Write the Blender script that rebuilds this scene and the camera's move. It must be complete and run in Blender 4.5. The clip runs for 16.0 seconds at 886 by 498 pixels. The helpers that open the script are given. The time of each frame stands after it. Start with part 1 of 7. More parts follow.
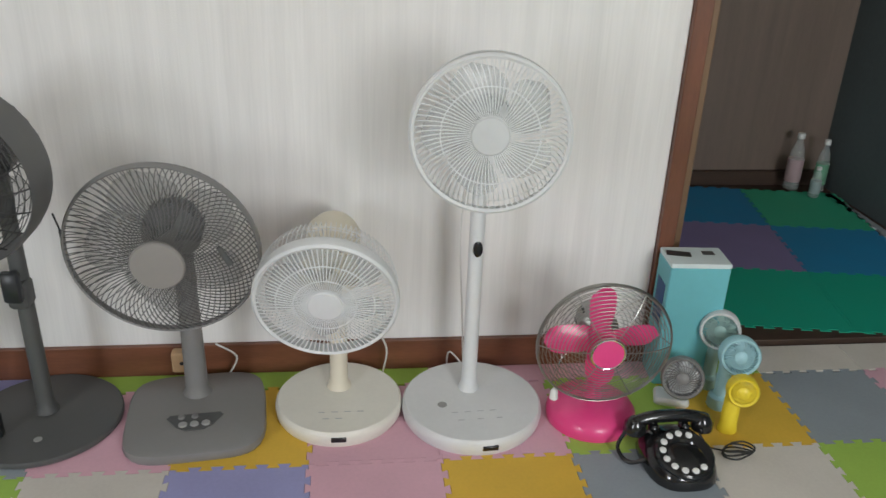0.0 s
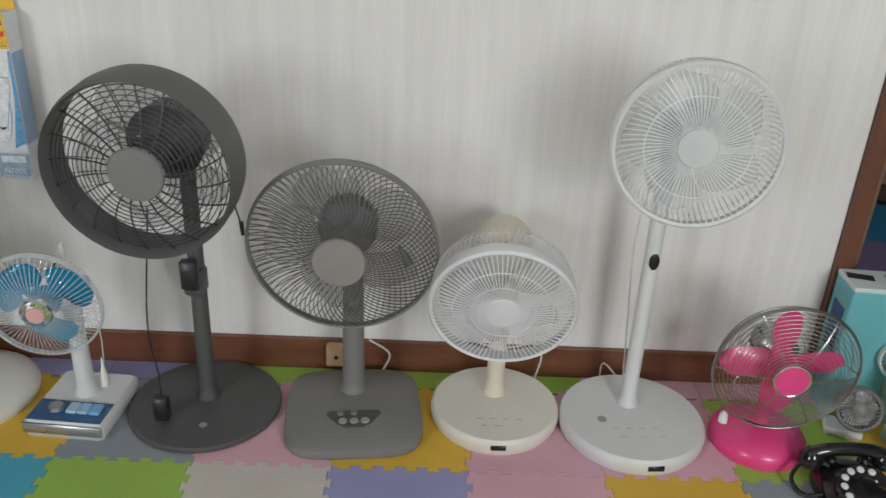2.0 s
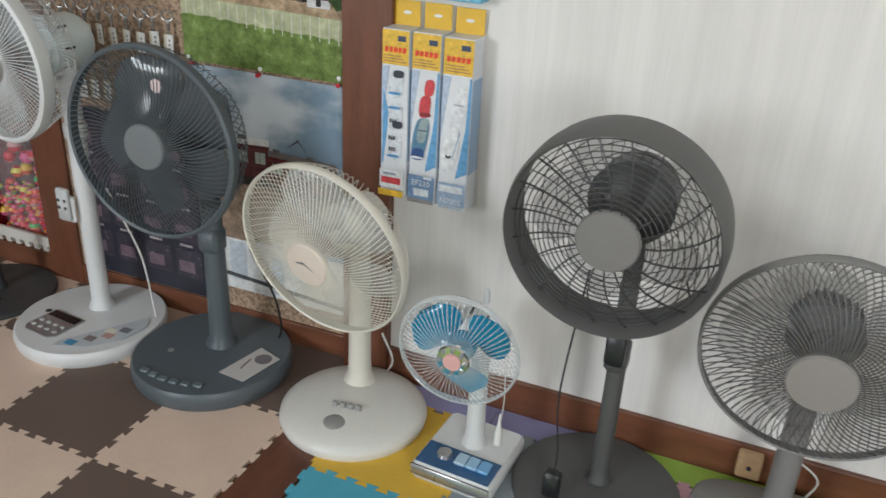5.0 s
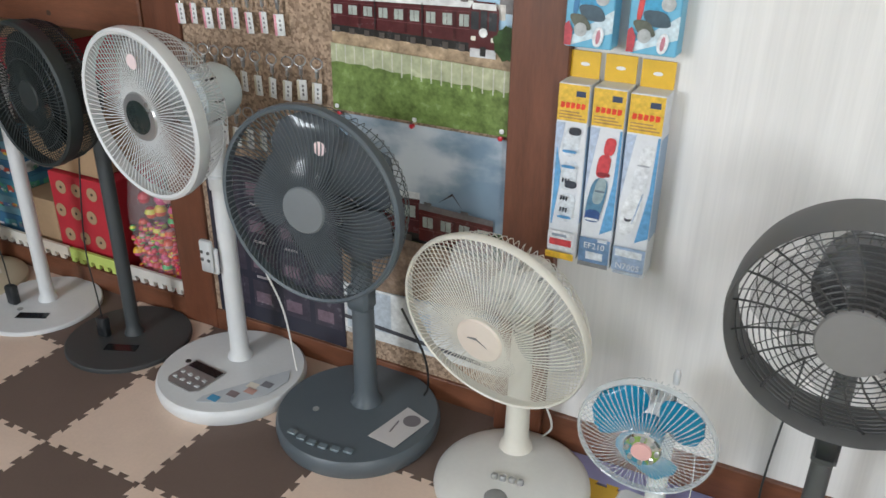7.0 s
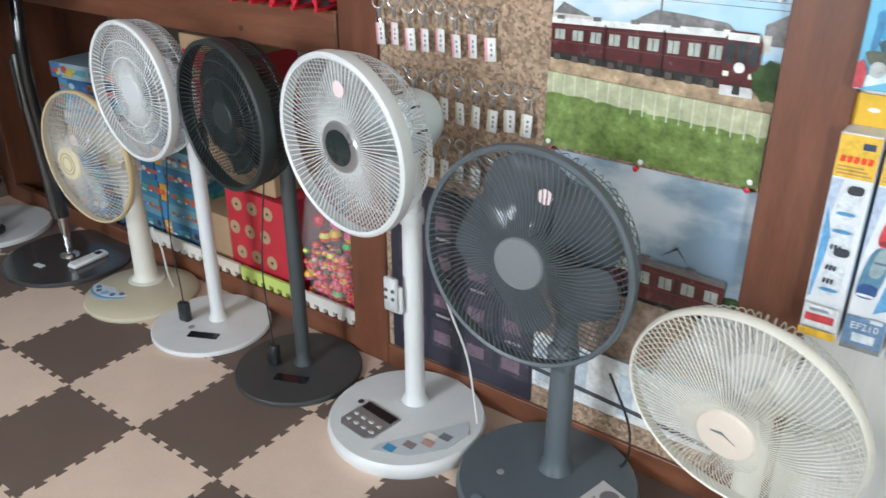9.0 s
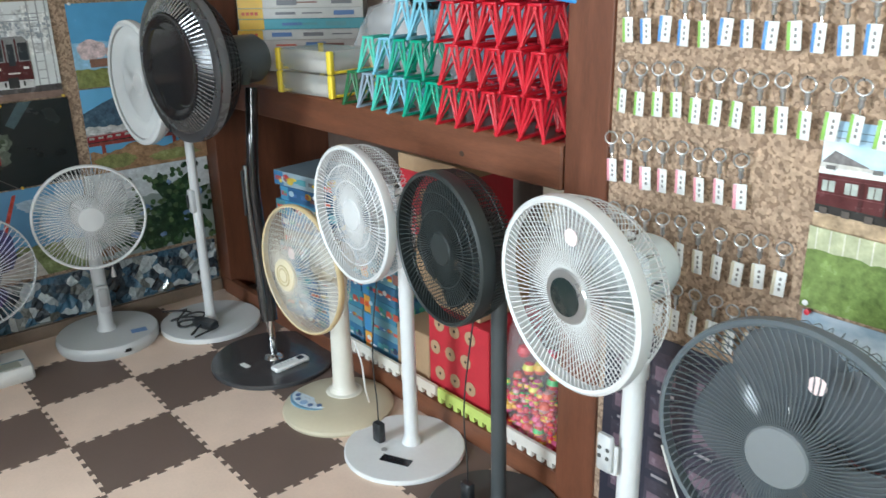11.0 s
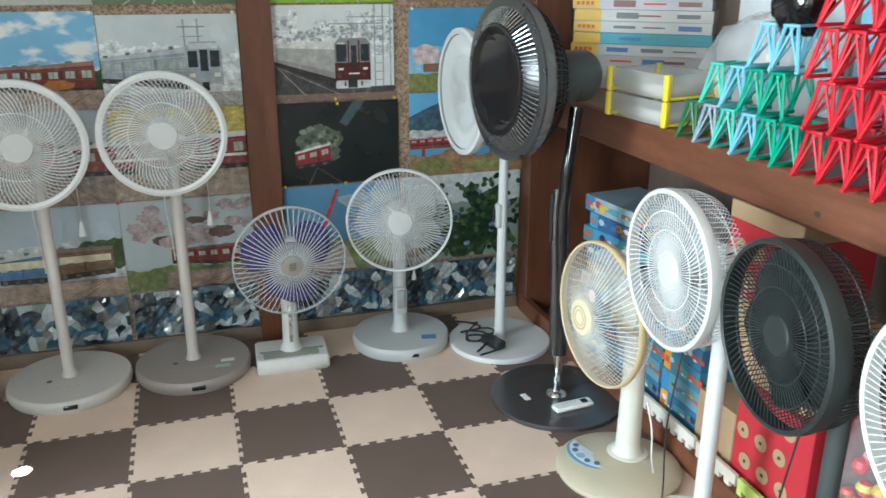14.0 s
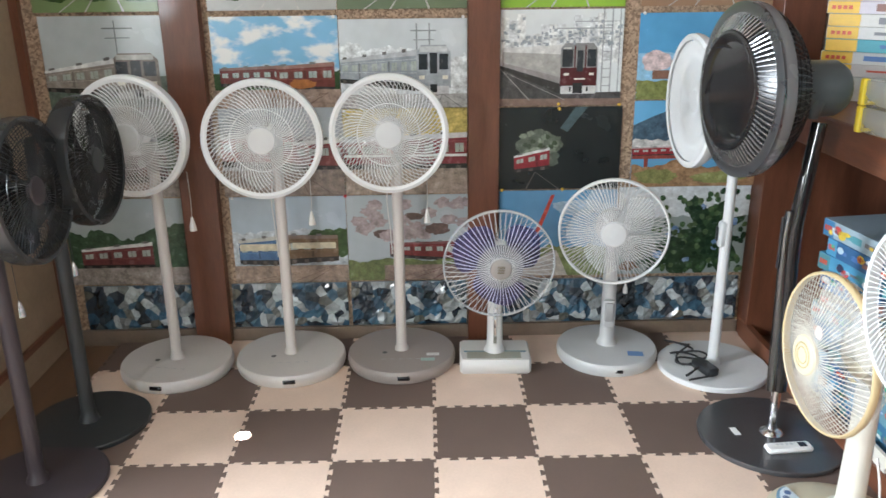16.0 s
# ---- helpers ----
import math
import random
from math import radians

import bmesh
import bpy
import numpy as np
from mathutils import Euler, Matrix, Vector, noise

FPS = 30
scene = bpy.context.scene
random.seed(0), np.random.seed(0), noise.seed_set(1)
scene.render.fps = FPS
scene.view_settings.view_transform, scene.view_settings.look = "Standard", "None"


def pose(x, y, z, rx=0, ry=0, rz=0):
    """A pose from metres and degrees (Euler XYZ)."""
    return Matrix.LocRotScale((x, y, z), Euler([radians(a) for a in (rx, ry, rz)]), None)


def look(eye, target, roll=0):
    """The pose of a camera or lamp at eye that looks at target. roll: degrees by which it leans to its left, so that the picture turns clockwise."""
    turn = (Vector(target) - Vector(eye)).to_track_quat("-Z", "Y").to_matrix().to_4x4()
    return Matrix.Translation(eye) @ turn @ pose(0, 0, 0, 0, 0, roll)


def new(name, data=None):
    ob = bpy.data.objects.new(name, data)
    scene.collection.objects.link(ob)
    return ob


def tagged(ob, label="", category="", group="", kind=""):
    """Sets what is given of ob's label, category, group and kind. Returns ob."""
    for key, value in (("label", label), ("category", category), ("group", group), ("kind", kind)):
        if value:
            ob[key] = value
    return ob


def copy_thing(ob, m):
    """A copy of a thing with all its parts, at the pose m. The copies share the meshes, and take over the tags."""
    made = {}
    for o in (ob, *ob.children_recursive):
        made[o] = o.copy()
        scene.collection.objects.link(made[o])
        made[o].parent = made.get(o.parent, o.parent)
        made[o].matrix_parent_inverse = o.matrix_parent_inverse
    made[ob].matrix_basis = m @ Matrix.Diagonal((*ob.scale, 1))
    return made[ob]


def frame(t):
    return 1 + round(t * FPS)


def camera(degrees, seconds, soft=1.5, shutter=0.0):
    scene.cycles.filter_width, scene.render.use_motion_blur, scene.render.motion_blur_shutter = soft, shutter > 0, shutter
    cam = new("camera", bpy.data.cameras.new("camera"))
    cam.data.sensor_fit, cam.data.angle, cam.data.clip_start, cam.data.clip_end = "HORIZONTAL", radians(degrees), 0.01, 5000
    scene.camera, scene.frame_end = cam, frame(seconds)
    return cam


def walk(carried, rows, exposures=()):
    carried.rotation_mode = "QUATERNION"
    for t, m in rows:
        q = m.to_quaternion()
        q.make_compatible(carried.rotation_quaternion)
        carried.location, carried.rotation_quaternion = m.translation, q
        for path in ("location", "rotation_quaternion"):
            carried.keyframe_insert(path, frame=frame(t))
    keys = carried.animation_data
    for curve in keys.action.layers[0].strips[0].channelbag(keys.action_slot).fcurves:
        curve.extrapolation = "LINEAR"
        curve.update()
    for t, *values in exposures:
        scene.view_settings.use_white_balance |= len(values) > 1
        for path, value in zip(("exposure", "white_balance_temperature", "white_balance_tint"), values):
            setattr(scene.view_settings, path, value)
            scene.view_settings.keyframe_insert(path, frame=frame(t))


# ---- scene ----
cam = camera(57.4, 16.0, shutter=0.3)
PATH = [
    (0, (-0.077, -0.182, 1.18), (0.147, 1.621, 0.344), 2.2),
    (0.5, (-0.133, -0.165, 1.177), (0.055, 1.64, 0.337), 2.4),
    (1, (-0.186, -0.15, 1.176), (-0.041, 1.657, 0.332), 2.6),
    (1.5, (-0.226, -0.14, 1.169), (-0.143, 1.672, 0.327), 2.7),
    (2, (-0.284, -0.117, 1.181), (-0.247, 1.687, 0.319), 2.8),
    (2.5, (-0.341, -0.106, 1.184), (-0.377, 1.695, 0.314), 2.9),
    (3, (-0.394, -0.095, 1.176), (-0.541, 1.703, 0.311), 2.9),
    (3.5, (-0.468, -0.03, 1.167), (-0.791, 1.75, 0.314), 2.6),
    (4, (-0.528, 0.037, 1.166), (-0.989, 1.785, 0.311), 2.7),
    (4.5, (-0.578, 0.071, 1.171), (-1.14, 1.784, 0.305), 3.1),
    (5, (-0.624, 0.092, 1.169), (-1.289, 1.77, 0.308), 3.0),
    (5.2, (-0.658, 0.1, 1.173), (-1.348, 1.768, 0.313), 2.9),
    (7.3, (-0.915, 0.163, 1.245), (-1.741, 1.759, 0.367), 0.6),
    (7.5, (-0.941, 0.136, 1.232), (-1.763, 1.744, 0.372), 0.7),
    (8, (-0.98, 0.165, 1.229), (-1.867, 1.742, 0.376), 0.4),
    (8.5, (-1.068, 0.214, 1.245), (-2.034, 1.735, 0.377), -0.0),
    (9, (-1.14, 0.25, 1.245), (-2.218, 1.692, 0.373), -0.1),
    (9.5, (-1.232, 0.29, 1.249), (-2.395, 1.672, 0.392), -0.1),
    (10, (-1.279, 0.306, 1.287), (-2.543, 1.638, 0.496), -0.5),
    (10.2, (-1.272, 0.293, 1.291), (-2.582, 1.609, 0.55), -0.6),
    (12.3, (-1.441, 0.352, 1.327), (-3.038, 1.378, 0.696), -0.8),
    (12.5, (-1.458, 0.356, 1.325), (-3.079, 1.343, 0.693), -0.8),
    (13, (-1.491, 0.366, 1.314), (-3.177, 1.235, 0.68), -0.6),
    (13.5, (-1.513, 0.41, 1.322), (-3.269, 1.119, 0.679), -0.5),
    (14, (-1.528, 0.414, 1.323), (-3.331, 0.986, 0.675), 0.1),
    (14.5, (-1.528, 0.426, 1.332), (-3.366, 0.867, 0.679), 0.3),
    (15, (-1.535, 0.434, 1.335), (-3.4, 0.737, 0.68), 0.2),
    (15.5, (-1.542, 0.455, 1.34), (-3.424, 0.616, 0.685), -0.3),
    (16, (-1.554, 0.456, 1.336), (-3.447, 0.494, 0.69), -0.6),
]
walk(cam, [(t, look(eye, target, roll)) for t, eye, target, roll in PATH],
     exposures=[(0, -0.46, 6250, 5), (1.5, -0.58, 6250, 5), (3, -0.60, 6250, 5), (5, -0.28, 6250, 4), (7.5, -0.02, 6100, 5), (9.5, 0.5, 5880, 2), (12.5, 0.9, 5780, -4), (14, 1.05, 5700, -5), (15, 1.15, 5900, 0), (16, 1.38, 5980, 4)])

# ---- world and light ----
world = bpy.data.worlds.new("sky")
scene.world = world
world.use_nodes = True
wn = world.node_tree.nodes
sky = wn.new("ShaderNodeTexSky")
sky.sky_type, sky.sun_disc, sky.sun_elevation, sky.sun_rotation = "NISHITA", False, radians(40), radians(200)
world.node_tree.links.new(sky.outputs[0], wn["Background"].inputs[0])
wn["Background"].inputs[1].default_value = 0.12


def window_light(name, x, y, z, w, h, watts, turn_z, colour=(0.93, 0.97, 1.0)):
    """Daylight that comes in through a window's opening."""
    d = bpy.data.lights.new(name, "AREA")
    d.shape, d.size, d.size_y, d.energy, d.color = "RECTANGLE", w, h, watts, colour
    ob = new(name, d)
    ob.matrix_world = pose(x, y, z, 90, 0, turn_z)
    return ob


window_light("window_daylight", -2.70, -2.17, 1.45, 0.8, 1.0, 70, 0, (0.93, 0.945, 1.0))
window_light("window_daylight", 1.20, -2.17, 1.45, 0.9, 1.0, 78, 0, (1.0, 0.965, 0.955))
# Added spot below the closed ceiling; lights a small bright patch on the mat
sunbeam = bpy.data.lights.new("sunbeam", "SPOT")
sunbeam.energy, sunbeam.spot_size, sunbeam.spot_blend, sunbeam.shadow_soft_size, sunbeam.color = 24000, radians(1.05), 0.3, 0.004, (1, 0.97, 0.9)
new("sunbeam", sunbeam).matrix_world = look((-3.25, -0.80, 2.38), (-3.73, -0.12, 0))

# ---- materials ----
MATS = {}


def shader(name, colour, rough=0.5, metal=0.0, vary=0.08, scale=18.0, bump=0.0, bump_scale=200.0, stretch=(1, 1, 1), coat=0.0, fine=90.0, random_tint=0.0, spec=0.5):
    """A surface with colour variation at two scales, uneven gloss and fine relief, in metres."""
    key = (name, colour, rough)
    if key in MATS:
        return MATS[key]
    m = bpy.data.materials.new(name)
    m.use_nodes = True
    n, l = m.node_tree.nodes, m.node_tree.links
    p = n["Principled BSDF"]
    p.inputs["Roughness"].default_value, p.inputs["Metallic"].default_value = rough, metal
    p.inputs["Coat Weight"].default_value, p.inputs["Coat Roughness"].default_value = coat, 0.08
    p.inputs["Specular IOR Level"].default_value = spec
    tc, mp = n.new("ShaderNodeTexCoord"), n.new("ShaderNodeMapping")
    mp.inputs["Scale"].default_value = stretch
    l.new(tc.outputs["Object"], mp.inputs[0])
    big, small = n.new("ShaderNodeTexNoise"), n.new("ShaderNodeTexNoise")
    big.inputs["Scale"].default_value, big.inputs["Detail"].default_value = scale, 4
    small.inputs["Scale"].default_value, small.inputs["Detail"].default_value = fine, 3
    for q in (big, small):
        l.new(mp.outputs[0], q.inputs["Vector"])
    add = n.new("ShaderNodeMath")
    add.operation, add.inputs[1].default_value = "MULTIPLY_ADD", 0.5
    l.new(small.outputs[0], add.inputs[0])
    l.new(big.outputs[0], add.inputs[2])
    ramp = n.new("ShaderNodeMapRange")
    ramp.inputs[1].default_value, ramp.inputs[2].default_value = 0.35, 1.15
    ramp.inputs[3].default_value, ramp.inputs[4].default_value = 1 - vary, 1 + vary
    l.new(add.outputs[0], ramp.inputs[0])
    val = ramp.outputs[0]
    if random_tint:
        info, mul = n.new("ShaderNodeObjectInfo"), n.new("ShaderNodeMapRange")
        mul.inputs[3].default_value, mul.inputs[4].default_value = 1 - random_tint, 1 + random_tint
        l.new(info.outputs["Random"], mul.inputs[0])
        both = n.new("ShaderNodeMath")
        both.operation = "MULTIPLY"
        l.new(val, both.inputs[0]), l.new(mul.outputs[0], both.inputs[1])
        val = both.outputs[0]
    tint = n.new("ShaderNodeVectorMath")
    tint.operation, tint.inputs[0].default_value = "SCALE", colour
    l.new(val, tint.inputs["Scale"])
    l.new(tint.outputs[0], p.inputs["Base Color"])
    gloss = n.new("ShaderNodeMapRange")
    gloss.inputs[3].default_value, gloss.inputs[4].default_value = max(0.02, rough - 0.08), min(1, rough + 0.1)
    l.new(big.outputs[0], gloss.inputs[0]), l.new(gloss.outputs[0], p.inputs["Roughness"])
    if bump:
        b, bn = n.new("ShaderNodeBump"), n.new("ShaderNodeTexNoise")
        bn.inputs["Scale"].default_value, bn.inputs["Detail"].default_value = bump_scale, 3
        l.new(mp.outputs[0], bn.inputs["Vector"])
        b.inputs["Strength"].default_value, b.inputs["Distance"].default_value = bump, 0.002
        l.new(bn.outputs[0], b.inputs["Height"]), l.new(b.outputs[0], p.inputs["Normal"])
    MATS[key] = m
    return m


def clear(name, colour, amount, rough=0.12):
    """Tinted see-through plastic: part glossy plastic, part clear."""
    key = (name, colour, amount)
    if key in MATS:
        return MATS[key]
    m = bpy.data.materials.new(name)
    m.use_nodes = True
    n, l = m.node_tree.nodes, m.node_tree.links
    p = n["Principled BSDF"]
    p.inputs["Base Color"].default_value, p.inputs["Roughness"].default_value = (*colour, 1), rough
    t, mix = n.new("ShaderNodeBsdfTransparent"), n.new("ShaderNodeMixShader")
    t.inputs[0].default_value = (*[1 - 0.55 * amount * (1 - c) for c in colour], 1)
    mix.inputs[0].default_value = amount
    l.new(t.outputs[0], mix.inputs[1]), l.new(p.outputs[0], mix.inputs[2])
    l.new(mix.outputs[0], n["Material Output"].inputs[0])
    MATS[key] = m
    return m


def plastic(name, colour, rough=0.38, **k):
    return shader(name, colour, rough, vary=k.pop("vary", 0.06), scale=k.pop("scale", 9.0), bump=k.pop("bump", 0.04), bump_scale=600, **k)


def cork_material():
    m = shader("cork", (0.36, 0.265, 0.195), 0.85, vary=0.35, scale=55, fine=260, bump=0.6, bump_scale=180)
    n, l = m.node_tree.nodes, m.node_tree.links
    p = n["Principled BSDF"]
    old = p.inputs["Base Color"].links[0].from_socket
    v, r, mx = n.new("ShaderNodeTexVoronoi"), n.new("ShaderNodeValToRGB"), n.new("ShaderNodeMix")
    v.inputs["Scale"].default_value = 150
    r.color_ramp.elements[0].position, r.color_ramp.elements[1].position = 0.25, 0.75
    r.color_ramp.elements[0].color, r.color_ramp.elements[1].color = (0.6, 0.55, 0.5, 1), (1.3, 1.27, 1.2, 1)
    l.new(n["Mapping"].outputs[0], v.inputs["Vector"])
    l.new(v.outputs["Color"], r.inputs[0])
    mx.data_type, mx.blend_type = "RGBA", "MULTIPLY"
    mx.inputs[0].default_value = 1
    l.new(old, mx.inputs[6]), l.new(r.outputs[0], mx.inputs[7])
    l.new(mx.outputs[2], p.inputs["Base Color"])
    return m


def foil_material():
    """Crinkled film over dark and pale blue pictures, white glints painted as pale cells."""
    m = shader("crinkled_film", (0.25, 0.3, 0.34), 0.16, vary=0.5, scale=12, fine=40, bump=1.0, bump_scale=22, coat=0.6)
    n, l = m.node_tree.nodes, m.node_tree.links
    v, r = n.new("ShaderNodeTexVoronoi"), n.new("ShaderNodeValToRGB")
    v.inputs["Scale"].default_value = 26
    l.new(n["Mapping"].outputs[0], v.inputs["Vector"])
    l.new(v.outputs["Color"], r.inputs[0])
    e = r.color_ramp.elements
    e[0].color, e[1].color = (0.015, 0.02, 0.03, 1), (0.62, 0.68, 0.7, 1)
    for at, c in ((0.35, (0.03, 0.045, 0.06, 1)), (0.5, (0.06, 0.16, 0.26, 1)), (0.62, (0.12, 0.12, 0.1, 1)), (0.75, (0.4, 0.45, 0.47, 1))):
        e.new(at).color = c
    l.new(r.outputs[0], n["Principled BSDF"].inputs["Base Color"])
    n["Bump"].inputs["Distance"].default_value = 0.03
    return m


def cloudy_sheet(ground, cloud, scale=7.0, lo=0.42, hi=0.62, seed=0.0):
    """Glossy print of a clouded sky."""
    m = shader("cloudy_print_%d" % int(seed * 10), ground, 0.22, vary=0.1, scale=6, fine=25, bump=0.05, bump_scale=14)
    n, l = m.node_tree.nodes, m.node_tree.links
    p = n["Principled BSDF"]
    t, r, mx = n.new("ShaderNodeTexNoise"), n.new("ShaderNodeMapRange"), n.new("ShaderNodeMix")
    mp = n.new("ShaderNodeMapping")
    mp.inputs["Location"].default_value, mp.inputs["Scale"].default_value = (seed, seed * 2, 0), (1, 1.7, 1)
    l.new(n["Texture Coordinate"].outputs["Object"], mp.inputs[0])
    t.inputs["Scale"].default_value, t.inputs["Detail"].default_value = scale, 6
    l.new(mp.outputs[0], t.inputs["Vector"])
    r.interpolation_type = "SMOOTHSTEP"
    r.inputs[1].default_value, r.inputs[2].default_value = lo, hi
    l.new(t.outputs[0], r.inputs[0])
    mx.data_type = "RGBA"
    mx.inputs[7].default_value = (*cloud, 1)
    l.new(r.outputs[0], mx.inputs[0])
    l.new(p.inputs["Base Color"].links[0].from_socket, mx.inputs[6])
    l.new(mx.outputs[2], p.inputs["Base Color"])
    return m


WALLPAPER = shader("wallpaper", (0.79, 0.77, 0.75), 0.8, vary=0.10, scale=3.4, fine=26, bump=0.25, bump_scale=160, stretch=(9, 9, 0.3))
WOOD = shader("brown_stained_wood", (0.145, 0.052, 0.026), 0.42, vary=0.4, scale=3.5, fine=30, bump=0.2, bump_scale=60, stretch=(9, 9, 1.2), coat=0.15)
WOOD_X = shader("brown_shelf_wood", (0.165, 0.062, 0.031), 0.42, vary=0.4, scale=3.5, fine=30, bump=0.2, bump_scale=60, stretch=(1.2, 9, 9), coat=0.15)
DARK_WOOD = shader("dark_old_wood", (0.06, 0.036, 0.025), 0.55, vary=0.4, scale=3, fine=30, bump=0.3, bump_scale=50, stretch=(1, 8, 8))
JAMB = shader("pale_jamb_wood", (0.22, 0.13, 0.07), 0.5, vary=0.25, scale=3, fine=40, bump=0.1, stretch=(9, 9, 1))
WOOD_Y = shader("brown_floor_wood", (0.135, 0.05, 0.028), 0.4, vary=0.45, scale=3.5, fine=30, bump=0.2, bump_scale=60, stretch=(9, 1.2, 9), coat=0.2)
PANEL = shader("brown_wall_panel", (0.20, 0.150, 0.122), 0.6, vary=0.2, scale=3, fine=40, bump=0.1, stretch=(9, 9, 0.6))
SLATE = shader("blue_grey_wall", (0.10, 0.125, 0.13), 0.7, vary=0.15, scale=3, fine=60, bump=0.1)
CORK = cork_material()
CEIL = shader("ceiling_board", (0.75, 0.73, 0.70), 0.85, vary=0.08, scale=4, bump=0.2)
UNDER = shader("floorboards", (0.16, 0.09, 0.05), 0.5, vary=0.3, scale=3, stretch=(1, 9, 9), bump=0.1)
PEG = shader("tan_board", (0.36, 0.27, 0.18), 0.7, vary=0.22, scale=5, fine=60, bump=0.15)
FOIL = foil_material()
WHITE = plastic("white_plastic", (0.70, 0.71, 0.71))
IVORY = plastic("ivory_plastic", (0.74, 0.68, 0.55))
CREAM = plastic("yellowed_cream_plastic", (0.66, 0.52, 0.29))
GREY = plastic("mid_grey_plastic", (0.215, 0.21, 0.205), 0.45)
CHARCOAL = plastic("charcoal_plastic", (0.088, 0.09, 0.088), 0.5)
SLATEGREY = plastic("slate_grey_plastic", (0.10, 0.12, 0.135), 0.4)
BLACK = plastic("black_plastic", (0.022, 0.024, 0.026), 0.35)
GLOSS_BLACK = plastic("gloss_black", (0.012, 0.012, 0.013), 0.12, coat=0.5)
SILVER = shader("silver_paint", (0.45, 0.45, 0.45), 0.3, metal=0.7, vary=0.08)
STEEL = shader("dull_steel", (0.33, 0.33, 0.31), 0.3, metal=0.85, vary=0.08)
CHROME = shader("chrome", (0.8, 0.8, 0.8), 0.09, metal=1.0, vary=0.04)
PALE = plastic("pale_grey_plastic", (0.56, 0.57, 0.57))
TAUPE = plastic("taupe_plastic", (0.34, 0.30, 0.275))
PINK = plastic("hot_pink_plastic", (0.78, 0.06, 0.24), 0.3, coat=0.3)
CABLE_B, CABLE_W = plastic("black_cable", (0.02, 0.02, 0.02), 0.5), plastic("white_cable", (0.7, 0.69, 0.66), 0.5)
BLADE_CLEAR = clear("clear_blade", (0.80, 0.82, 0.82), 0.20)
BLADE_SMOKE = clear("smoky_blade", (0.25, 0.25, 0.25), 0.13)
BLADE_DARK = clear("dark_blade", (0.03, 0.035, 0.035), 0.75)
BLADE_SLATE = clear("slate_blade", (0.11, 0.125, 0.14), 0.78)
BLADE_BLUE = clear("blue_blade", (0.015, 0.24, 0.42), 0.8)
BLADE_PURPLE = clear("violet_blade", (0.10, 0.085, 0.30), 0.55)
BLADE_WHITE = clear("white_blade", (0.70, 0.73, 0.74), 0.24, 0.2)
CLEAR_WIRE = clear("clear_guard_plastic", (0.8, 0.84, 0.85), 0.45)


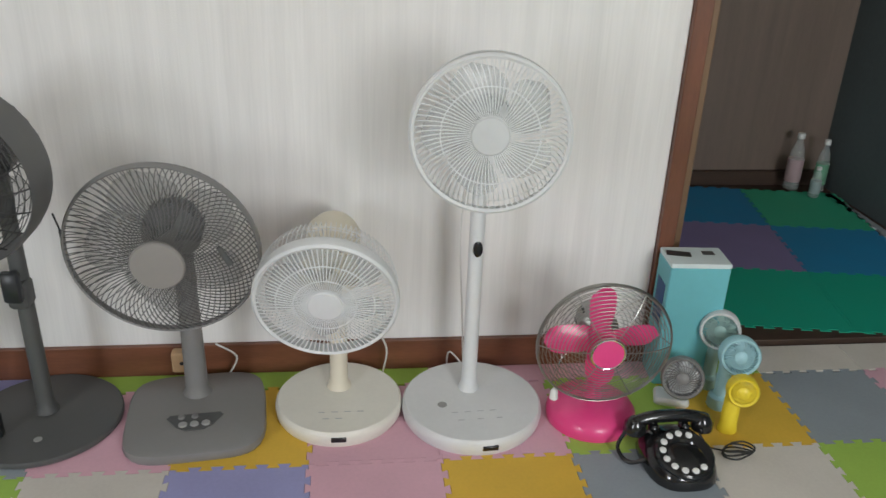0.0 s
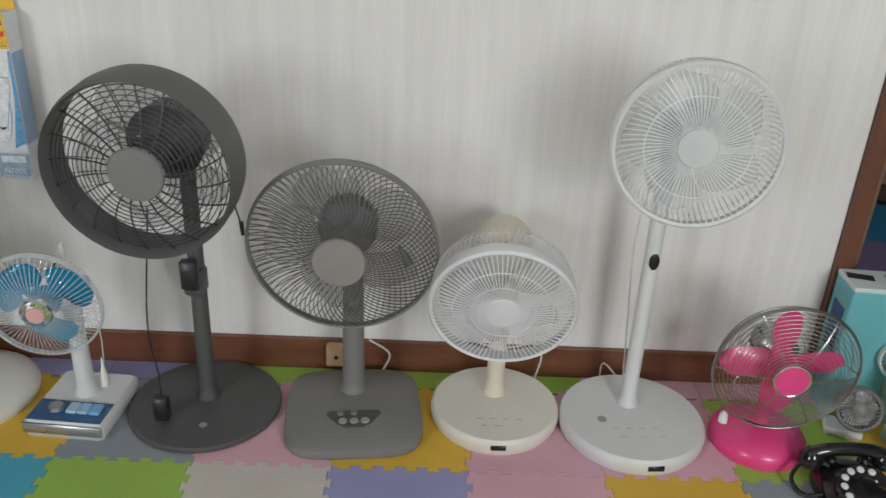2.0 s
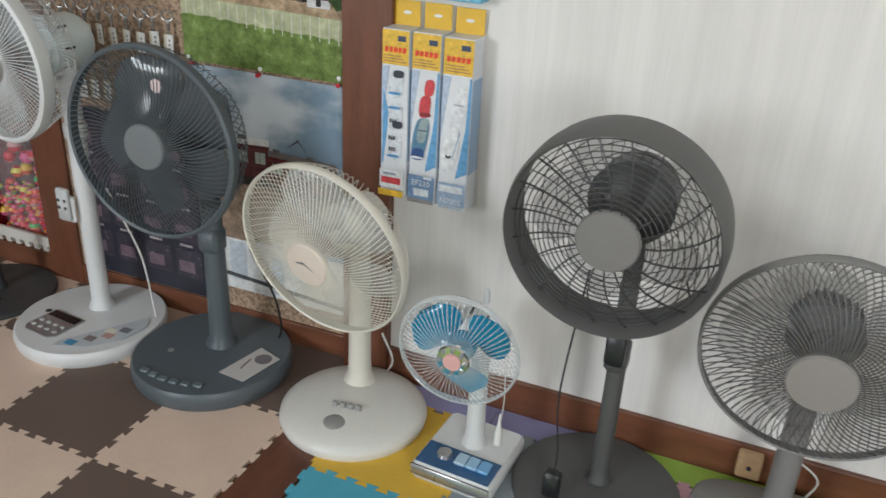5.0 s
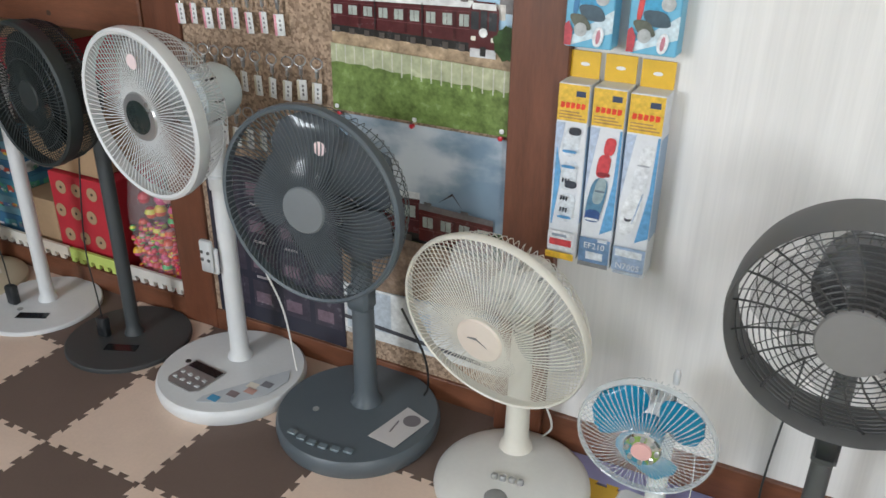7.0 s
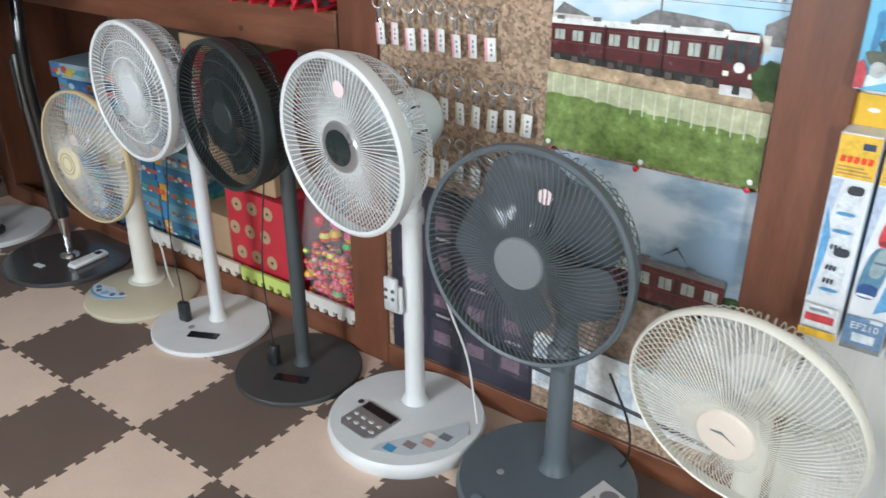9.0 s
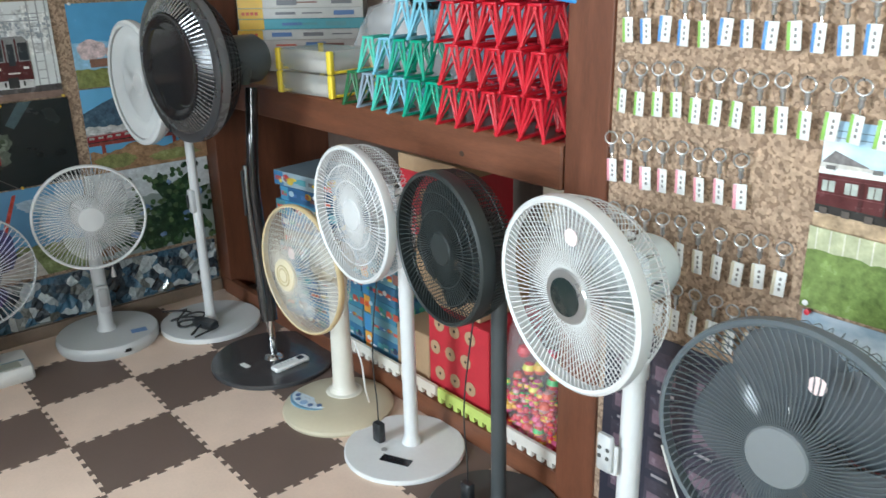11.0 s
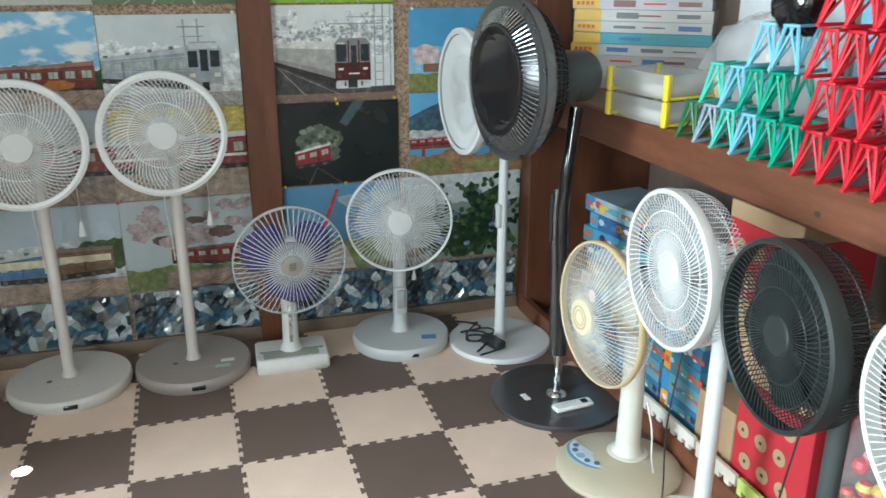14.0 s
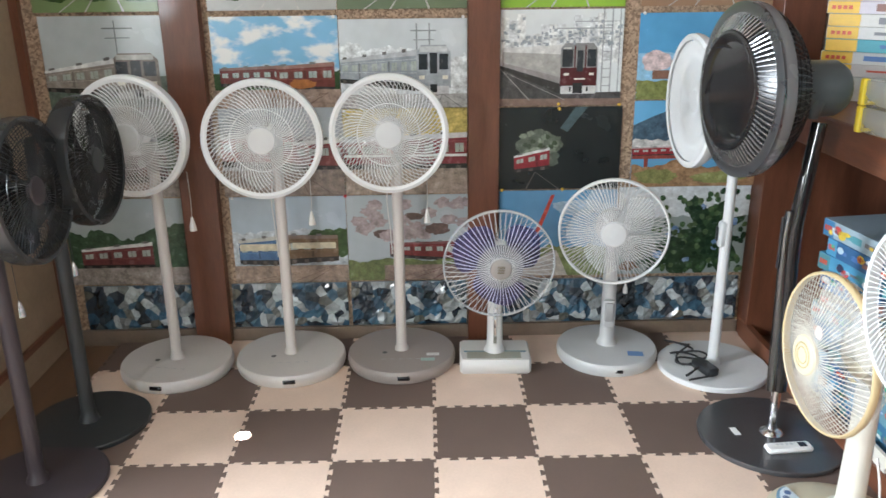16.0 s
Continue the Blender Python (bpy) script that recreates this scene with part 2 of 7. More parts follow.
# ---- geometry helpers ----
class Geo:
    """Collects vertices and faces of one mesh."""

    def __init__(self):
        self.v, self.f = [], []

    def loops(self, rings, closed=False, cap=True):
        """Skins rings of equally many points."""
        s, n = len(self.v), len(rings[0])
        for r in rings:
            self.v += [tuple(p) for p in r]
        for i in range(len(rings) - (0 if closed else 1)):
            a, b = s + i * n, s + ((i + 1) % len(rings)) * n
            self.f += [(a + j, a + (j + 1) % n, b + (j + 1) % n, b + j) for j in range(n)]
        if cap and not closed:
            self.f.append(tuple(s + j for j in reversed(range(n))))
            e = s + (len(rings) - 1) * n
            self.f.append(tuple(e + j for j in range(n)))
        return self

    def lathe(self, profile, seg=40, m=Matrix(), sx=1.0, sy=1.0, power=2.0, closed=False):
        """Turns (radius, height) pairs about z; power over 2 squares the outline."""
        rings = []
        for r, z in profile:
            ring = []
            for j in range(seg):
                a = 2 * math.pi * j / seg
                c, s = math.cos(a), math.sin(a)
                k = 1 if power == 2 else (abs(c) ** power + abs(s) ** power) ** (-1 / power)
                ring.append(m @ Vector((r * sx * k * c, r * sy * k * s, z)))
            rings.append(ring)
        return self.loops(rings, closed=closed)

    def tube(self, pts, r, sides=6, m=Matrix(), closed=False, r2=None):
        pts = [m @ Vector(p) for p in pts]
        n, rings, side = len(pts), [], None
        for i, p in enumerate(pts):
            d = (pts[(i + 1) % n] - pts[i - 1]) if closed or 0 < i < n - 1 else (pts[1] - pts[0] if i == 0 else pts[-1] - pts[-2])
            d = d.normalized()
            if side is None:
                side = d.orthogonal().normalized()
            side = (side - d * side.dot(d)).normalized()
            up = d.cross(side)
            rad = r if r2 is None else r + (r2 - r) * i / (n - 1)
            rings.append([p + rad * (math.cos(2 * math.pi * k / sides) * side + math.sin(2 * math.pi * k / sides) * up) for k in range(sides)])
        return self.loops(rings, closed=closed)

    def ring(self, radius, r, z=0.0, seg=48, sides=6, m=Matrix()):
        return self.tube([(radius * math.cos(2 * math.pi * i / seg), radius * math.sin(2 * math.pi * i / seg), z) for i in range(seg)], r, sides, m, closed=True)

    def prism(self, poly, z0, z1, m=Matrix()):
        return self.loops([[m @ Vector((x, y, z0)) for x, y in poly], [m @ Vector((x, y, z1)) for x, y in poly]])

    def box(self, size, at=(0, 0, 0), bevel=0.003, m=Matrix()):
        """A block with chamfered edges, centred on at."""
        hx, hy, hz = (s / 2 for s in size)
        b = min(bevel, hx * 0.9, hy * 0.9, hz * 0.9)
        def outline(k):
            x, y = hx - k, hy - k
            return [(x, -y + b), (x, y - b), (x - b, y), (-x + b, y), (-x, y - b), (-x, -y + b), (-x + b, -y), (x - b, -y)]
        rings = [[m @ Vector((x + at[0], y + at[1], z + at[2])) for x, y in outline(k)] for k, z in ((b * 0.7, -hz), (0, -hz + b), (0, hz - b), (b * 0.7, hz))]
        return self.loops(rings)

    def strip(self, poly, m):
        """One flat face."""
        s = len(self.v)
        self.v += [tuple(m @ Vector((x, y, 0))) for x, y in poly]
        self.f.append(tuple(range(s, s + len(poly))))
        return self

    def mesh(self, name, material, smooth=True):
        d = bpy.data.meshes.new(name)
        d.from_pydata(self.v, [], self.f)
        d.materials.append(material)
        d.update()
        if smooth:
            d.shade_smooth()
            d.set_sharp_from_angle(angle=radians(38))
        return d


def part(name, geo, material, parent, label="", smooth=True, kind=""):
    ob = new(name, geo.mesh(name, material, smooth))
    ob.parent = parent
    return tagged(ob, label, kind=kind)


def thing(name, m, label, category, group="", kind=""):
    ob = new(name)
    ob.matrix_world = m
    ob.empty_display_size = 0.05
    return tagged(ob, label, category, group, kind)


def solid(name, geo, material, label, category, group="", kind="", m=Matrix(), smooth=True):
    ob = new(name, geo.mesh(name, material, smooth))
    ob.matrix_world = m
    return tagged(ob, label, category, group, kind)


def slab(name, lo, hi, material, label, category="", bevel=0.002):
    """A piece of the setting between two corners."""
    size, mid = [b - a for a, b in zip(lo, hi)], [(a + b) / 2 for a, b in zip(lo, hi)]
    return solid(name, Geo().box(size, (0, 0, 0), bevel), material, label, category or "wall", kind="structure", m=Matrix.Translation(mid), smooth=False)


def curve_points(pts, steps=6):
    """A smooth line through the points."""
    p = [Vector(q) for q in pts]
    p = [2 * p[0] - p[1]] + p + [2 * p[-1] - p[-2]]
    out = []
    for i in range(1, len(p) - 2):
        for k in range(steps):
            t = k / steps
            a, b, c, d = p[i - 1], p[i], p[i + 1], p[i + 2]
            out.append(0.5 * (2 * b + (c - a) * t + (2 * a - 5 * b + 4 * c - d) * t * t + (3 * b - a - 3 * c + d) * t ** 3))
    return out + [p[-2]]


# ---- structure ----
slab("floor", (-4.6, -2.3, -0.06), (2.2, 1.72, -0.012), UNDER, "dark wooden floorboards under the foam mats", "floor")
slab("ceiling", (-4.6, -2.4, 2.4), (2.6, 3.4, 2.5), CEIL, "plain pale ceiling board", "ceiling")
slab("wall_north", (-1.363, 1.635, -0.05), (0.697, 1.74, 2.4), WALLPAPER, "white wallpaper wall with faint vertical streaks", "wall")
slab("cork_wall", (-2.39, 1.655, -0.05), (-1.46, 1.74, 2.4), CORK, "brown cork board wall between posts", "wall")
slab("post_1", (-1.482, 1.612, -0.05), (-1.363, 1.75, 2.4), WOOD, "brown stained wooden wall post", "post")
slab("post_2", (-2.488, 1.645, -0.05), (-2.369, 1.75, 2.4), WOOD, "brown stained wooden wall post", "post")
slab("baseboard", (-1.363, 1.622, -0.012), (0.697, 1.637, 0.084), WOOD_X, "brown wooden baseboard under the wallpaper", "baseboard")
slab("cork_base", (-2.369, 1.646, -0.012), (-1.482, 1.657, 0.062), WOOD_X, "brown wooden strip under the cork board", "baseboard")
slab("wall_west", (-4.55, -2.3, -0.05), (-4.43, 2.3, 2.4), CORK, "cork wall covered with railway posters", "wall")
slab("post_3", (-4.44, 0.606, -0.05), (-4.385, 0.716, 2.4), WOOD, "brown stained post on the poster wall", "post")
slab("post_4", (-4.44, -0.428, -0.05), (-4.385, -0.298, 2.4), WOOD, "brown stained post on the poster wall", "post")
slab("post_5", (-4.44, 1.655, -0.05), (-4.33, 1.80, 2.4), WOOD, "brown corner post beside the shelf", "post")
slab("wall_south_board", (-4.45, -1.05, -0.05), (-3.2, -0.93, 2.4), PEG, "tan board wall with brown trim", "wall")
slab("trim", (-4.43, -0.93, 0.10), (-3.2, -0.915, 0.125), WOOD_X, "thin brown trim on the tan board", "trim")
slab("corner_trim", (-4.43, -0.93, -0.01), (-4.40, -0.90, 2.4), WOOD, "brown corner trim strip", "trim")
slab("wall_side", (-3.3, -2.3, -0.05), (-3.2, -1.05, 2.4), PEG, "tan board wall", "wall")
# south wall with two windows
for nm, lo, hi in (("wall_south_low", (-3.2, -2.3, -0.05), (2.2, -2.2, 0.85)), ("wall_south_high", (-3.2, -2.3, 2.05), (2.2, -2.2, 2.4)),
                   ("wall_south_a", (-3.2, -2.3, 0.85), (-3.15, -2.2, 2.05)), ("wall_south_b", (-1.65, -2.3, 0.85), (0.3, -2.2, 2.05)), ("wall_south_c", (1.8, -2.3, 0.85), (2.2, -2.2, 2.05))):
    slab(nm, lo, hi, WALLPAPER, "white wall round the windows", "wall")
slab("wall_east", (2.2, -2.4, -0.05), (2.3, 3.3, 2.4), SLATE, "blue-grey wall of the next room", "wall")
# shelf bay behind the posts
slab("wall_shelf_back", (-4.45, 2.2, -0.05), (-2.33, 2.3, 2.4), PANEL, "brown panel behind the shelf", "wall")
slab("wall_shelf_side", (-2.44, 1.75, -0.05), (-2.33, 2.2, 2.4), PANEL, "brown panel beside the shelf", "wall")
slab("shelf_floor", (-4.43, 1.672, -0.05), (-2.488, 2.2, 0.02), DARK_WOOD, "dark wooden floor under the shelf", "floor")
slab("sill", (-4.385, 1.650, -0.012), (-2.488, 1.676, 0.066), WOOD_X, "brown wooden sill in front of the shelf space", "sill")
slab("wall_bay_left", (-4.43, 1.80, -0.05), (-4.36, 2.2, 0.83), WOOD, "brown wooden side of the shelf space", "wall")
# doorway to the next room
slab("door_post", (0.697, 1.616, -0.012), (0.739, 1.75, 2.4), WOOD, "dark brown door post", "post")
slab("door_jamb", (0.741, 1.665, -0.012), (0.776, 1.78, 2.4), JAMB, "paler worn wooden door jamb", "post")
slab("threshold", (0.776, 1.69, -0.05), (2.2, 1.83, 0.012), DARK_WOOD, "dark worn wooden threshold", "threshold")
slab("next_floor", (0.70, 1.83, -0.05), (2.2, 3.3, -0.002), DARK_WOOD, "dark floor of the next room", "floor")
slab("next_wall_back", (0.60, 3.02, -0.05), (2.25, 3.12, 2.4), PANEL, "brown panelled wall of the next room", "wall")
slab("next_base", (0.776, 2.99, -0.002), (1.99, 3.02, 0.06), DARK_WOOD, "dark baseboard of the next room", "baseboard")
slab("next_wall_left", (0.60, 1.78, -0.05), (0.74, 3.02, 2.4), PANEL, "brown panelled wall of the next room", "wall")
slab("next_wall_right", (1.99, 1.83, -0.05), (2.2, 3.02, 2.4), SLATE, "blue-grey sliding door of the next room", "wall")
slab("wood_strip", (-1.478, -2.2, -0.012), (-1.363, 1.612, -0.001), WOOD_Y, "red-brown wooden strip between the foam mats", "floor")

# ---- the shelf ----
shelf = thing("shelf", Matrix(), "thick brown wooden shelf between wall posts", "shelf")
part("shelf_board", Geo().box((1.892, 0.56, 0.035), (-3.4365, 1.924, 0.906)), WOOD_X, shelf, smooth=False)
part("front_beam", Geo().box((1.892, 0.05, 0.105), (-3.4365, 1.663, 0.869), 0.005), WOOD_X, shelf, smooth=False)
part("knot", Geo().lathe([(0.009, 0), (0.009, 0.0006), (0.001, 0.0006)], 14, pose(-2.825, 1.6378, 0.850, 90, 0, 0), sy=0.8), DARK_WOOD, shelf, "dark knot in the wood")

# ---- fans ----
def rib(r0, r1, z0, z1, twist, power=2.2, steps=7, a=0.0):
    """A guard wire from the hub to the rim, bowed outwards and turning by twist degrees."""
    pts = []
    for i in range(steps + 1):
        k = 1 - (1 - i / steps) ** 1.7
        r = r0 + (r1 - r0) * k
        ang = a + radians(twist) * k ** 1.3
        pts.append((r * math.cos(ang), r * math.sin(ang), z0 + (z1 - z0) * k ** power))
    return pts


def grille(n, r0, r1, z0, z1, twist, wire, rings=(), power=2.2, ring_wire=None, m=Matrix()):
    g = Geo()
    for i in range(n):
        g.tube(rib(r0, r1, z0, z1, twist, power, a=2 * math.pi * i / n), wire, 4, m)
    for r in rings:
        k = (r - r0) / (r1 - r0)
        g.ring(r, ring_wire or wire, z0 + (z1 - z0) * max(k, 0) ** power, 56, 5, m)
    return g


def blade(r0, r1, width, pitch, sweep, m):
    """One fan blade, 1.6 mm thick, rounded at its tip."""
    g, nr, na = Geo(), 8, 6
    top, low = [], []
    for i in range(nr + 1):
        k = i / nr
        r = r0 + (r1 - r0) * k
        half = -width / 1000 / r * (0.62 + 0.38 * math.sin(math.pi * min(1, 0.1 + 0.75 * k))) * max(0.0, 1 - max(0, (k - 0.7) / 0.3) ** 2.5) ** 0.5 + 0.02 if width < 0 else radians(width) * (0.42 + 0.6 * math.sin(math.pi * min(1, 0.12 + 0.78 * k)) - 0.55 * max(0, k - 0.82) / 0.18 * 0.8)
        mid = radians(sweep) * k
        for j in range(na + 1):
            u = 2 * j / na - 1
            a = mid + half * u
            z = pitch * u * (0.5 + 0.5 * (1 - k)) + 0.004 * (1 - u * u)
            p = Vector((r * math.cos(a), r * math.sin(a), z))
            top.append(m @ p)
            low.append(m @ (p - Vector((0, 0, 0.0016))))
    s = len(top)
    g.v = [tuple(p) for p in top + low]
    w = na + 1
    for i in range(nr):
        for j in range(na):
            a = i * w + j
            g.f.append((a, a + w, a + w + 1, a + 1))
            g.f.append((s + a, s + a + 1, s + a + w + 1, s + a + w))
    edge = [j for j in range(w)] + [i * w + na for i in range(1, nr + 1)] + [nr * w + j for j in range(na - 1, -1, -1)] + [i * w for i in range(nr - 1, 0, -1)]
    for i, a in enumerate(edge):
        b = edge[(i + 1) % len(edge)]
        g.f.append((a, b, s + b, s + a))
    return g


BLADE_BLACK = clear("black_blade", (0.03, 0.035, 0.035), 0.93)
CAP_WHITE = plastic("satin_white_cap", (0.58, 0.59, 0.59), 0.65)


def fan(label, base, head, facing, tilt=0, R=0.17, depth=0.075, dome=0.03, body=WHITE, guard=None, wires=None, blades=(5, BLADE_CLEAR), hub=None, hub_r=0.035,
        front=dict(), rear=dict(), rim=(0.008, 0.014), base_shape="disc", base_size=(0.16, 0.03), base_mat=None, pole_r=(0.017, 0.014), pole_mat=None,
        motor=(0.05, 0.10), motor_mat=None, name="electric_fan", group="fans", neck=True, base_turn=None, motor_vents=True, blade_shape=(34, 0.02, 25), pole_back=0.0, pole_side=0.0, blade_turn=17):
    """A fan: base, pole, motor, blades behind a wire guard. base: x, y; head: the middle of the guard's front rim; facing: degrees from -y towards +x.
    Returns the thing, and the pose of its head in the thing's own space (z ahead, y up)."""
    turn = facing if base_turn is None else base_turn
    root = thing(name, pose(base[0], base[1], 0, 0, 0, turn), label, "fan", group)
    inv = pose(base[0], base[1], 0, 0, 0, turn).inverted()
    hm = inv @ pose(*head, 90 - tilt, 0, facing)
    guard, wires = guard or body, wires or guard or body
    base_mat, pole_mat, motor_mat, hub = base_mat or body, pole_mat or body, motor_mat or body, hub or (CAP_WHITE if body is WHITE else body)
    rb, hb = base_size[:2]
    by = rb if len(base_size) < 3 else base_size[2]
    # base
    if base_shape == "disc":
        prof = [(rb * 0.955, 0), (rb * 0.985, hb * 0.2), (rb, hb * 0.6), (rb - 0.002, hb * 0.86), (rb - 0.007, hb), (0.03, hb + 0.002), (0.001, hb + 0.002)]
        g = Geo().lathe(prof, 64, sy=by / rb)
    elif base_shape == "plate":
        g = Geo().lathe([(rb - 0.003, 0), (rb, 0.002), (rb, hb - 0.003), (rb - 0.003, hb), (0.001, hb + 0.001)], 64)
    elif base_shape == "square":
        g = Geo().lathe([(rb * 0.97, 0), (rb, hb * 0.4), (rb * 0.985, hb * 0.8), (rb * 0.93, hb), (0.05, hb + 0.01), (0.001, hb + 0.01)], 64, sy=by / rb, power=4.5)
    elif base_shape == "dome":
        g = Geo().lathe([(rb * 0.98, 0), (rb, hb * 0.2), (rb * 0.985, hb * 0.42), (rb * 0.9, hb * 0.66), (rb * 0.7, hb * 0.86), (rb * 0.42, hb), (0.001, hb + 0.004)], 64, sy=by / rb)
    else:
        g = Geo().box((2 * rb, 2 * by, hb), (0, 0, hb / 2), 0.008)
    part("base", g, base_mat, root)
    # pole up to the motor
    r0, r1 = pole_r
    mz = hm @ Vector((0, 0, -depth - motor[1] * 0.35))
    px, py, top = pole_side, pole_back, mz.z - 0.02
    part("pole", Geo().lathe([(r0 * 1.45, hb * 0.9), (r0 * 1.35, hb + 0.008), (r0 * 1.05, hb + 0.02), (r0, hb + 0.05), (r1, top - 0.02), (r1 * 0.9, top)], 24, Matrix.Translation((px, py, 0))), pole_mat, root)
    if neck:
        part("neck", Geo().tube(curve_points([(px, py, top - 0.05), (px, py, top), tuple(mz)], 4), r1 * 1.15, 12, r2=motor[0] * 0.55), motor_mat, root)
    # motor housing
    mr, ml = motor
    back = -depth - ml + 0.02
    mo = part("motor_housing", Geo().lathe([(mr * 0.35, back), (mr * 0.8, back + 0.012), (mr * 0.98, back + 0.035), (mr, -depth - 0.02), (mr * 1.05, -depth + 0.004), (mr * 0.6, -depth + 0.022), (0.012, -depth + 0.03), (0.001, -depth + 0.03)], 32, hm), motor_mat, root)
    if motor_vents:
        for i in range(8):
            a = 2 * math.pi * i / 8
            part("vent_slot", Geo().box((0.006, 0.003, 0.03), (0, mr * 0.995, -depth - 0.03), 0.001, hm @ pose(0, 0, 0, 0, 0, math.degrees(a))), BLACK, mo)
    # blades on their boss
    nb, bm_ = blades
    for i in range(nb):
        part("blade", blade(0.026, R * 0.86, blade_shape[0], blade_shape[1], blade_shape[2], hm @ pose(0, 0, -depth * 0.45, 0, 0, 360 * i / nb + blade_turn)), bm_, root)
    part("boss", Geo().lathe([(0.03, -depth * 0.75), (0.031, -depth * 0.35), (0.026, -depth * 0.22), (0.001, -depth * 0.18)], 24, hm), bm_, root)
    # guard
    fr = dict(n=72, twist=0, wire=0.0010, rings=(), power=2.4)
    fr.update(front)
    rr = dict(n=64, twist=0, wire=0.0009, rings=(), power=4.5)
    rr.update(rear)
    part("front_guard", grille(fr["n"], hub_r * 0.9, R - 0.002, dome, 0.002, fr["twist"], fr["wire"], fr["rings"], fr["power"], fr.get("ring_wire"), hm), wires, root, kind="stuff")
    part("rear_guard", grille(rr["n"], mr * 0.9, R - 0.002, -depth, -rim[1] * 0.9, rr["twist"], rr["wire"], rr["rings"], rr["power"], rr.get("ring_wire"), hm), wires, root, kind="stuff")
    rw, rd = rim[:2]
    ff = rim[2] if len(rim) > 2 else min(0.5 * rd, 0.008)
    part("rim", Geo().lathe([(R - rw, ff * 0.6), (R - rw * 0.5, ff), (R, ff * 0.4), (R + 0.001, -rd * 0.6), (R - 0.002, -rd), (R - min(rw * 0.7, 0.006), -rd), (R - min(rw, 0.007), -rd * 0.5)], 72, hm, closed=True), guard, root)
    part("hub_cap", Geo().lathe([(hub_r, dome - 0.008), (hub_r + 0.001, dome), (hub_r - 0.002, dome + 0.004), (hub_r * 0.5, dome + 0.006), (0.001, dome + 0.0065)], 40, hm), hub, root)
    return root, hm


def plate(root, name, poly, z, mat, label="", thick=0.0015, m=Matrix()):
    """A thin inlay on the base: a panel, sticker or display."""
    return part(name, Geo().prism(poly, z, z + thick, m), mat, root, label, smooth=False)


def rect(x0, y0, x1, y1):
    return [(x0, y0), (x1, y0), (x1, y1), (x0, y1)]


def disc_poly(r, n=20, x=0, y=0, sy=1.0):
    return [(x + r * math.cos(2 * math.pi * i / n), y + sy * r * math.sin(2 * math.pi * i / n)) for i in range(n)]


def cable(root, pts, r=0.0022, mat=CABLE_B, name="cord"):
    return part(name, Geo().tube(curve_points(pts, 6), r, 6), mat, root)


def hung_plug(root, x, y, z, top, mat=BLACK):
    """A cord hanging from the head with a black adapter resting on the base."""
    cable(root, [(x, y, z + 0.05), (x + 0.004, y - 0.004, z + 0.12), (x - 0.008, y, (z + top) / 2), (x + 0.01, y + 0.03, top)], 0.002, mat)
    part("adapter", Geo().box((0.034, 0.024, 0.06), (x, y, z + 0.03), 0.004), mat, root, "black plug adapter")


DISPLAY = plastic("dark_display", (0.012, 0.012, 0.014), 0.2)
PRINT_GREY = plastic("grey_marking", (0.45, 0.46, 0.47), 0.5)
LABEL_WHITE = plastic("white_label", (0.8, 0.8, 0.78), 0.45)
BTN = plastic("metal_button", (0.33, 0.33, 0.32), 0.3)


def button_marks(root, z, n, x0, x1, y, mat=PRINT_GREY):
    for i in range(n):
        x = x0 + (x1 - x0) * i / max(1, n - 1)
        plate(root, "marking", rect(x - 0.007, y, x + 0.007, y + 0.002), z, mat, thick=0.0006)


# white stand fan beside the pink one
f, hm = fan("tall white stand fan with a round flat base", (0.205, 1.416), (0.178, 1.23, 0.752), -8.5, 1, R=0.151, depth=0.085, dome=0.004, body=WHITE, front=dict(n=78, twist=10, wire=0.0012, rings=(0.092,)),
            rear=dict(n=90, twist=0, rings=(0.11, 0.146), power=26), rim=(0.010, 0.020), base_size=(0.168, 0.042), pole_r=(0.018, 0.017), hub_r=0.036, blades=(5, BLADE_WHITE), motor=(0.045, 0.13), base_turn=3, pole_back=0.044)
plate(f, "power_button", disc_poly(0.011, 20, -0.075, -0.02), 0.043, BTN, "round grey metal button")
button_marks(f, 0.0436, 4, -0.05, 0.04, -0.055)
button_marks(f, 0.0436, 3, -0.04, 0.05, -0.085)
part("display_slot", Geo().box((0.036, 0.006, 0.012), (0.012, -0.1665, 0.024), 0.001), DISPLAY, f)
part("pole_sensor", Geo().lathe([(0.011, 0), (0.011, 0.004), (0.008, 0.006), (0.001, 0.006)], 24, pose(0, 0.0285, 0.425, 90, 0, 0), sy=1.75), DISPLAY, f, "black oval window on the pole")
cable(f, [(-0.015, 0.072, 0.62), (-0.03, 0.085, 0.45), (-0.02, 0.075, 0.25), (-0.01, 0.07, 0.08)], 0.0018, CABLE_W)
cable(f, [(0.02, 0.15, 0.02), (-0.02, 0.2, 0.05), (-0.03, 0.19, 0.01)], 0.0022, CABLE_W)

# low ivory fan
f, hm = fan("low ivory desk fan with a round base, tilted downwards", (-0.112, 1.45), (-0.131, 1.28, 0.388), -3.7, -13.6, R=0.15, depth=0.09, dome=0.013, body=IVORY, guard=WHITE, wires=WHITE,
            front=dict(n=84, twist=0, wire=0.0013, rings=(0.064, 0.100)), rear=dict(n=84, rings=(0.115, 0.145), power=24), rim=(0.010, 0.024), base_size=(0.151, 0.04), base_mat=plastic("pale_ivory", (0.76, 0.74, 0.66)), pole_r=(0.021, 0.021), hub_r=0.036, hub=WHITE,
            blades=(5, BLADE_WHITE), motor=(0.062, 0.19), base_turn=0, pole_back=0.039)
part("display_slot", Geo().box((0.034, 0.006, 0.012), (0, -0.1495, 0.024), 0.001), DISPLAY, f)
button_marks(f, 0.0416, 4, -0.04, 0.05, -0.07)
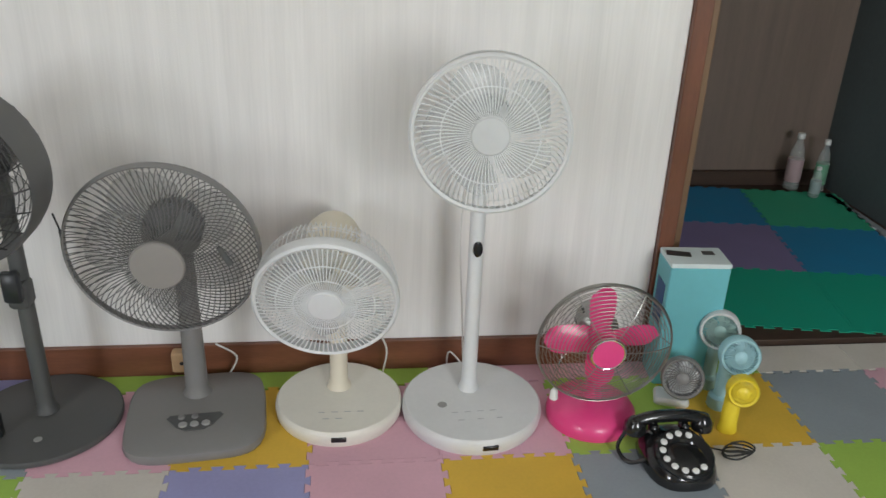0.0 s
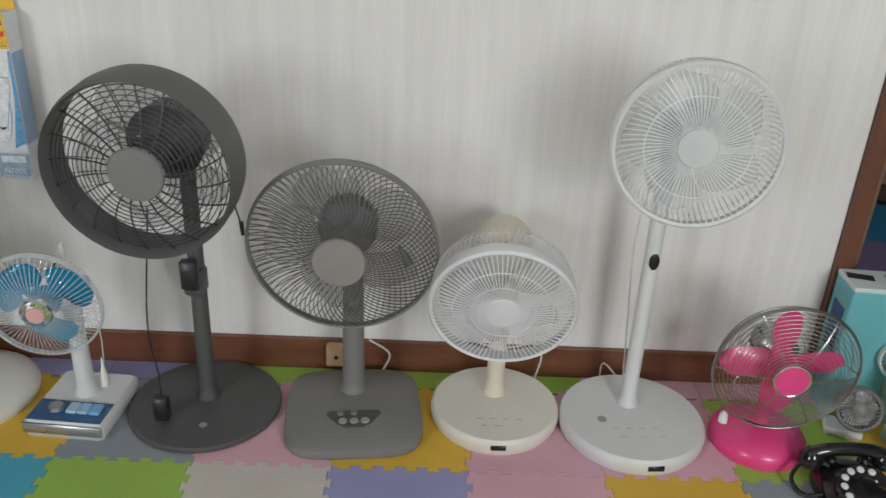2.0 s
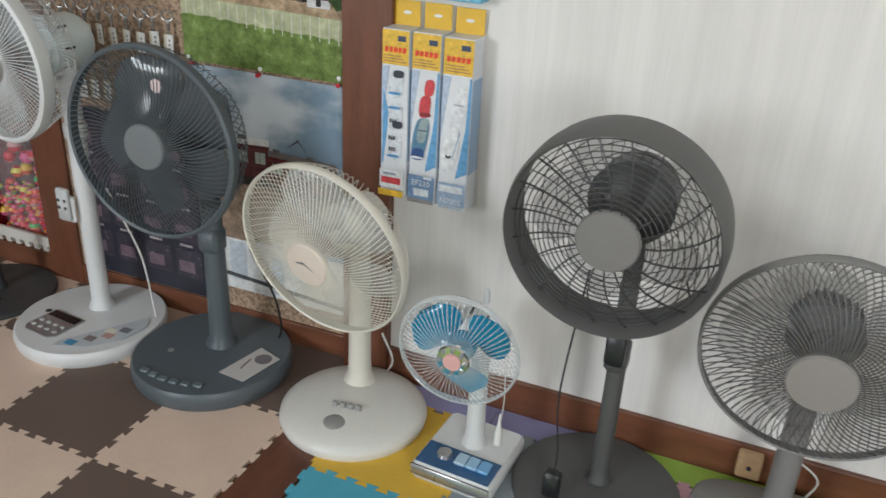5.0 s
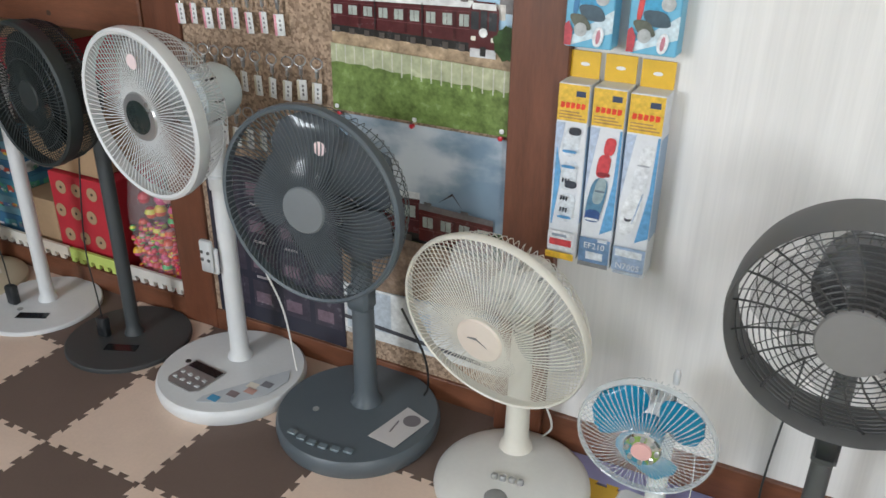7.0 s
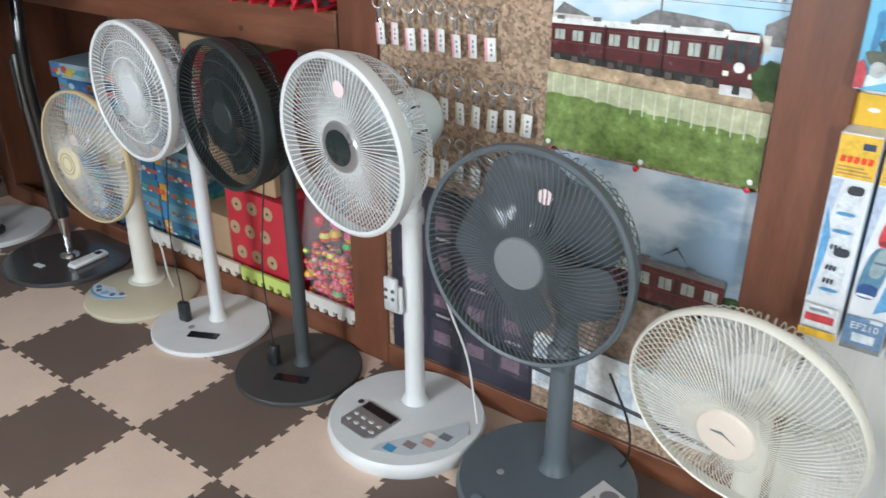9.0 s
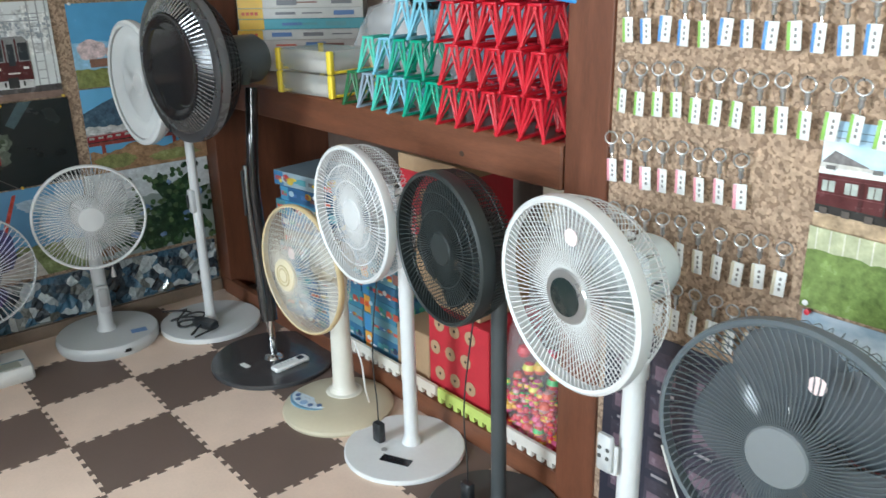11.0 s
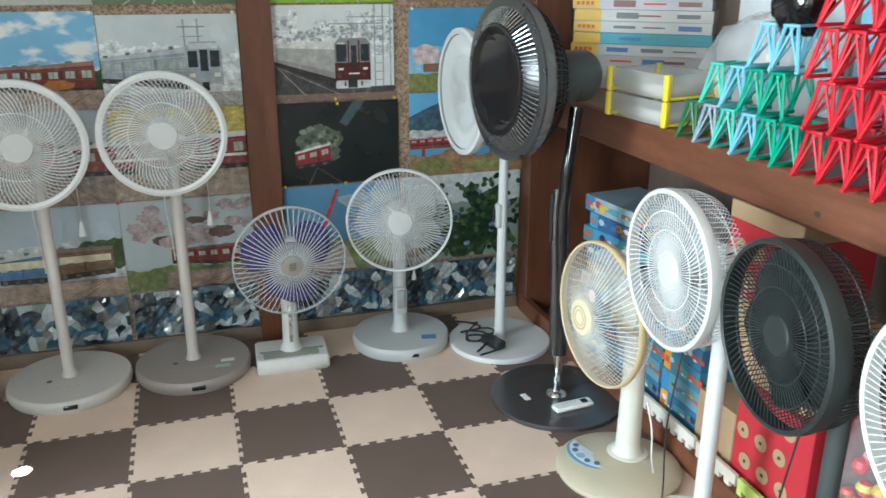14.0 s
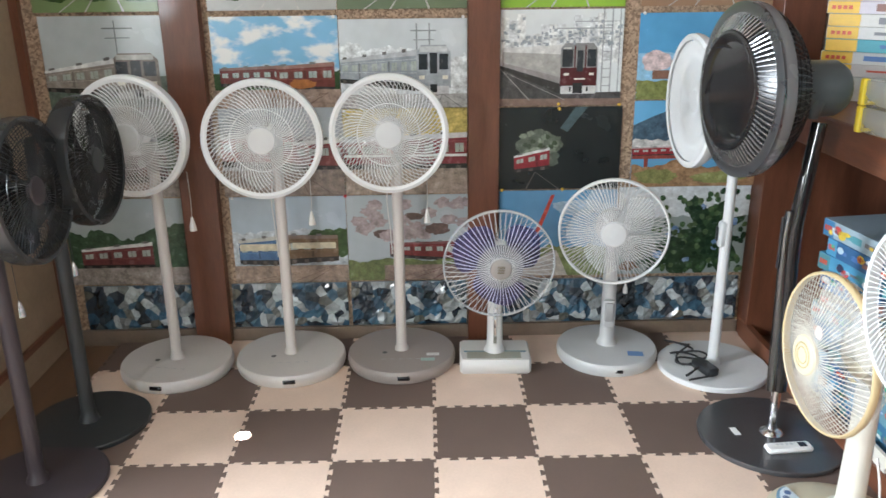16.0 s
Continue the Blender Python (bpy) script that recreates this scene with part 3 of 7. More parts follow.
button_marks(f, 0.0416, 2, -0.03, 0.0, -0.095)
cable(f, [(0.07, 0.05, 0.17), (0.10, 0.09, 0.15), (0.12, 0.13, 0.08), (0.11, 0.15, 0.0)], 0.0025, CABLE_W)
part("lower_ring", Geo().lathe([(0.13, 0.0), (0.143, 0.001), (0.1425, 0.012), (0.13, 0.012)], 48, closed=True), GREY, f)

# mid-grey fan with a squared base
f, hm = fan("mid-grey living room fan with a rounded square base", (-0.442, 1.427), (-0.456, 1.349, 0.471), -1.2, -5.8, R=0.195, depth=0.085, dome=0.053, body=GREY, wires=plastic("grey_wire", (0.10, 0.098, 0.095), 0.4),
            front=dict(n=88, twist=22, wire=0.0012, power=1.7), rear=dict(n=76, twist=-24, wire=0.0011), rim=(0.006, 0.014), base_shape="square", base_size=(0.158, 0.030, 0.158), pole_r=(0.026, 0.022), hub_r=0.053,
            hub=plastic("warm_grey_cap", (0.27, 0.255, 0.24), 0.5), blades=(5, BLADE_SMOKE), motor=(0.060, 0.10), motor_mat=plastic("motor_dark_grey", (0.13, 0.128, 0.125), 0.45), base_turn=6, pole_back=0.06)
for i in range(26):
    part("motor_slot", Geo().box((0.005, 0.003, 0.05), (0, 0.0600, -0.115), 0.001, hm @ pose(0, 0, 0, 0, 0, 360 / 26 * i)), BLACK, f)
shield = [(-0.062, -0.022), (-0.055, -0.012), (0.055, -0.012), (0.062, -0.022), (0.04, -0.055), (0.02, -0.07), (-0.02, -0.07), (-0.04, -0.055)]
plate(f, "control_panel", shield, 0.0375, CHARCOAL, "dark shield-shaped control panel", 0.003, Matrix.Translation((0, -0.020, 0)))
for i in range(3):
    part("push_button", Geo().lathe([(0.010, 0), (0.009, 0.003), (0.001, 0.0035)], 18, pose(-0.025 + 0.025 * i, -0.071, 0.0405)), plastic("soft_grey_button", (0.36, 0.36, 0.35), 0.4), f)
for i in range(2):
    part("push_button", Geo().lathe([(0.008, 0), (0.007, 0.004), (0.001, 0.005)], 18, pose(-0.03 + 0.03 * i, -0.043, 0.0405)), GREY, f)
cable(f, [(0.07, 0.15, 0.02), (0.09, 0.17, 0.06), (0.04, 0.19, 0.09)], 0.0025, CABLE_W)
part("pull_knob", Geo().tube([(0.09, -0.13, 0.5), (0.11, -0.125, 0.46)], 0.005, 8, r2=0.008), CHARCOAL, f)

# charcoal deep-ring stand fan
f, hm = fan("charcoal stand fan with a deep ring guard and round plate base", (-0.791, 1.446), (-0.805, 1.261, 0.66), -2.2, -3.8, R=0.175, depth=0.125, dome=0.03, body=CHARCOAL, guard=plastic("dark_ring", (0.12, 0.12, 0.118), 0.5), wires=plastic("dark_wire", (0.035, 0.035, 0.035), 0.4),
            front=dict(n=20, twist=16, wire=0.0017, rings=tuple(0.062 + 0.0088 * i for i in range(13)), ring_wire=0.0011, power=2), rear=dict(n=32, twist=-30, rings=(0.09, 0.11, 0.13, 0.15)), rim=(0.010, 0.062, 0.034),
            base_shape="plate", base_size=(0.174, 0.014), pole_r=(0.019, 0.017), hub_r=0.051, hub=plastic("grey_cap", (0.2, 0.195, 0.19), 0.45), blades=(5, BLADE_SMOKE), motor=(0.072, 0.12), motor_mat=plastic("motor_black", (0.035, 0.035, 0.036), 0.4), base_turn=-2, pole_back=0.022)
part("pole_clamp", Geo().box((0.042, 0.05, 0.06), (0, 0.010, 0.33), 0.006), CHARCOAL, f)
part("remote_holder", Geo().box((0.038, 0.02, 0.07), (0.0, -0.023, 0.36), 0.004), BLACK, f)
hung_plug(f, -0.075, -0.075, 0.015, 0.52)
cable(f, [(0.10, 0.0, 0.52), (0.115, -0.01, 0.48)], 0.002)
part("cord_knob", Geo().tube([(0.115, -0.01, 0.485), (0.117, -0.01, 0.455)], 0.0055, 8, r2=0.004), BLACK, f)
plate(f, "dot", disc_poly(0.009, 14, 0.02, -0.09), 0.0145, BTN)

# small blue-bladed desk fan
CLEAR_GLASSY = clear("glassy_guard_plastic", (0.86, 0.9, 0.92), 0.26, 0.05)
f, hm = fan("small retro desk fan with blue blades and clear guard", (-1.058, 1.405), (-1.076, 1.337, 0.318), 3.2, -4, R=0.123, depth=0.055, dome=0.027, body=WHITE, guard=CLEAR_WIRE, wires=CLEAR_GLASSY,
            front=dict(n=64, wire=0.0013, power=2.2), rear=dict(n=60, wire=0.0008), rim=(0.005, 0.010), base_shape="box", base_size=(0.089, 0.045, 0.100), pole_r=(0.02, 0.018), hub=CHROME, hub_r=0.033,
            blades=(3, BLADE_BLUE), blade_shape=(48, 0.018, 20), motor=(0.045, 0.09), base_turn=-4, pole_back=0.02)
part("hub_badge", Geo().lathe([(0.018, 0.031), (0.018, 0.036), (0.001, 0.037)], 24, hm), plastic("pink_badge", (0.75, 0.42, 0.40), 0.4), f)
for i in range(8):
    a = math.pi * i / 4
    part("hub_stud", Geo().lathe([(0.005, 0.030), (0.004, 0.036), (0.001, 0.037)], 8, hm @ Matrix.Translation((0.026 * math.cos(a), 0.026 * math.sin(a), 0))), SILVER, f)
blue_panel = plastic("blue_metallic_panel", (0.02, 0.10, 0.25), 0.25, coat=0.4)
plate(f, "control_panel", rect(-0.083, -0.094, 0.083, -0.022), 0.0455, blue_panel, "blue control panel")
part("dial", Geo().lathe([(0.017, 0.047), (0.015, 0.056), (0.001, 0.057)], 24, Matrix.Translation((-0.035, -0.052, 0))), SILVER, f)
for i in range(3):
    part("switch", Geo().box((0.024, 0.034, 0.008), (0.005 + 0.026 * i, -0.052, 0.051), 0.002), plastic("pale_blue_switch", (0.45 - 0.12 * i, 0.62 - 0.08 * i, 0.75), 0.35), f)
part("front_trim", Geo().box((0.178, 0.004, 0.026), (0, -0.1015, 0.028), 0.002), SILVER, f)
cable(f, [(0.06, 0.0, 0.3), (0.068, -0.005, 0.2), (0.065, -0.01, 0.12)], 0.0012, CABLE_W)
part("pull_tassel", Geo().lathe([(0.009, 0.045), (0.008, 0.07), (0.003, 0.10), (0.001, 0.12)], 12, Matrix.Translation((0.065, -0.012, 0.045))), LABEL_WHITE, f, "white pull-cord tassel")
part("top_knob", Geo().lathe([(0.006, 0), (0.007, 0.02), (0.004, 0.03), (0.001, 0.032)], 12, hm @ pose(0.03, 0.075, -0.08, -90, 0, 0)), WHITE, f)

# ivory fan with an oval base
f, hm = fan("ivory desk fan with a wide oval base and push buttons", (-1.363, 1.448), (-1.383, 1.348, 0.456), -6, -10.7, R=0.195, depth=0.09, dome=0.046, body=plastic("light_ivory", (0.72, 0.69, 0.61)), wires=plastic("ivory_wire", (0.68, 0.65, 0.57), 0.4),
            front=dict(n=110, twist=14, wire=0.0010, power=2.0), rear=dict(n=80, twist=-14), rim=(0.006, 0.014), base_shape="dome", base_size=(0.171, 0.05), base_mat=plastic("warm_white", (0.72, 0.71, 0.67), 0.35),
            pole_r=(0.027, 0.021), hub_r=0.047, hub=plastic("ivory_cap", (0.72, 0.63, 0.55), 0.4), blades=(5, BLADE_CLEAR), motor=(0.058, 0.12), base_turn=8, pole_back=0.072, pole_side=-0.012)
plate(f, "hub_mark", [(-0.022, 0.006), (-0.002, 0.010), (0.0, 0.007), (0.02, -0.008), (-0.001, 0.004), (-0.02, 0.004)], 0.0530, plastic("grey_logo", (0.2, 0.2, 0.2), 0.5), "", 0.0006, hm)
part("timer_dial", Geo().lathe([(0.026, 0.040), (0.025, 0.050), (0.02, 0.054), (0.001, 0.055)], 28, Matrix.Translation((-0.01, -0.095, -0.004))), plastic("smoky_dial", (0.30, 0.30, 0.29), 0.15, coat=0.5), f, "round smoky grey timer dial")
for i in range(4):
    part("push_button", Geo().box((0.014, 0.012, 0.014), (-0.028 + 0.019 * i, -0.045, 0.055), 0.003), BTN, f)
plate(f, "sticker", rect(-0.02, -0.142, 0.02, -0.13), 0.031, LABEL_WHITE)
cable(f, [(0.05, 0.05, 0.2), (0.06, 0.1, 0.1), (0.02, 0.16, 0.01)], 0.0025, CABLE_W)

# slate-grey floor fan
f, hm = fan("slate-grey living room fan with a big round base", (-1.769, 1.464), (-1.779, 1.335, 0.616), 2, 0.5, R=0.206, depth=0.14, dome=0.015, body=SLATEGREY, wires=plastic("slate_wire", (0.075, 0.09, 0.10), 0.4),
            front=dict(n=100, twist=20, wire=0.0012, power=1.8), rear=dict(n=64, twist=-20, rings=(0.11, 0.15)), rim=(0.010, 0.020), base_size=(0.196, 0.048), pole_r=(0.028, 0.022), hub_r=0.048,
            hub=plastic("slate_cap", (0.17, 0.185, 0.195), 0.4), blades=(5, BLADE_SLATE), blade_shape=(40, 0.025, 25), motor=(0.062, 0.11), base_turn=2, pole_back=0.038)
plate(f, "leaflet", [(0.072, -0.078), (0.145, -0.088), (0.174, 0.030), (0.105, 0.055)], 0.0505, plastic("grey_leaflet", (0.58, 0.55, 0.54), 0.5), "printed paper sticker with a drawing of a fan", 0.001)
plate(f, "leaflet_picture", disc_poly(0.021, 20, 0.138, 0.012), 0.0516, plastic("leaflet_ink", (0.18, 0.16, 0.17), 0.5), thick=0.0006)
plate(f, "leaflet_picture", rect(0.108, -0.045, 0.112, 0.0), 0.0516, plastic("leaflet_ink", (0.18, 0.16, 0.17), 0.5), thick=0.0006)
for i in range(6):
    part("push_button", Geo().box((0.022, 0.016, 0.006), (-0.09 + 0.03 * i, -0.142 - 0.012 * math.sin(i * 0.63), 0.051), 0.002), plastic("slate_button", (0.16, 0.20, 0.22), 0.3), f)
plate(f, "dot", disc_poly(0.008, 14, -0.09, -0.045), 0.0495, BTN)
cable(f, [(0.10, 0.04, 0.33), (0.14, 0.07, 0.2), (0.13, 0.11, 0.08), (0.09, 0.13, 0.01)], 0.0028)
plate(f, "guard_sticker", disc_poly(0.014, 18, 0.04, 0.13), 0.008, plastic("pink_sticker", (0.75, 0.6, 0.6), 0.5), "round pink sticker", 0.001, hm)
part("pole_collar", Geo().box((0.055, 0.05, 0.06), (0, 0.033, 0.34), 0.008), SLATEGREY, f)

# white stand fan with a control panel
f, hm = fan("white stand fan with grey control panel and printed base", (-2.154, 1.461), (-2.198, 1.331, 0.738), -7.2, -3.4, R=0.186, depth=0.13, dome=-0.002, body=WHITE, front=dict(n=96, twist=0, wire=0.0011, power=2.0),
            rear=dict(n=80, rings=(0.13, 0.165)), rim=(0.012, 0.026), base_size=(0.191, 0.042), pole_r=(0.024, 0.022), hub_r=0.053, hub=SILVER, blades=(5, BLADE_WHITE), motor=(0.066, 0.14), motor_mat=plastic("pale_blue_white", (0.68, 0.76, 0.77), 0.4), base_turn=0, pole_back=0.055, pole_side=-0.018)
part("hub_window", Geo().lathe([(0.037, 0.0035), (0.037, 0.0055), (0.034, 0.0065), (0.001, 0.0075)], 28, hm), plastic("dark_green_window", (0.02, 0.03, 0.029), 0.06), f)
plate(f, "control_panel", [(-0.10, -0.12), (-0.085, -0.135), (-0.005, -0.135), (0.01, -0.12), (0.01, -0.03), (-0.10, -0.03)], 0.044, SILVER, "grey control panel with display", 0.003, pose(0, 0, 0, 0, 0, -6))
plate(f, "display", rect(-0.095, -0.06, 0.005, -0.034), 0.0472, DISPLAY, "", 0.001, pose(0, 0, 0, 0, 0, -6))
for i in range(4):
    for j in range(2):
        part("push_button", Geo().box((0.013, 0.009, 0.003), (-0.085 + 0.026 * i, -0.085 - 0.025 * j, 0.0485), 0.001, pose(0, 0, 0, 0, 0, -6)), PALE, f)
plate(f, "leaflet", [(0.02, -0.155), (0.10, -0.12), (0.155, -0.05), (0.165, 0.02), (0.14, 0.06), (0.02, -0.13)], 0.0445, plastic("leaflet_paper", (0.52, 0.55, 0.58), 0.45), "printed sticker on the base", 0.001)
for x, y, c in ((0.05, -0.125, (0.08, 0.3, 0.5)), (0.08, -0.09, (0.25, 0.2, 0.2)), (0.11, -0.06, (0.5, 0.3, 0.25)), (0.13, -0.02, (0.2, 0.2, 0.22)), (0.10, -0.04, (0.75, 0.7, 0.6))):
    plate(f, "leaflet_picture", rect(x - 0.014, y - 0.01, x + 0.014, y + 0.012), 0.0456, plastic("leaflet_print", c, 0.45), "", 0.0006)
plate(f, "dot", disc_poly(0.008, 14, -0.12, -0.03), 0.0425, BLACK)
part("pole_collar", Geo().lathe([(0.027, 0.52), (0.028, 0.525), (0.028, 0.55), (0.024, 0.555)], 24, Matrix.Translation((-0.018, 0.055, 0))), WHITE, f)
holder = part("remote_holder", Geo().box((0.05, 0.012, 0.07), (-0.046, 0.020, 0.335), 0.004), WHITE, f)
part("remote", Geo().box((0.038, 0.014, 0.085), (-0.046, 0.010, 0.350), 0.004), PALE, f, "white remote control in its holder")
for i in range(4):
    part("remote_button", Geo().lathe([(0.005, 0), (0.004, 0.002), (0.001, 0.002)], 10, pose(-0.056 + 0.02 * (i % 2), 0.003, 0.362 - 0.02 * (i // 2), 90, 0, 0)), CHARCOAL, f)
cable(f, [(0.06, 0.05, 0.4), (0.075, 0.08, 0.3), (0.12, 0.08, 0.2), (0.17, 0.05, 0.06)], 0.0025, CABLE_W)
plate(f, "guard_sticker", disc_poly(0.016, 18, 0.03, 0.125), 0.012, plastic("white_pink_sticker", (0.8, 0.66, 0.66), 0.5), "round safety sticker", 0.001, hm)

# black stand fan
f, hm = fan("black stand fan with round plate base and hanging adapter", (-2.543, 1.478), (-2.569, 1.342, 0.729), -7.2, -0.8, R=0.17, depth=0.09, dome=-0.007, body=plastic("soft_black", (0.022, 0.028, 0.028), 0.45), front=dict(n=84, twist=12, wire=0.0012, rings=(0.085, 0.125)),
            rear=dict(n=110, rings=(0.12, 0.164), power=24, wire=0.0013), rim=(0.010, 0.030), base_shape="plate", base_size=(0.17, 0.014), base_mat=plastic("dark_plate", (0.05, 0.052, 0.053), 0.5), pole_r=(0.019, 0.019), pole_mat=plastic("dark_pole", (0.055, 0.062, 0.065), 0.45),
            hub_r=0.036, blades=(5, BLADE_BLACK), blade_shape=(62, 0.02, 25), motor=(0.07, 0.09), base_turn=1, pole_back=0.02)
hung_plug(f, -0.06, -0.03, 0.015, 0.6)
plate(f, "display", rect(-0.045, -0.012, 0.045, 0.018), 0.0155, DISPLAY, "black touch panel", 0.001, pose(0.03, -0.06, 0, 0, 0, 22))

# white stand fan
f, hm = fan("white stand fan with round plate base and hanging adapter", (-2.915, 1.486), (-2.904, 1.344, 0.731), -3, -0.6, R=0.172, depth=0.09, dome=-0.003, body=WHITE, front=dict(n=84, twist=12, wire=0.0012, rings=(0.085, 0.125)),
            rear=dict(n=90, rings=(0.12, 0.166), power=24), rim=(0.010, 0.020), base_shape="plate", base_size=(0.172, 0.014), pole_r=(0.02, 0.02), hub_r=0.038, blades=(5, BLADE_WHITE), motor=(0.05, 0.09), base_turn=4, pole_back=0.027)
hung_plug(f, -0.07, -0.035, 0.015, 0.62)
plate(f, "display", rect(-0.045, -0.012, 0.045, 0.018), 0.0155, DISPLAY, "black touch panel", 0.001, pose(0.04, -0.07, 0, 0, 0, 22))
plate(f, "dot", disc_poly(0.009, 14, -0.025, -0.055), 0.0155, BTN)

# yellowed cream fan
f, hm = fan("yellowed cream desk fan with an oval control panel", (-3.237, 1.474), (-3.262, 1.392, 0.475), 3.8, 0.4, R=0.195, depth=0.08, dome=0.052, body=CREAM, wires=plastic("pale_wire", (0.66, 0.63, 0.55), 0.4), front=dict(n=80, twist=10, wire=0.0011, power=1.8),
            rear=dict(n=60, twist=-10), rim=(0.007, 0.014), base_shape="dome", base_size=(0.174, 0.04), base_mat=plastic("olive_cream", (0.53, 0.475, 0.345), 0.4), pole_r=(0.034, 0.028), pole_mat=plastic("cream_pole", (0.70, 0.68, 0.60), 0.4), hub_r=0.048,
            hub=plastic("cream_cap", (0.68, 0.61, 0.43), 0.4), blades=(5, BLADE_CLEAR), motor=(0.058, 0.12), motor_mat=plastic("cream_motor", (0.70, 0.65, 0.52), 0.4), base_turn=6, pole_back=0.037, pole_side=-0.015)
pm = pose(-0.050, -0.058, 0, 0, 0, 8)
half = [(math.cos(a), math.sin(a)) for a in [math.pi + math.pi * i / 16 for i in range(17)]]
plate(f, "panel_border", [(0.082 * x, 0.060 * y) for x, y in half], 0.030, plastic("blue_border", (0.16, 0.30, 0.42), 0.35), "blue border of the panel", 0.009, pm)
plate(f, "control_panel", [(0.078 * x, 0.004 + 0.055 * y) for x, y in half], 0.034, plastic("pale_blue_panel", (0.62, 0.70, 0.76), 0.35), "pale blue half-round control panel", 0.006, pm)
for x, y in ((-0.054, -0.012), (-0.036, -0.030), (0.022, -0.036), (0.046, -0.022)):
    plate(f, "push_button", disc_poly(0.0085, 14, x, y), 0.0402, plastic("blue_button", (0.1, 0.16, 0.3), 0.4), "", 0.002, pm)
plate(f, "push_button", disc_poly(0.0125, 18, -0.006, -0.036), 0.0402, plastic("light_blue_button", (0.32, 0.46, 0.66), 0.4), "large light blue button", 0.002, pm)
for i in range(4):
    plate(f, "marking", rect(-0.03 + 0.018 * i, -0.010, -0.019 + 0.018 * i, -0.008), 0.0402, PRINT_GREY, "", 0.0005, pm)
part("pole_collar", Geo().lathe([(0.058, 0.038), (0.056, 0.044), (0.040, 0.050), (0.036, 0.060)], 32, Matrix.Translation((-0.015, 0.037, 0))), plastic("cream_pole", (0.70, 0.68, 0.60), 0.4), f)
for r in (0.03, 0.02):
    part("hub_ring", Geo().ring(r, 0.0022, 0.058, 28, 6, hm), plastic("cap_relief", (0.5, 0.42, 0.24), 0.4), f)
plate(f, "guard_sticker", disc_poly(0.016, 18, 0.03, 0.07), 0.044, plastic("white_pink_sticker", (0.8, 0.66, 0.66), 0.5), "round safety sticker", 0.001, hm)
cable(f, [(0.06, 0.03, 0.24), (0.1, 0.02, 0.18), (0.11, 0.02, 0.1), (0.09, 0.05, 0.03)], 0.0028, CABLE_W)

# big black and silver tower fan
f, hm = fan("large black and silver floor fan on a curved dark chrome pole", (-3.662, 1.482), (-3.689, 1.286, 1.034), 6.4, 0, R=0.227, depth=0.125, dome=0.016, body=BLACK, guard=plastic("gunmetal", (0.16, 0.16, 0.165), 0.25), wires=plastic("satin_black", (0.02, 0.02, 0.022), 0.3), front=dict(n=14, twist=40, wire=0.0012, rings=(0.06,)),
            rear=dict(n=84, rings=(0.12, 0.14, 0.16, 0.18, 0.20, 0.215), wire=0.0014, power=3.0), rim=(0.024, 0.03), base_shape="plate", base_size=(0.215, 0.016), base_mat=plastic("dark_gloss_plate", (0.055, 0.055, 0.058), 0.22, coat=0.4), pole_r=(0.012, 0.012), pole_mat=GLOSS_BLACK,
            hub_r=0.022, hub=GLOSS_BLACK, blades=(5, BLADE_DARK), blade_shape=(20, 0.02, 45), pole_back=-0.006, motor=(0.076, 0.19), motor_mat=plastic("dark_grey_motor", (0.075, 0.09, 0.095), 0.35), base_turn=6)
part("silver_face", Geo().lathe([(0.196, 0.002), (0.199, 0.009), (0.214, 0.011), (0.228, 0.006), (0.228, 0.000), (0.199, -0.002)], 72, hm, closed=True), shader("brushed_gunmetal", (0.17, 0.17, 0.175), 0.28, metal=0.85, vary=0.1), f, "wide gunmetal ring round the black grille")
part("bowl", Geo().lathe([(0.202, 0.000), (0.180, 0.016), (0.160, 0.028), (0.154, 0.031), (0.150, 0.027), (0.174, 0.011), (0.198, -0.006)], 72, hm, closed=True), plastic("bowl_black", (0.012, 0.012, 0.013), 0.25), f, "dark sloping side of the grille")
slots = Geo()
for i in range(84):
    m = hm @ pose(0, 0, 0, 0, 0, 360 / 84 * i)
    slots.tube([m @ Vector((0.204, 0, 0.005)), m @ Vector((0.183, 0.004, 0.020)), m @ Vector((0.157, 0.010, 0.034))], 0.0021, 5)
part("slot_band", slots, shader("pale_rib", (0.36, 0.36, 0.365), 0.25, metal=0.8, vary=0.05), f, "pale radial ribs", kind="stuff")
part("swirl_plate", Geo().lathe([(0.155, 0.026), (0.154, 0.035), (0.147, 0.036), (0.11, 0.018), (0.05, 0.008), (0.001, 0.008)], 56, hm), GLOSS_BLACK, f, "glossy black dished plate")
for i in range(6):
    pts = [hm @ Vector(((0.022 + 0.116 * k / 12) * math.cos(math.pi / 3 * i + 0.19 * k), (0.022 + 0.116 * k / 12) * math.sin(math.pi / 3 * i + 0.19 * k), 0.010 + 0.020 * (k / 12) ** 2)) for k in range(13)]
    part("spiral_arm", Geo().tube(pts, 0.009, 8, r2=0.004), GLOSS_BLACK, f)
for c in [c for c in f.children if c.name.split(".")[0] == "pole"]:
    bpy.data.objects.remove(c)
lean = [(0.0, -0.006, 0.16), (0.0, -0.016, 0.40), (0.0, -0.026, 0.62), (0.0, -0.022, 0.71), (-0.004, -0.008, 0.82), (-0.012, 0.010, 0.95)]
part("pole_sleeve", Geo().tube(curve_points([(x + 0.003, y + 0.012, z) for x, y, z in lean], 6), 0.020, 14), GLOSS_BLACK, f, "glossy black curved pole cover")
part("chrome_edge", Geo().tube(curve_points([(x - 0.003, y - 0.009, z) for x, y, z in lean[:4]], 6), 0.016, 14, r2=0.012), shader("dark_chrome", (0.20, 0.21, 0.215), 0.22, metal=1.0, vary=0.06), f, "dark chrome front cover of the pole")
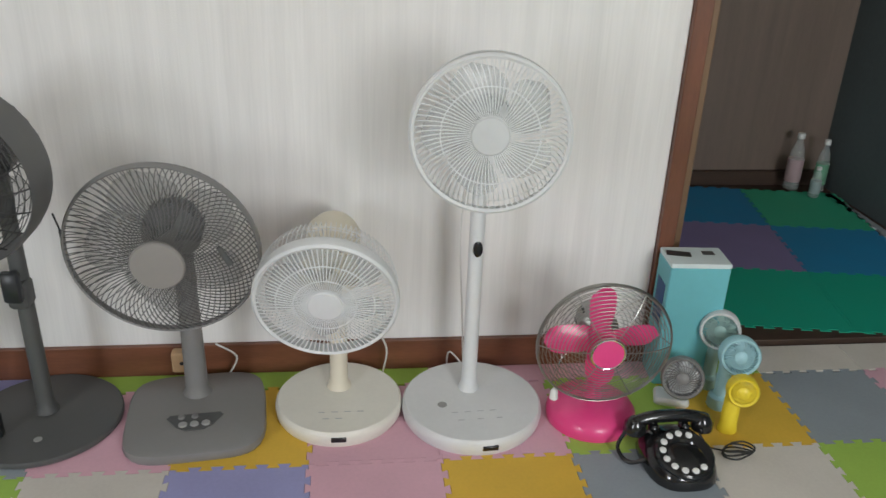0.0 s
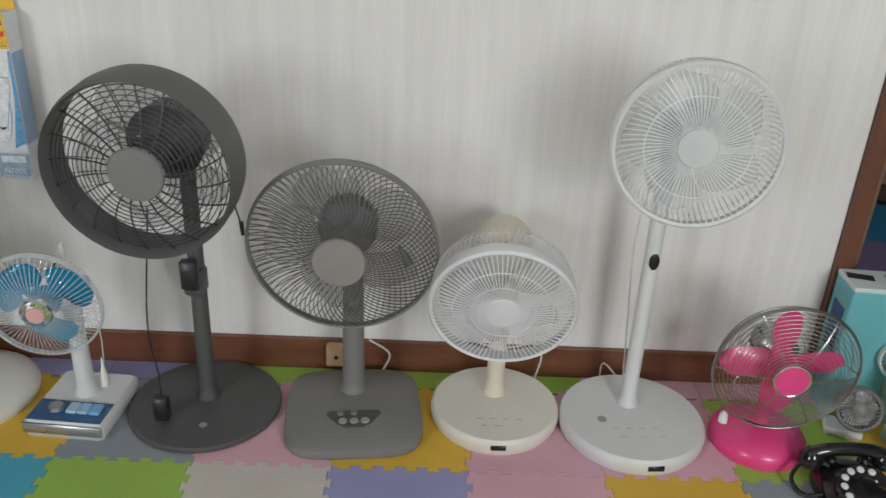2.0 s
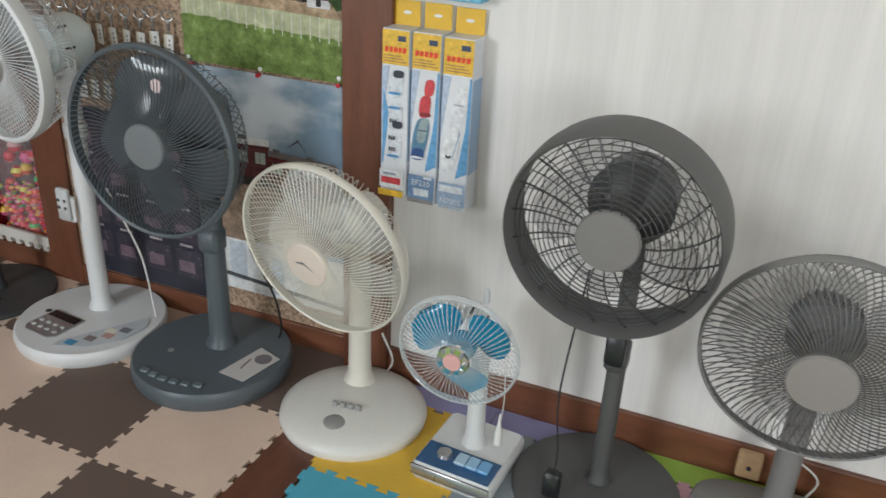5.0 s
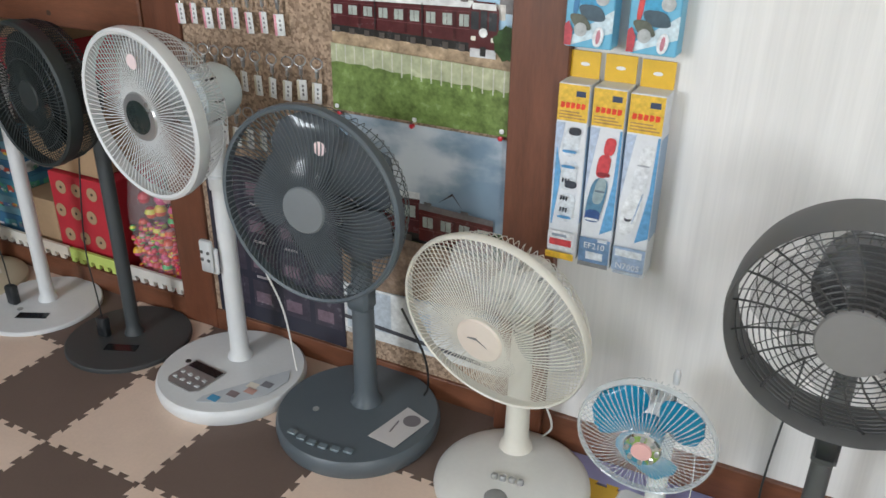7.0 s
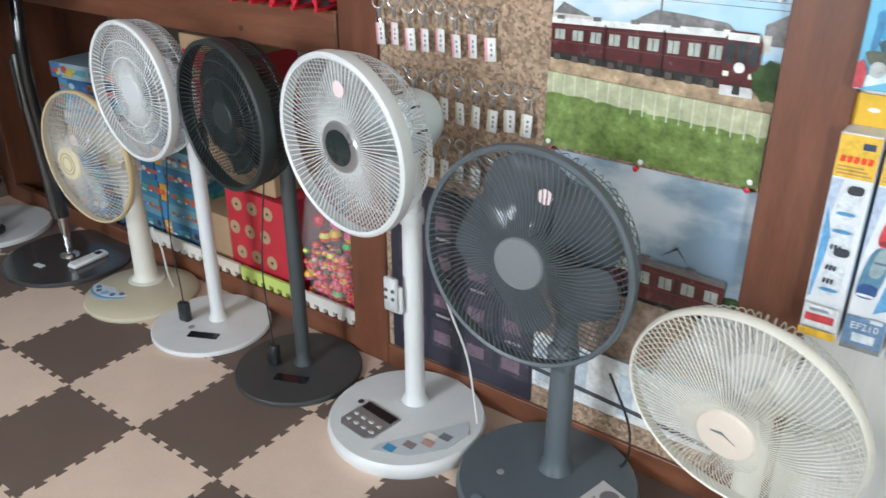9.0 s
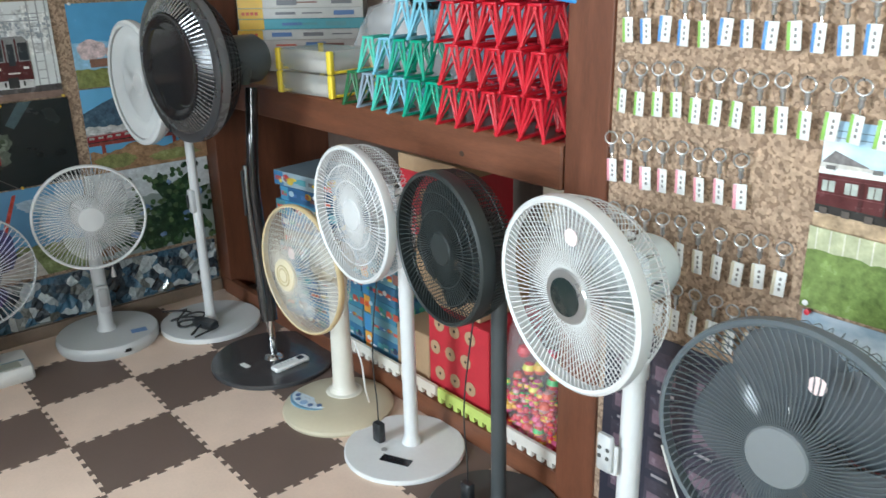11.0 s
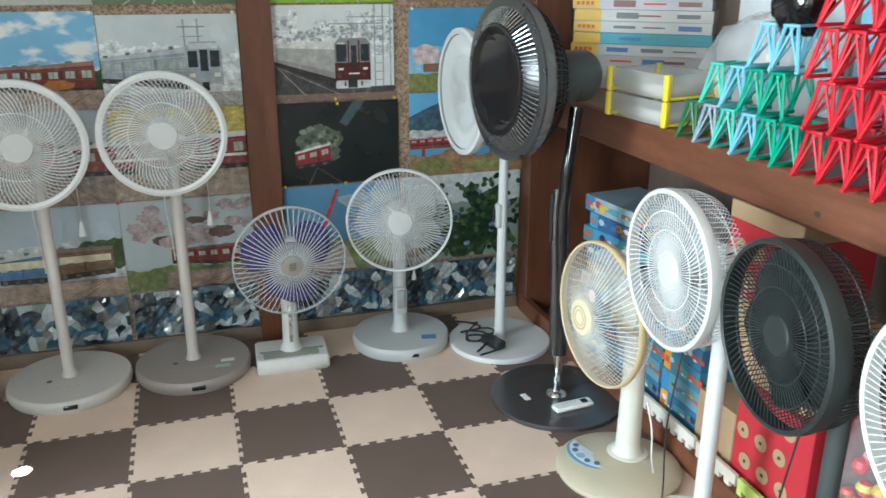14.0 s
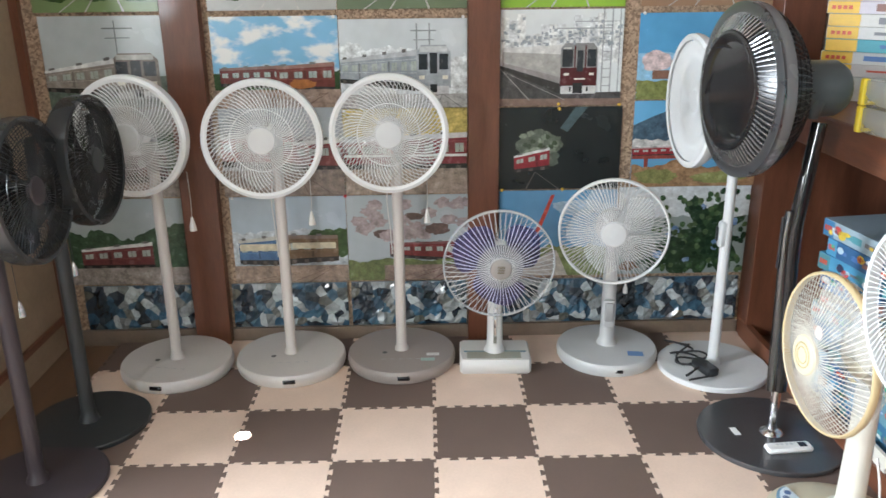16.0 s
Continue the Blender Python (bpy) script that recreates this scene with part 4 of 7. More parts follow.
part("cover_slit", Geo().box((0.010, 0.006, 0.15), (0.0, -0.0505, 0.62), 0.002), BLACK, f)
part("pole_foot", Geo().lathe([(0.035, 0.016), (0.03, 0.024), (0.014, 0.03), (0.0135, 0.06), (0.0135, 0.18)], 24), CHROME, f)
plate(f, "sticker", rect(-0.036, -0.116, 0.004, -0.097), 0.0175, LABEL_WHITE)
remote = solid("remote_control", Geo().box((0.135, 0.04, 0.016), (0, 0, 0), 0.005), LABEL_WHITE, "white remote control lying on the fan base", "remote control", m=pose(-3.562, 1.491, 0.0255, 0, 0, 94))
part("remote_display", Geo().box((0.022, 0.022, 0.002), (0.04, 0, 0.0085), 0.0005), DISPLAY, remote)
for i in range(4):
    part("remote_button", Geo().box((0.009, 0.009, 0.002), (0.01 - 0.014 * i, 0.006, 0.0085), 0.0005), PALE, remote)

# slim white stand fan in the corner
f, hm = fan("slim white stand fan with a round dished head in the corner", (-4.112, 1.457), (-4.1, 1.29, 0.944), 2.7, 0, R=0.208, depth=0.09, dome=-0.015, body=WHITE, front=dict(n=90, twist=14, wire=0.0016, rings=(0.12,)), rear=dict(n=90), rim=(0.02, 0.022),
            base_shape="plate", base_size=(0.189, 0.02), pole_r=(0.019, 0.015), hub_r=0.035, blades=(7, BLADE_WHITE), motor=(0.05, 0.07), base_turn=2)
part("front_dish", Geo().lathe([(0.045, -0.024), (0.12, -0.014), (0.186, -0.002), (0.186, -0.005), (0.12, -0.017), (0.045, -0.027)], 56, hm, closed=True), WHITE, f)
part("pole_clip", Geo().box((0.03, 0.03, 0.09), (0, -0.012, 0.5), 0.006), PALE, f)
part("pole_button", Geo().box((0.012, 0.006, 0.05), (-0.006, -0.03, 0.5), 0.002), BLACK, f)
power = thing("power_cable", pose(-4.112, 1.457, 0.022), "tangled black power cable with adapter on the fan base", "cable")
tr = random.Random(12)
tangle = [(-0.13 + 0.13 * math.cos(0.9 * i) * tr.uniform(0.3, 1) + 0.011 * i, -0.085 + 0.06 * math.sin(1.7 * i) + tr.uniform(-0.02, 0.02), 0.005 + 0.02 * tr.random()) for i in range(22)]
tangle = [(max(-0.15, min(0.15, x)), max(-0.13, y), z) for x, y, z in tangle]
part("cord", Geo().tube(curve_points(tangle, 6), 0.0036, 6), CABLE_B, power)
part("adapter", Geo().box((0.10, 0.045, 0.03), (0.05, -0.075, 0.02), 0.006, pose(0, 0, 0, 0, 0, 20)), BLACK, power)

# pale grey desk fan
f, hm = fan("pale grey desk fan with a remote on its stem", (-4.23, 1.104), (-4.086, 1.071, 0.519), 79.5, 0.1, R=0.182, depth=0.07, dome=0.022, body=PALE, guard=WHITE, wires=plastic("pale_wire2", (0.6, 0.6, 0.6), 0.4), front=dict(n=84, twist=4, wire=0.0012), rear=dict(n=64), rim=(0.008, 0.014),
            base_size=(0.181, 0.045), pole_r=(0.026, 0.022), hub_r=0.042, blades=(5, BLADE_CLEAR), motor=(0.055, 0.1), base_turn=81, pole_back=0.01)
part("display_slot", Geo().box((0.036, 0.006, 0.012), (0.03, -0.1755, 0.024), 0.001), DISPLAY, f)
plate(f, "sticker", rect(0.07, -0.09, 0.125, -0.055), 0.0465, plastic("blue_sticker", (0.14, 0.26, 0.5), 0.4), "blue sticker", 0.001)
part("remote_holder", Geo().box((0.045, 0.025, 0.10), (0, -0.03, 0.18), 0.006), PALE, f)
part("remote", Geo().box((0.032, 0.012, 0.07), (0, -0.046, 0.19), 0.004), plastic("grey_remote", (0.35, 0.35, 0.35), 0.4), f)
cable(f, [(0.06, 0.06, 0.42), (0.065, 0.06, 0.3), (0.06, 0.06, 0.26)], 0.0012, CABLE_W)
part("pull_tassel", Geo().lathe([(0.009, 0.0), (0.008, 0.015), (0.003, 0.035), (0.001, 0.04)], 12, Matrix.Translation((0.06, 0.06, 0.225))), LABEL_WHITE, f)

# violet-bladed desk fan
f, hm = fan("retro white desk fan with violet blades and chrome hub", (-4.18, 0.69), (-4.083, 0.694, 0.415), 91.6, -0.5, R=0.188, depth=0.07, dome=0.048, body=plastic("off_white", (0.70, 0.70, 0.68), 0.4), guard=CLEAR_WIRE, wires=clear("clear_rib", (0.82, 0.84, 0.86), 0.7), front=dict(n=60, wire=0.0015, power=1.8),
            rear=dict(n=50), rim=(0.006, 0.012), base_shape="box", base_size=(0.125, 0.055, 0.085), pole_r=(0.028, 0.024), hub_r=0.036, hub=SILVER, blades=(3, BLADE_PURPLE), blade_shape=(48, 0.02, 20), motor=(0.055, 0.1), base_turn=88)
plate(f, "control_panel", rect(-0.10, -0.07, 0.09, -0.02), 0.0555, plastic("olive_panel", (0.35, 0.36, 0.30), 0.4), "grey-green control strip", 0.002)
plate(f, "trim_line", rect(-0.11, -0.02, 0.11, -0.012), 0.0555, plastic("teal_trim", (0.2, 0.32, 0.38), 0.4), "", 0.002)
for i in range(5):
    part("hub_bar", Geo().box((0.024, 0.0025, 0.003), (0, -0.011 + 0.0055 * i, 0.0555), 0.001, hm), plastic("brass_bar", (0.22, 0.19, 0.11), 0.3), f)
part("smoky_ring", Geo().lathe([(0.038, 0.040), (0.075, 0.030), (0.078, 0.026), (0.074, 0.024), (0.038, 0.034)], 48, hm, closed=True), clear("smoky_ring", (0.22, 0.22, 0.25), 0.62), f, "smoky clear ring round the hub")
part("chrome_stem", Geo().box((0.012, 0.006, 0.14), (0.0, -0.028, 0.16), 0.002), CHROME, f)

# three tall fans on the poster wall
for x, y, hx, hy, hz, d, bm, cord in ((-4.222, 0.356, -4.104, 0.339, 0.853, 89.5, TAUPE, True), (-4.212, -0.041, -4.085, -0.059, 0.844, 92, plastic("beige_white", (0.60, 0.57, 0.54), 0.4), True), (-4.186, -0.443, -4.062, -0.466, 0.863, 80, plastic("beige_white", (0.60, 0.57, 0.54), 0.4), True)):
    f, hm = fan("tall white stand fan with spiral guard and round base" if bm is not TAUPE else "tall white stand fan with spiral guard on a taupe base", (x, y), (hx, hy, hz), d, 1, R=0.190, depth=0.06, dome=0.014, body=WHITE, front=dict(n=72, twist=34, wire=0.0014, rings=(0.099,), power=2.0), rear=dict(n=80, twist=-10), rim=(0.02, 0.03),
                base_size=(0.195, 0.045), base_mat=bm, pole_r=(0.0185, 0.0185), pole_mat=plastic("beige_pole", (0.62, 0.58, 0.55), 0.4), hub_r=0.043, blades=(5, BLADE_CLEAR), motor=(0.045, 0.07), hub=CAP_WHITE)
    part("display_slot", Geo().box((0.042, 0.006, 0.014), (0.012, -0.1935, 0.026), 0.001), DISPLAY, f)
    plate(f, "dot", disc_poly(0.009, 14, -0.06, -0.03), 0.0455, CHARCOAL)
    if bm is TAUPE:
        plate(f, "sticker", rect(0.09, -0.06, 0.135, -0.04), 0.0465, LABEL_WHITE)
        plate(f, "sticker", rect(0.07, -0.10, 0.12, -0.08), 0.0465, plastic("green_print", (0.4, 0.55, 0.5), 0.4))
    button_marks(f, 0.0466, 5, -0.06, 0.06, -0.085)
    cable(f, [(-0.02, 0.06, 0.7), (-0.04, 0.07, 0.6), (-0.03, 0.05, 0.48), (-0.025, 0.03, 0.40)], 0.002, CABLE_W)
    cable(f, [(0.10, 0.03, 0.72), (0.102, 0.03, 0.62), (0.10, 0.03, 0.56)], 0.001, CABLE_W)
    part("pull_tassel", Geo().lathe([(0.012, 0.0), (0.010, 0.02), (0.004, 0.045), (0.001, 0.05)], 12, Matrix.Translation((0.10, 0.03, 0.515))), LABEL_WHITE, f, "white pull-cord tassel")

# two black stand fans at the tan board
for x, y, hx, hy, hz, d, tint in ((-3.821, -0.618, -3.834, -0.482, 0.842, 178, (0.03, 0.034, 0.036)), (-3.500, -0.635, -3.525, -0.515, 0.834, 178, (0.045, 0.036, 0.042))):
    bl = plastic("black_stand", tint, 0.4)
    f, hm = fan("black stand fan with a deep ring and round plate base", (x, y), (hx, hy, hz), d, 3, R=0.184, depth=0.09, dome=0.004, body=bl, guard=plastic("black_ring_gloss", (0.03, 0.033, 0.035), 0.25), front=dict(n=72, twist=14, wire=0.0013, rings=(0.09, 0.13)), rear=dict(n=90, wire=0.0012), rim=(0.014, 0.05),
                base_shape="plate", base_size=(0.185, 0.016), pole_r=(0.022, 0.020), hub_r=0.036, blades=(5, BLADE_DARK), motor=(0.05, 0.09))
    cable(f, [(0.12, 0.03, 0.65), (0.122, 0.03, 0.5)], 0.0012)
    part("pull_tassel", Geo().lathe([(0.012, 0.0), (0.010, 0.02), (0.004, 0.04), (0.001, 0.045)], 12, Matrix.Translation((0.122, 0.03, 0.455))), CHROME, f)

# pink retro desk fan
f, hm = fan("retro desk fan with hot pink blades, base and hub", (0.493, 1.387), (0.473, 1.297, 0.256), -3.8, -1.1, R=0.151, depth=0.07, dome=0.035, body=PINK, guard=STEEL, wires=STEEL, front=dict(n=6, twist=0, wire=0.0013, rings=tuple(0.04 + 0.0076 * i for i in range(15)), ring_wire=0.0010),
            rear=dict(n=8, rings=tuple(0.06 + 0.009 * i for i in range(10)), wire=0.0009), rim=(0.004, 0.006), base_shape="dome", base_size=(0.108, 0.06), pole_r=(0.016, 0.012), hub_r=0.036, hub=PINK,
            blades=(4, PINK), blade_shape=(-31, 0.012, 0), blade_turn=4, motor=(0.045, 0.10), motor_mat=STEEL, base_turn=-16)
part("hub_trim", Geo().ring(0.0365, 0.0028, 0.039, 40, 8, hm), CHROME, f, "chrome hub trim")
cable(f, [(-0.075, -0.07, 0.25), (-0.088, -0.08, 0.18), (-0.092, -0.08, 0.12)], 0.001, CHROME)
part("pull_tassel", Geo().lathe([(0.010, 0.0), (0.009, 0.02), (0.005, 0.026), (0.001, 0.028)], 12, Matrix.Translation((-0.092, -0.08, 0.092))), LABEL_WHITE, f, "white pull-cord tassel")

# ---- small fans, telephone and box by the doorway ----
def mini_fan(label, base, head, facing, tilt, R, body, guard, wires, style):
    root = thing("handheld_fan", pose(base[0], base[1], 0, 0, 0, facing), label, "fan", "small fans")
    hm = pose(base[0], base[1], 0, 0, 0, facing).inverted() @ pose(*head, 90 - tilt, 0, facing)
    hp = hm @ Vector((0, 0, -0.02))
    if style == "clip":
        part("base", Geo().box((0.085, 0.06, 0.022), (0, 0, 0.011), 0.006), body, root)
        part("stem", Geo().tube([(0, 0.01, 0.02), tuple(hp)], 0.011, 10), body, root)
    elif style == "flat":
        part("handle", Geo().lathe([(0.022, 0), (0.024, 0.004), (0.021, 0.02), (0.019, hp.z - 0.02), (0.012, hp.z)], 20, sy=0.8), body, root)
    else:
        part("handle", Geo().lathe([(0.028, 0), (0.03, 0.003), (0.028, 0.03), (0.017, 0.036), (0.017, hp.z - 0.03), (0.02, hp.z)], 20), body, root)
    part("rim", Geo().lathe([(R - 0.008, 0.004), (R - 0.003, 0.007), (R, 0.003), (R, -0.026), (R - 0.006, -0.03), (R - 0.008, -0.026)], 40, hm, closed=True), guard, root)
    part("front_guard", grille(30, 0.014, R - 0.005, 0.006, 0.003, 24, 0.0014, (R * 0.6,), 2, 0.0012, hm), wires, root)
    part("back_shell", Geo().lathe([(R - 0.006, -0.026), (R * 0.7, -0.036), (R * 0.3, -0.042), (0.001, -0.043)], 32, hm), body, root)
    part("hub_cap", Geo().lathe([(0.015, 0.002), (0.015, 0.007), (0.011, 0.010), (0.001, 0.011)], 20, hm), wires, root)
    for i in range(5):
        part("blade", blade(0.012, R * 0.8, 30, 0.008, 15, hm @ pose(0, 0, -0.014, 0, 0, 72 * i)), body, root)
    return root


TEAL_PL, SKY_PL = plastic("grey_green_plastic", (0.32, 0.48, 0.45), 0.45), plastic("pale_blue_plastic", (0.38, 0.62, 0.68), 0.4)
YEL = plastic("bright_yellow_plastic", (0.85, 0.66, 0.04), 0.4)
mini_fan("small grey clip fan on a white base", (0.715, 1.435), (0.720, 1.400, 0.090), -18, 20, 0.052, WHITE, GREY, GREY, "clip")
mini_fan("small white-rimmed handheld fan with green blades", (0.838, 1.50), (0.832, 1.475, 0.176), -22, 8, 0.050, TEAL_PL, WHITE, TEAL_PL, "stand")
mini_fan("small pale blue handheld fan in its stand", (0.830, 1.41), (0.845, 1.38, 0.160), -14, 12, 0.048, SKY_PL, SKY_PL, SKY_PL, "stand")
mini_fan("small yellow handheld fan standing upright", (0.808, 1.31), (0.815, 1.285, 0.125), -18, 10, 0.036, YEL, YEL, YEL, "flat")

box = thing("cardboard_box", pose(0.772, 1.555, 0, 0, 0, -4), "tall pale turquoise carton with a white lid", "box")
part("carton", Geo().box((0.150, 0.10, 0.335), (0, 0, 0.1675), 0.003), shader("turquoise_card", (0.17, 0.50, 0.55), 0.55, vary=0.06, scale=5, bump=0.05), box, smooth=False)
part("lid", Geo().box((0.151, 0.101, 0.012), (0, 0, 0.341), 0.002), shader("white_card", (0.66, 0.74, 0.74), 0.6, vary=0.05), box, smooth=False)
part("tape", Geo().box((0.06, 0.028, 0.0012), (-0.042, 0.0, 0.3482), 0.0004, pose(0, 0, 0, 0, 0, -12)), BLACK, box, "strip of black tape")
part("printed_mark", Geo().box((0.03, 0.022, 0.0008), (0.035, 0.015, 0.348), 0.0002), CHARCOAL, box)
part("side_print", Geo().box((0.001, 0.06, 0.12), (-0.0755, 0.0, 0.22), 0.0003), plastic("dark_blue_print", (0.03, 0.09, 0.22), 0.5), box)

phone = thing("telephone", pose(0.640, 1.205, 0, 0, 0, 1), "glossy black retro push-button telephone with a handset", "telephone")
part("body", Geo().lathe([(0.078, 0), (0.080, 0.008), (0.074, 0.03), (0.058, 0.05), (0.04, 0.058), (0.001, 0.06)], 44, pose(0, 0.0, 0, 0, 0, 0), sy=1.25, power=2.8), GLOSS_BLACK, phone)
dm = pose(0.0, -0.035, 0.050, 16, 0, 0)
dial = part("dial", Geo().lathe([(0.064, -0.010), (0.065, 0.004), (0.060, 0.008), (0.036, 0.006), (0.032, 0.001), (0.001, 0.001)], 40, dm), GLOSS_BLACK, phone)
for i in range(10):
    a = radians(62 + 27 * i)
    part("number_button", Geo().lathe([(0.0078, 0.006), (0.0076, 0.0095), (0.006, 0.0105), (0.001, 0.0105)], 16, dm @ Matrix.Translation((0.049 * math.cos(a), 0.049 * math.sin(a), 0))), LABEL_WHITE, dial, "round white button")
for sx in (-1, 1):
    part("cradle", Geo().box((0.022, 0.03, 0.03), (0.036 * sx, 0.058, 0.050), 0.006), GLOSS_BLACK, phone)
hs = pose(0, 0.060, 0.072)
handset = part("handset", Geo().tube(curve_points([(-0.085, 0, -0.004), (-0.05, 0, 0.008), (0, 0, 0.012), (0.05, 0, 0.008), (0.085, 0, -0.004)], 5), 0.015, 12, hs), GLOSS_BLACK, phone)
for sx in (-1, 1):
    part("ear_cup", Geo().lathe([(0.022, -0.03), (0.026, -0.026), (0.025, -0.006), (0.014, 0.008), (0.001, 0.01)], 24, hs @ Matrix.Translation((0.08 * sx, 0, 0))), GLOSS_BLACK, handset)
cable(phone, [(-0.07, -0.01, 0.02), (-0.11, 0.0, 0.008), (-0.125, 0.035, 0.02), (-0.105, 0.055, 0.045), (-0.09, 0.060, 0.058)], 0.005, GLOSS_BLACK)
coil = [(0.150 + 0.034 * math.cos(k * 0.9) + 0.003 * math.sin(k), 0.005 + 0.017 * math.sin(k * 0.9) + 0.004 * math.cos(2 * k), 0.004 + 0.0011 * k) for k in range(24)]
cable(phone, [(0.07, 0.05, 0.04), (0.085, 0.035, 0.02), (0.10, 0.03, 0.008)] + coil, 0.0022, CABLE_B, "line_cord")

# socket block by the grey fan
sock = solid("wall_socket", Geo().box((0.05, 0.03, 0.055), (0, 0, 0), 0.003), shader("pale_wood_block", (0.55, 0.36, 0.2), 0.5, vary=0.15, scale=12), "small pale wooden cable block on the baseboard", "socket", m=pose(-0.503, 1.607, 0.052), smooth=False)
part("socket_hole", Geo().lathe([(0.005, 0), (0.005, 0.002), (0.001, 0.002)], 12, pose(0, -0.0155, 0, 90, 0, 0)), BLACK, sock)

# ---- next room ----
for dx, dy, h, r, col, lab in ((1.795, 2.90, 0.245, 0.032, (0.72, 0.52, 0.55), "empty plastic bottle with a pink label"), (1.90, 2.87, 0.225, 0.026, (0.25, 0.55, 0.36), "empty clear plastic bottle with a green label"), (1.845, 2.80, 0.13, 0.022, (0.5, 0.6, 0.6), "small empty plastic bottle")):
    b = thing("plastic_bottle", pose(dx, dy, 0.016), lab, "bottle", "bottles on the foam mat")
    part("bottle_wall", Geo().lathe([(r * 0.8, 0), (r, 0.006), (r, h * 0.55), (r * 0.93, h * 0.6), (r * 0.8, h * 0.72), (r * 0.4, h * 0.86), (r * 0.38, h * 0.93)], 24), clear("bottle_plastic", (0.8, 0.85, 0.84), 0.22, 0.08), b)
    part("label", Geo().lathe([(r * 1.01, h * 0.15), (r * 1.015, h * 0.16), (r * 1.015, h * 0.54), (r * 1.01, h * 0.55)], 24), clear("bottle_label", col, 0.6, 0.3), b)
    part("cap", Geo().lathe([(r * 0.46, h * 0.91), (r * 0.48, h * 0.92), (r * 0.48, h), (r * 0.3, h + 0.002), (0.001, h + 0.002)], 20), LABEL_WHITE, b)

# ---- hanging toy packs on the wallpaper ----
def ink(name, colour, rough=0.4, vary=0.1, scale=30):
    return shader(name, colour, rough, vary=vary, scale=scale, fine=140)


def box_uv(x0, y0, x1, y1):
    return [(x0, y0), (x1, y0), (x1, y1), (x0, y1)]


def slanted(u, v, a, b, tilt, n=18, power=3.0):
    """A rounded lozenge with half sizes a and b, leaning by tilt."""
    out = []
    for i in range(n):
        t = 2 * math.pi * i / n
        c, s = math.cos(t), math.sin(t)
        x, y = a * math.copysign(abs(c) ** (2 / power), c), b * math.copysign(abs(s) ** (2 / power), s)
        out.append((u + x + tilt * y, v + y))
    return out


def lettering(body, size, mat, m, parent):
    """Printed words as one thin mesh."""
    cu = bpy.data.curves.new("lettering", "FONT")
    cu.body, cu.size, cu.extrude, cu.align_x, cu.resolution_u = body, size, 0.0003, "CENTER", 2
    ob = bpy.data.objects.new("lettering", cu)
    me = bpy.data.meshes.new_from_object(ob)
    bpy.data.objects.remove(ob)
    me.materials.clear()
    me.materials.append(mat)
    w = new("lettering", me)
    w.parent, w.matrix_basis = parent, m
    return w


def toy_pack(x, w, z0, z1, words, picture):
    m = pose(x, 1.600, z0)
    t = thing("toy_box_pack", m, "narrow hanging toy train box with yellow top", "toy box", "hanging toy packs")
    h = z1 - z0
    part("carton", Geo().box((w, 0.056, h), (0, 0, h / 2), 0.0015), ink("pack_white", (0.74, 0.76, 0.79)), t, smooth=False)
    part("hang_tab", Geo().box((w * 0.96, 0.0015, 0.05), (0, 0.025, h + 0.025), 0.0003), ink("pack_yellow", (0.76, 0.46, 0.03)), t, smooth=False)
    part("hang_hole", Geo().lathe([(0.009, 0), (0.009, 0.0008), (0.001, 0.0008)], 14, pose(0, 0.0240, h + 0.026, 90, 0, 0), sy=0.4), LABEL_WHITE, t)
    part("side_stripe", Geo().box((0.0008, 0.050, h * 0.55), (w / 2 + 0.0005, 0, h * 0.5), 0.0002), ink("pack_side_blue", (0.32, 0.45, 0.62)), t, smooth=False)

    def face(nm, poly, col, k=1):
        part(nm, Geo().prism([(u * w, v * h) for u, v in poly], 0, 0.0004, pose(0, -0.0282 - 0.0005 * k, 0, 90, 0, 0)), ink(nm, col, vary=0.3, scale=70), t, smooth=False)
    face("yellow_panel", box_uv(-0.49, 0.80, 0.49, 0.995), (0.74, 0.47, 0.05), 0)
    face("mark_black", box_uv(0.08, 0.935, 0.38, 0.965), (0.04, 0.06, 0.12))
    for i in range(5):
        u = -0.40 + 0.165 * i
        face("red_mark", [(u, 0.875), (u + 0.03, 0.868), (u + 0.13, 0.873), (u + 0.145, 0.898), (u + 0.02, 0.902)], (0.75, 0.06, 0.02))
    for i in range(3):
        face("fine_print", box_uv(-0.42, 0.815 + 0.016 * i, 0.42 - 0.1 * i, 0.822 + 0.016 * i), (0.42, 0.24, 0.08))
    for n, (nm, poly, col) in enumerate(picture):
        face(nm, poly, col, 1 + n)
    for txt, v, s in words:
        lettering(txt, s, ink("pack_words", (0.78, 0.80, 0.82)), pose(0, -0.0352, v * h, 90, 0, 0), t)
    return t


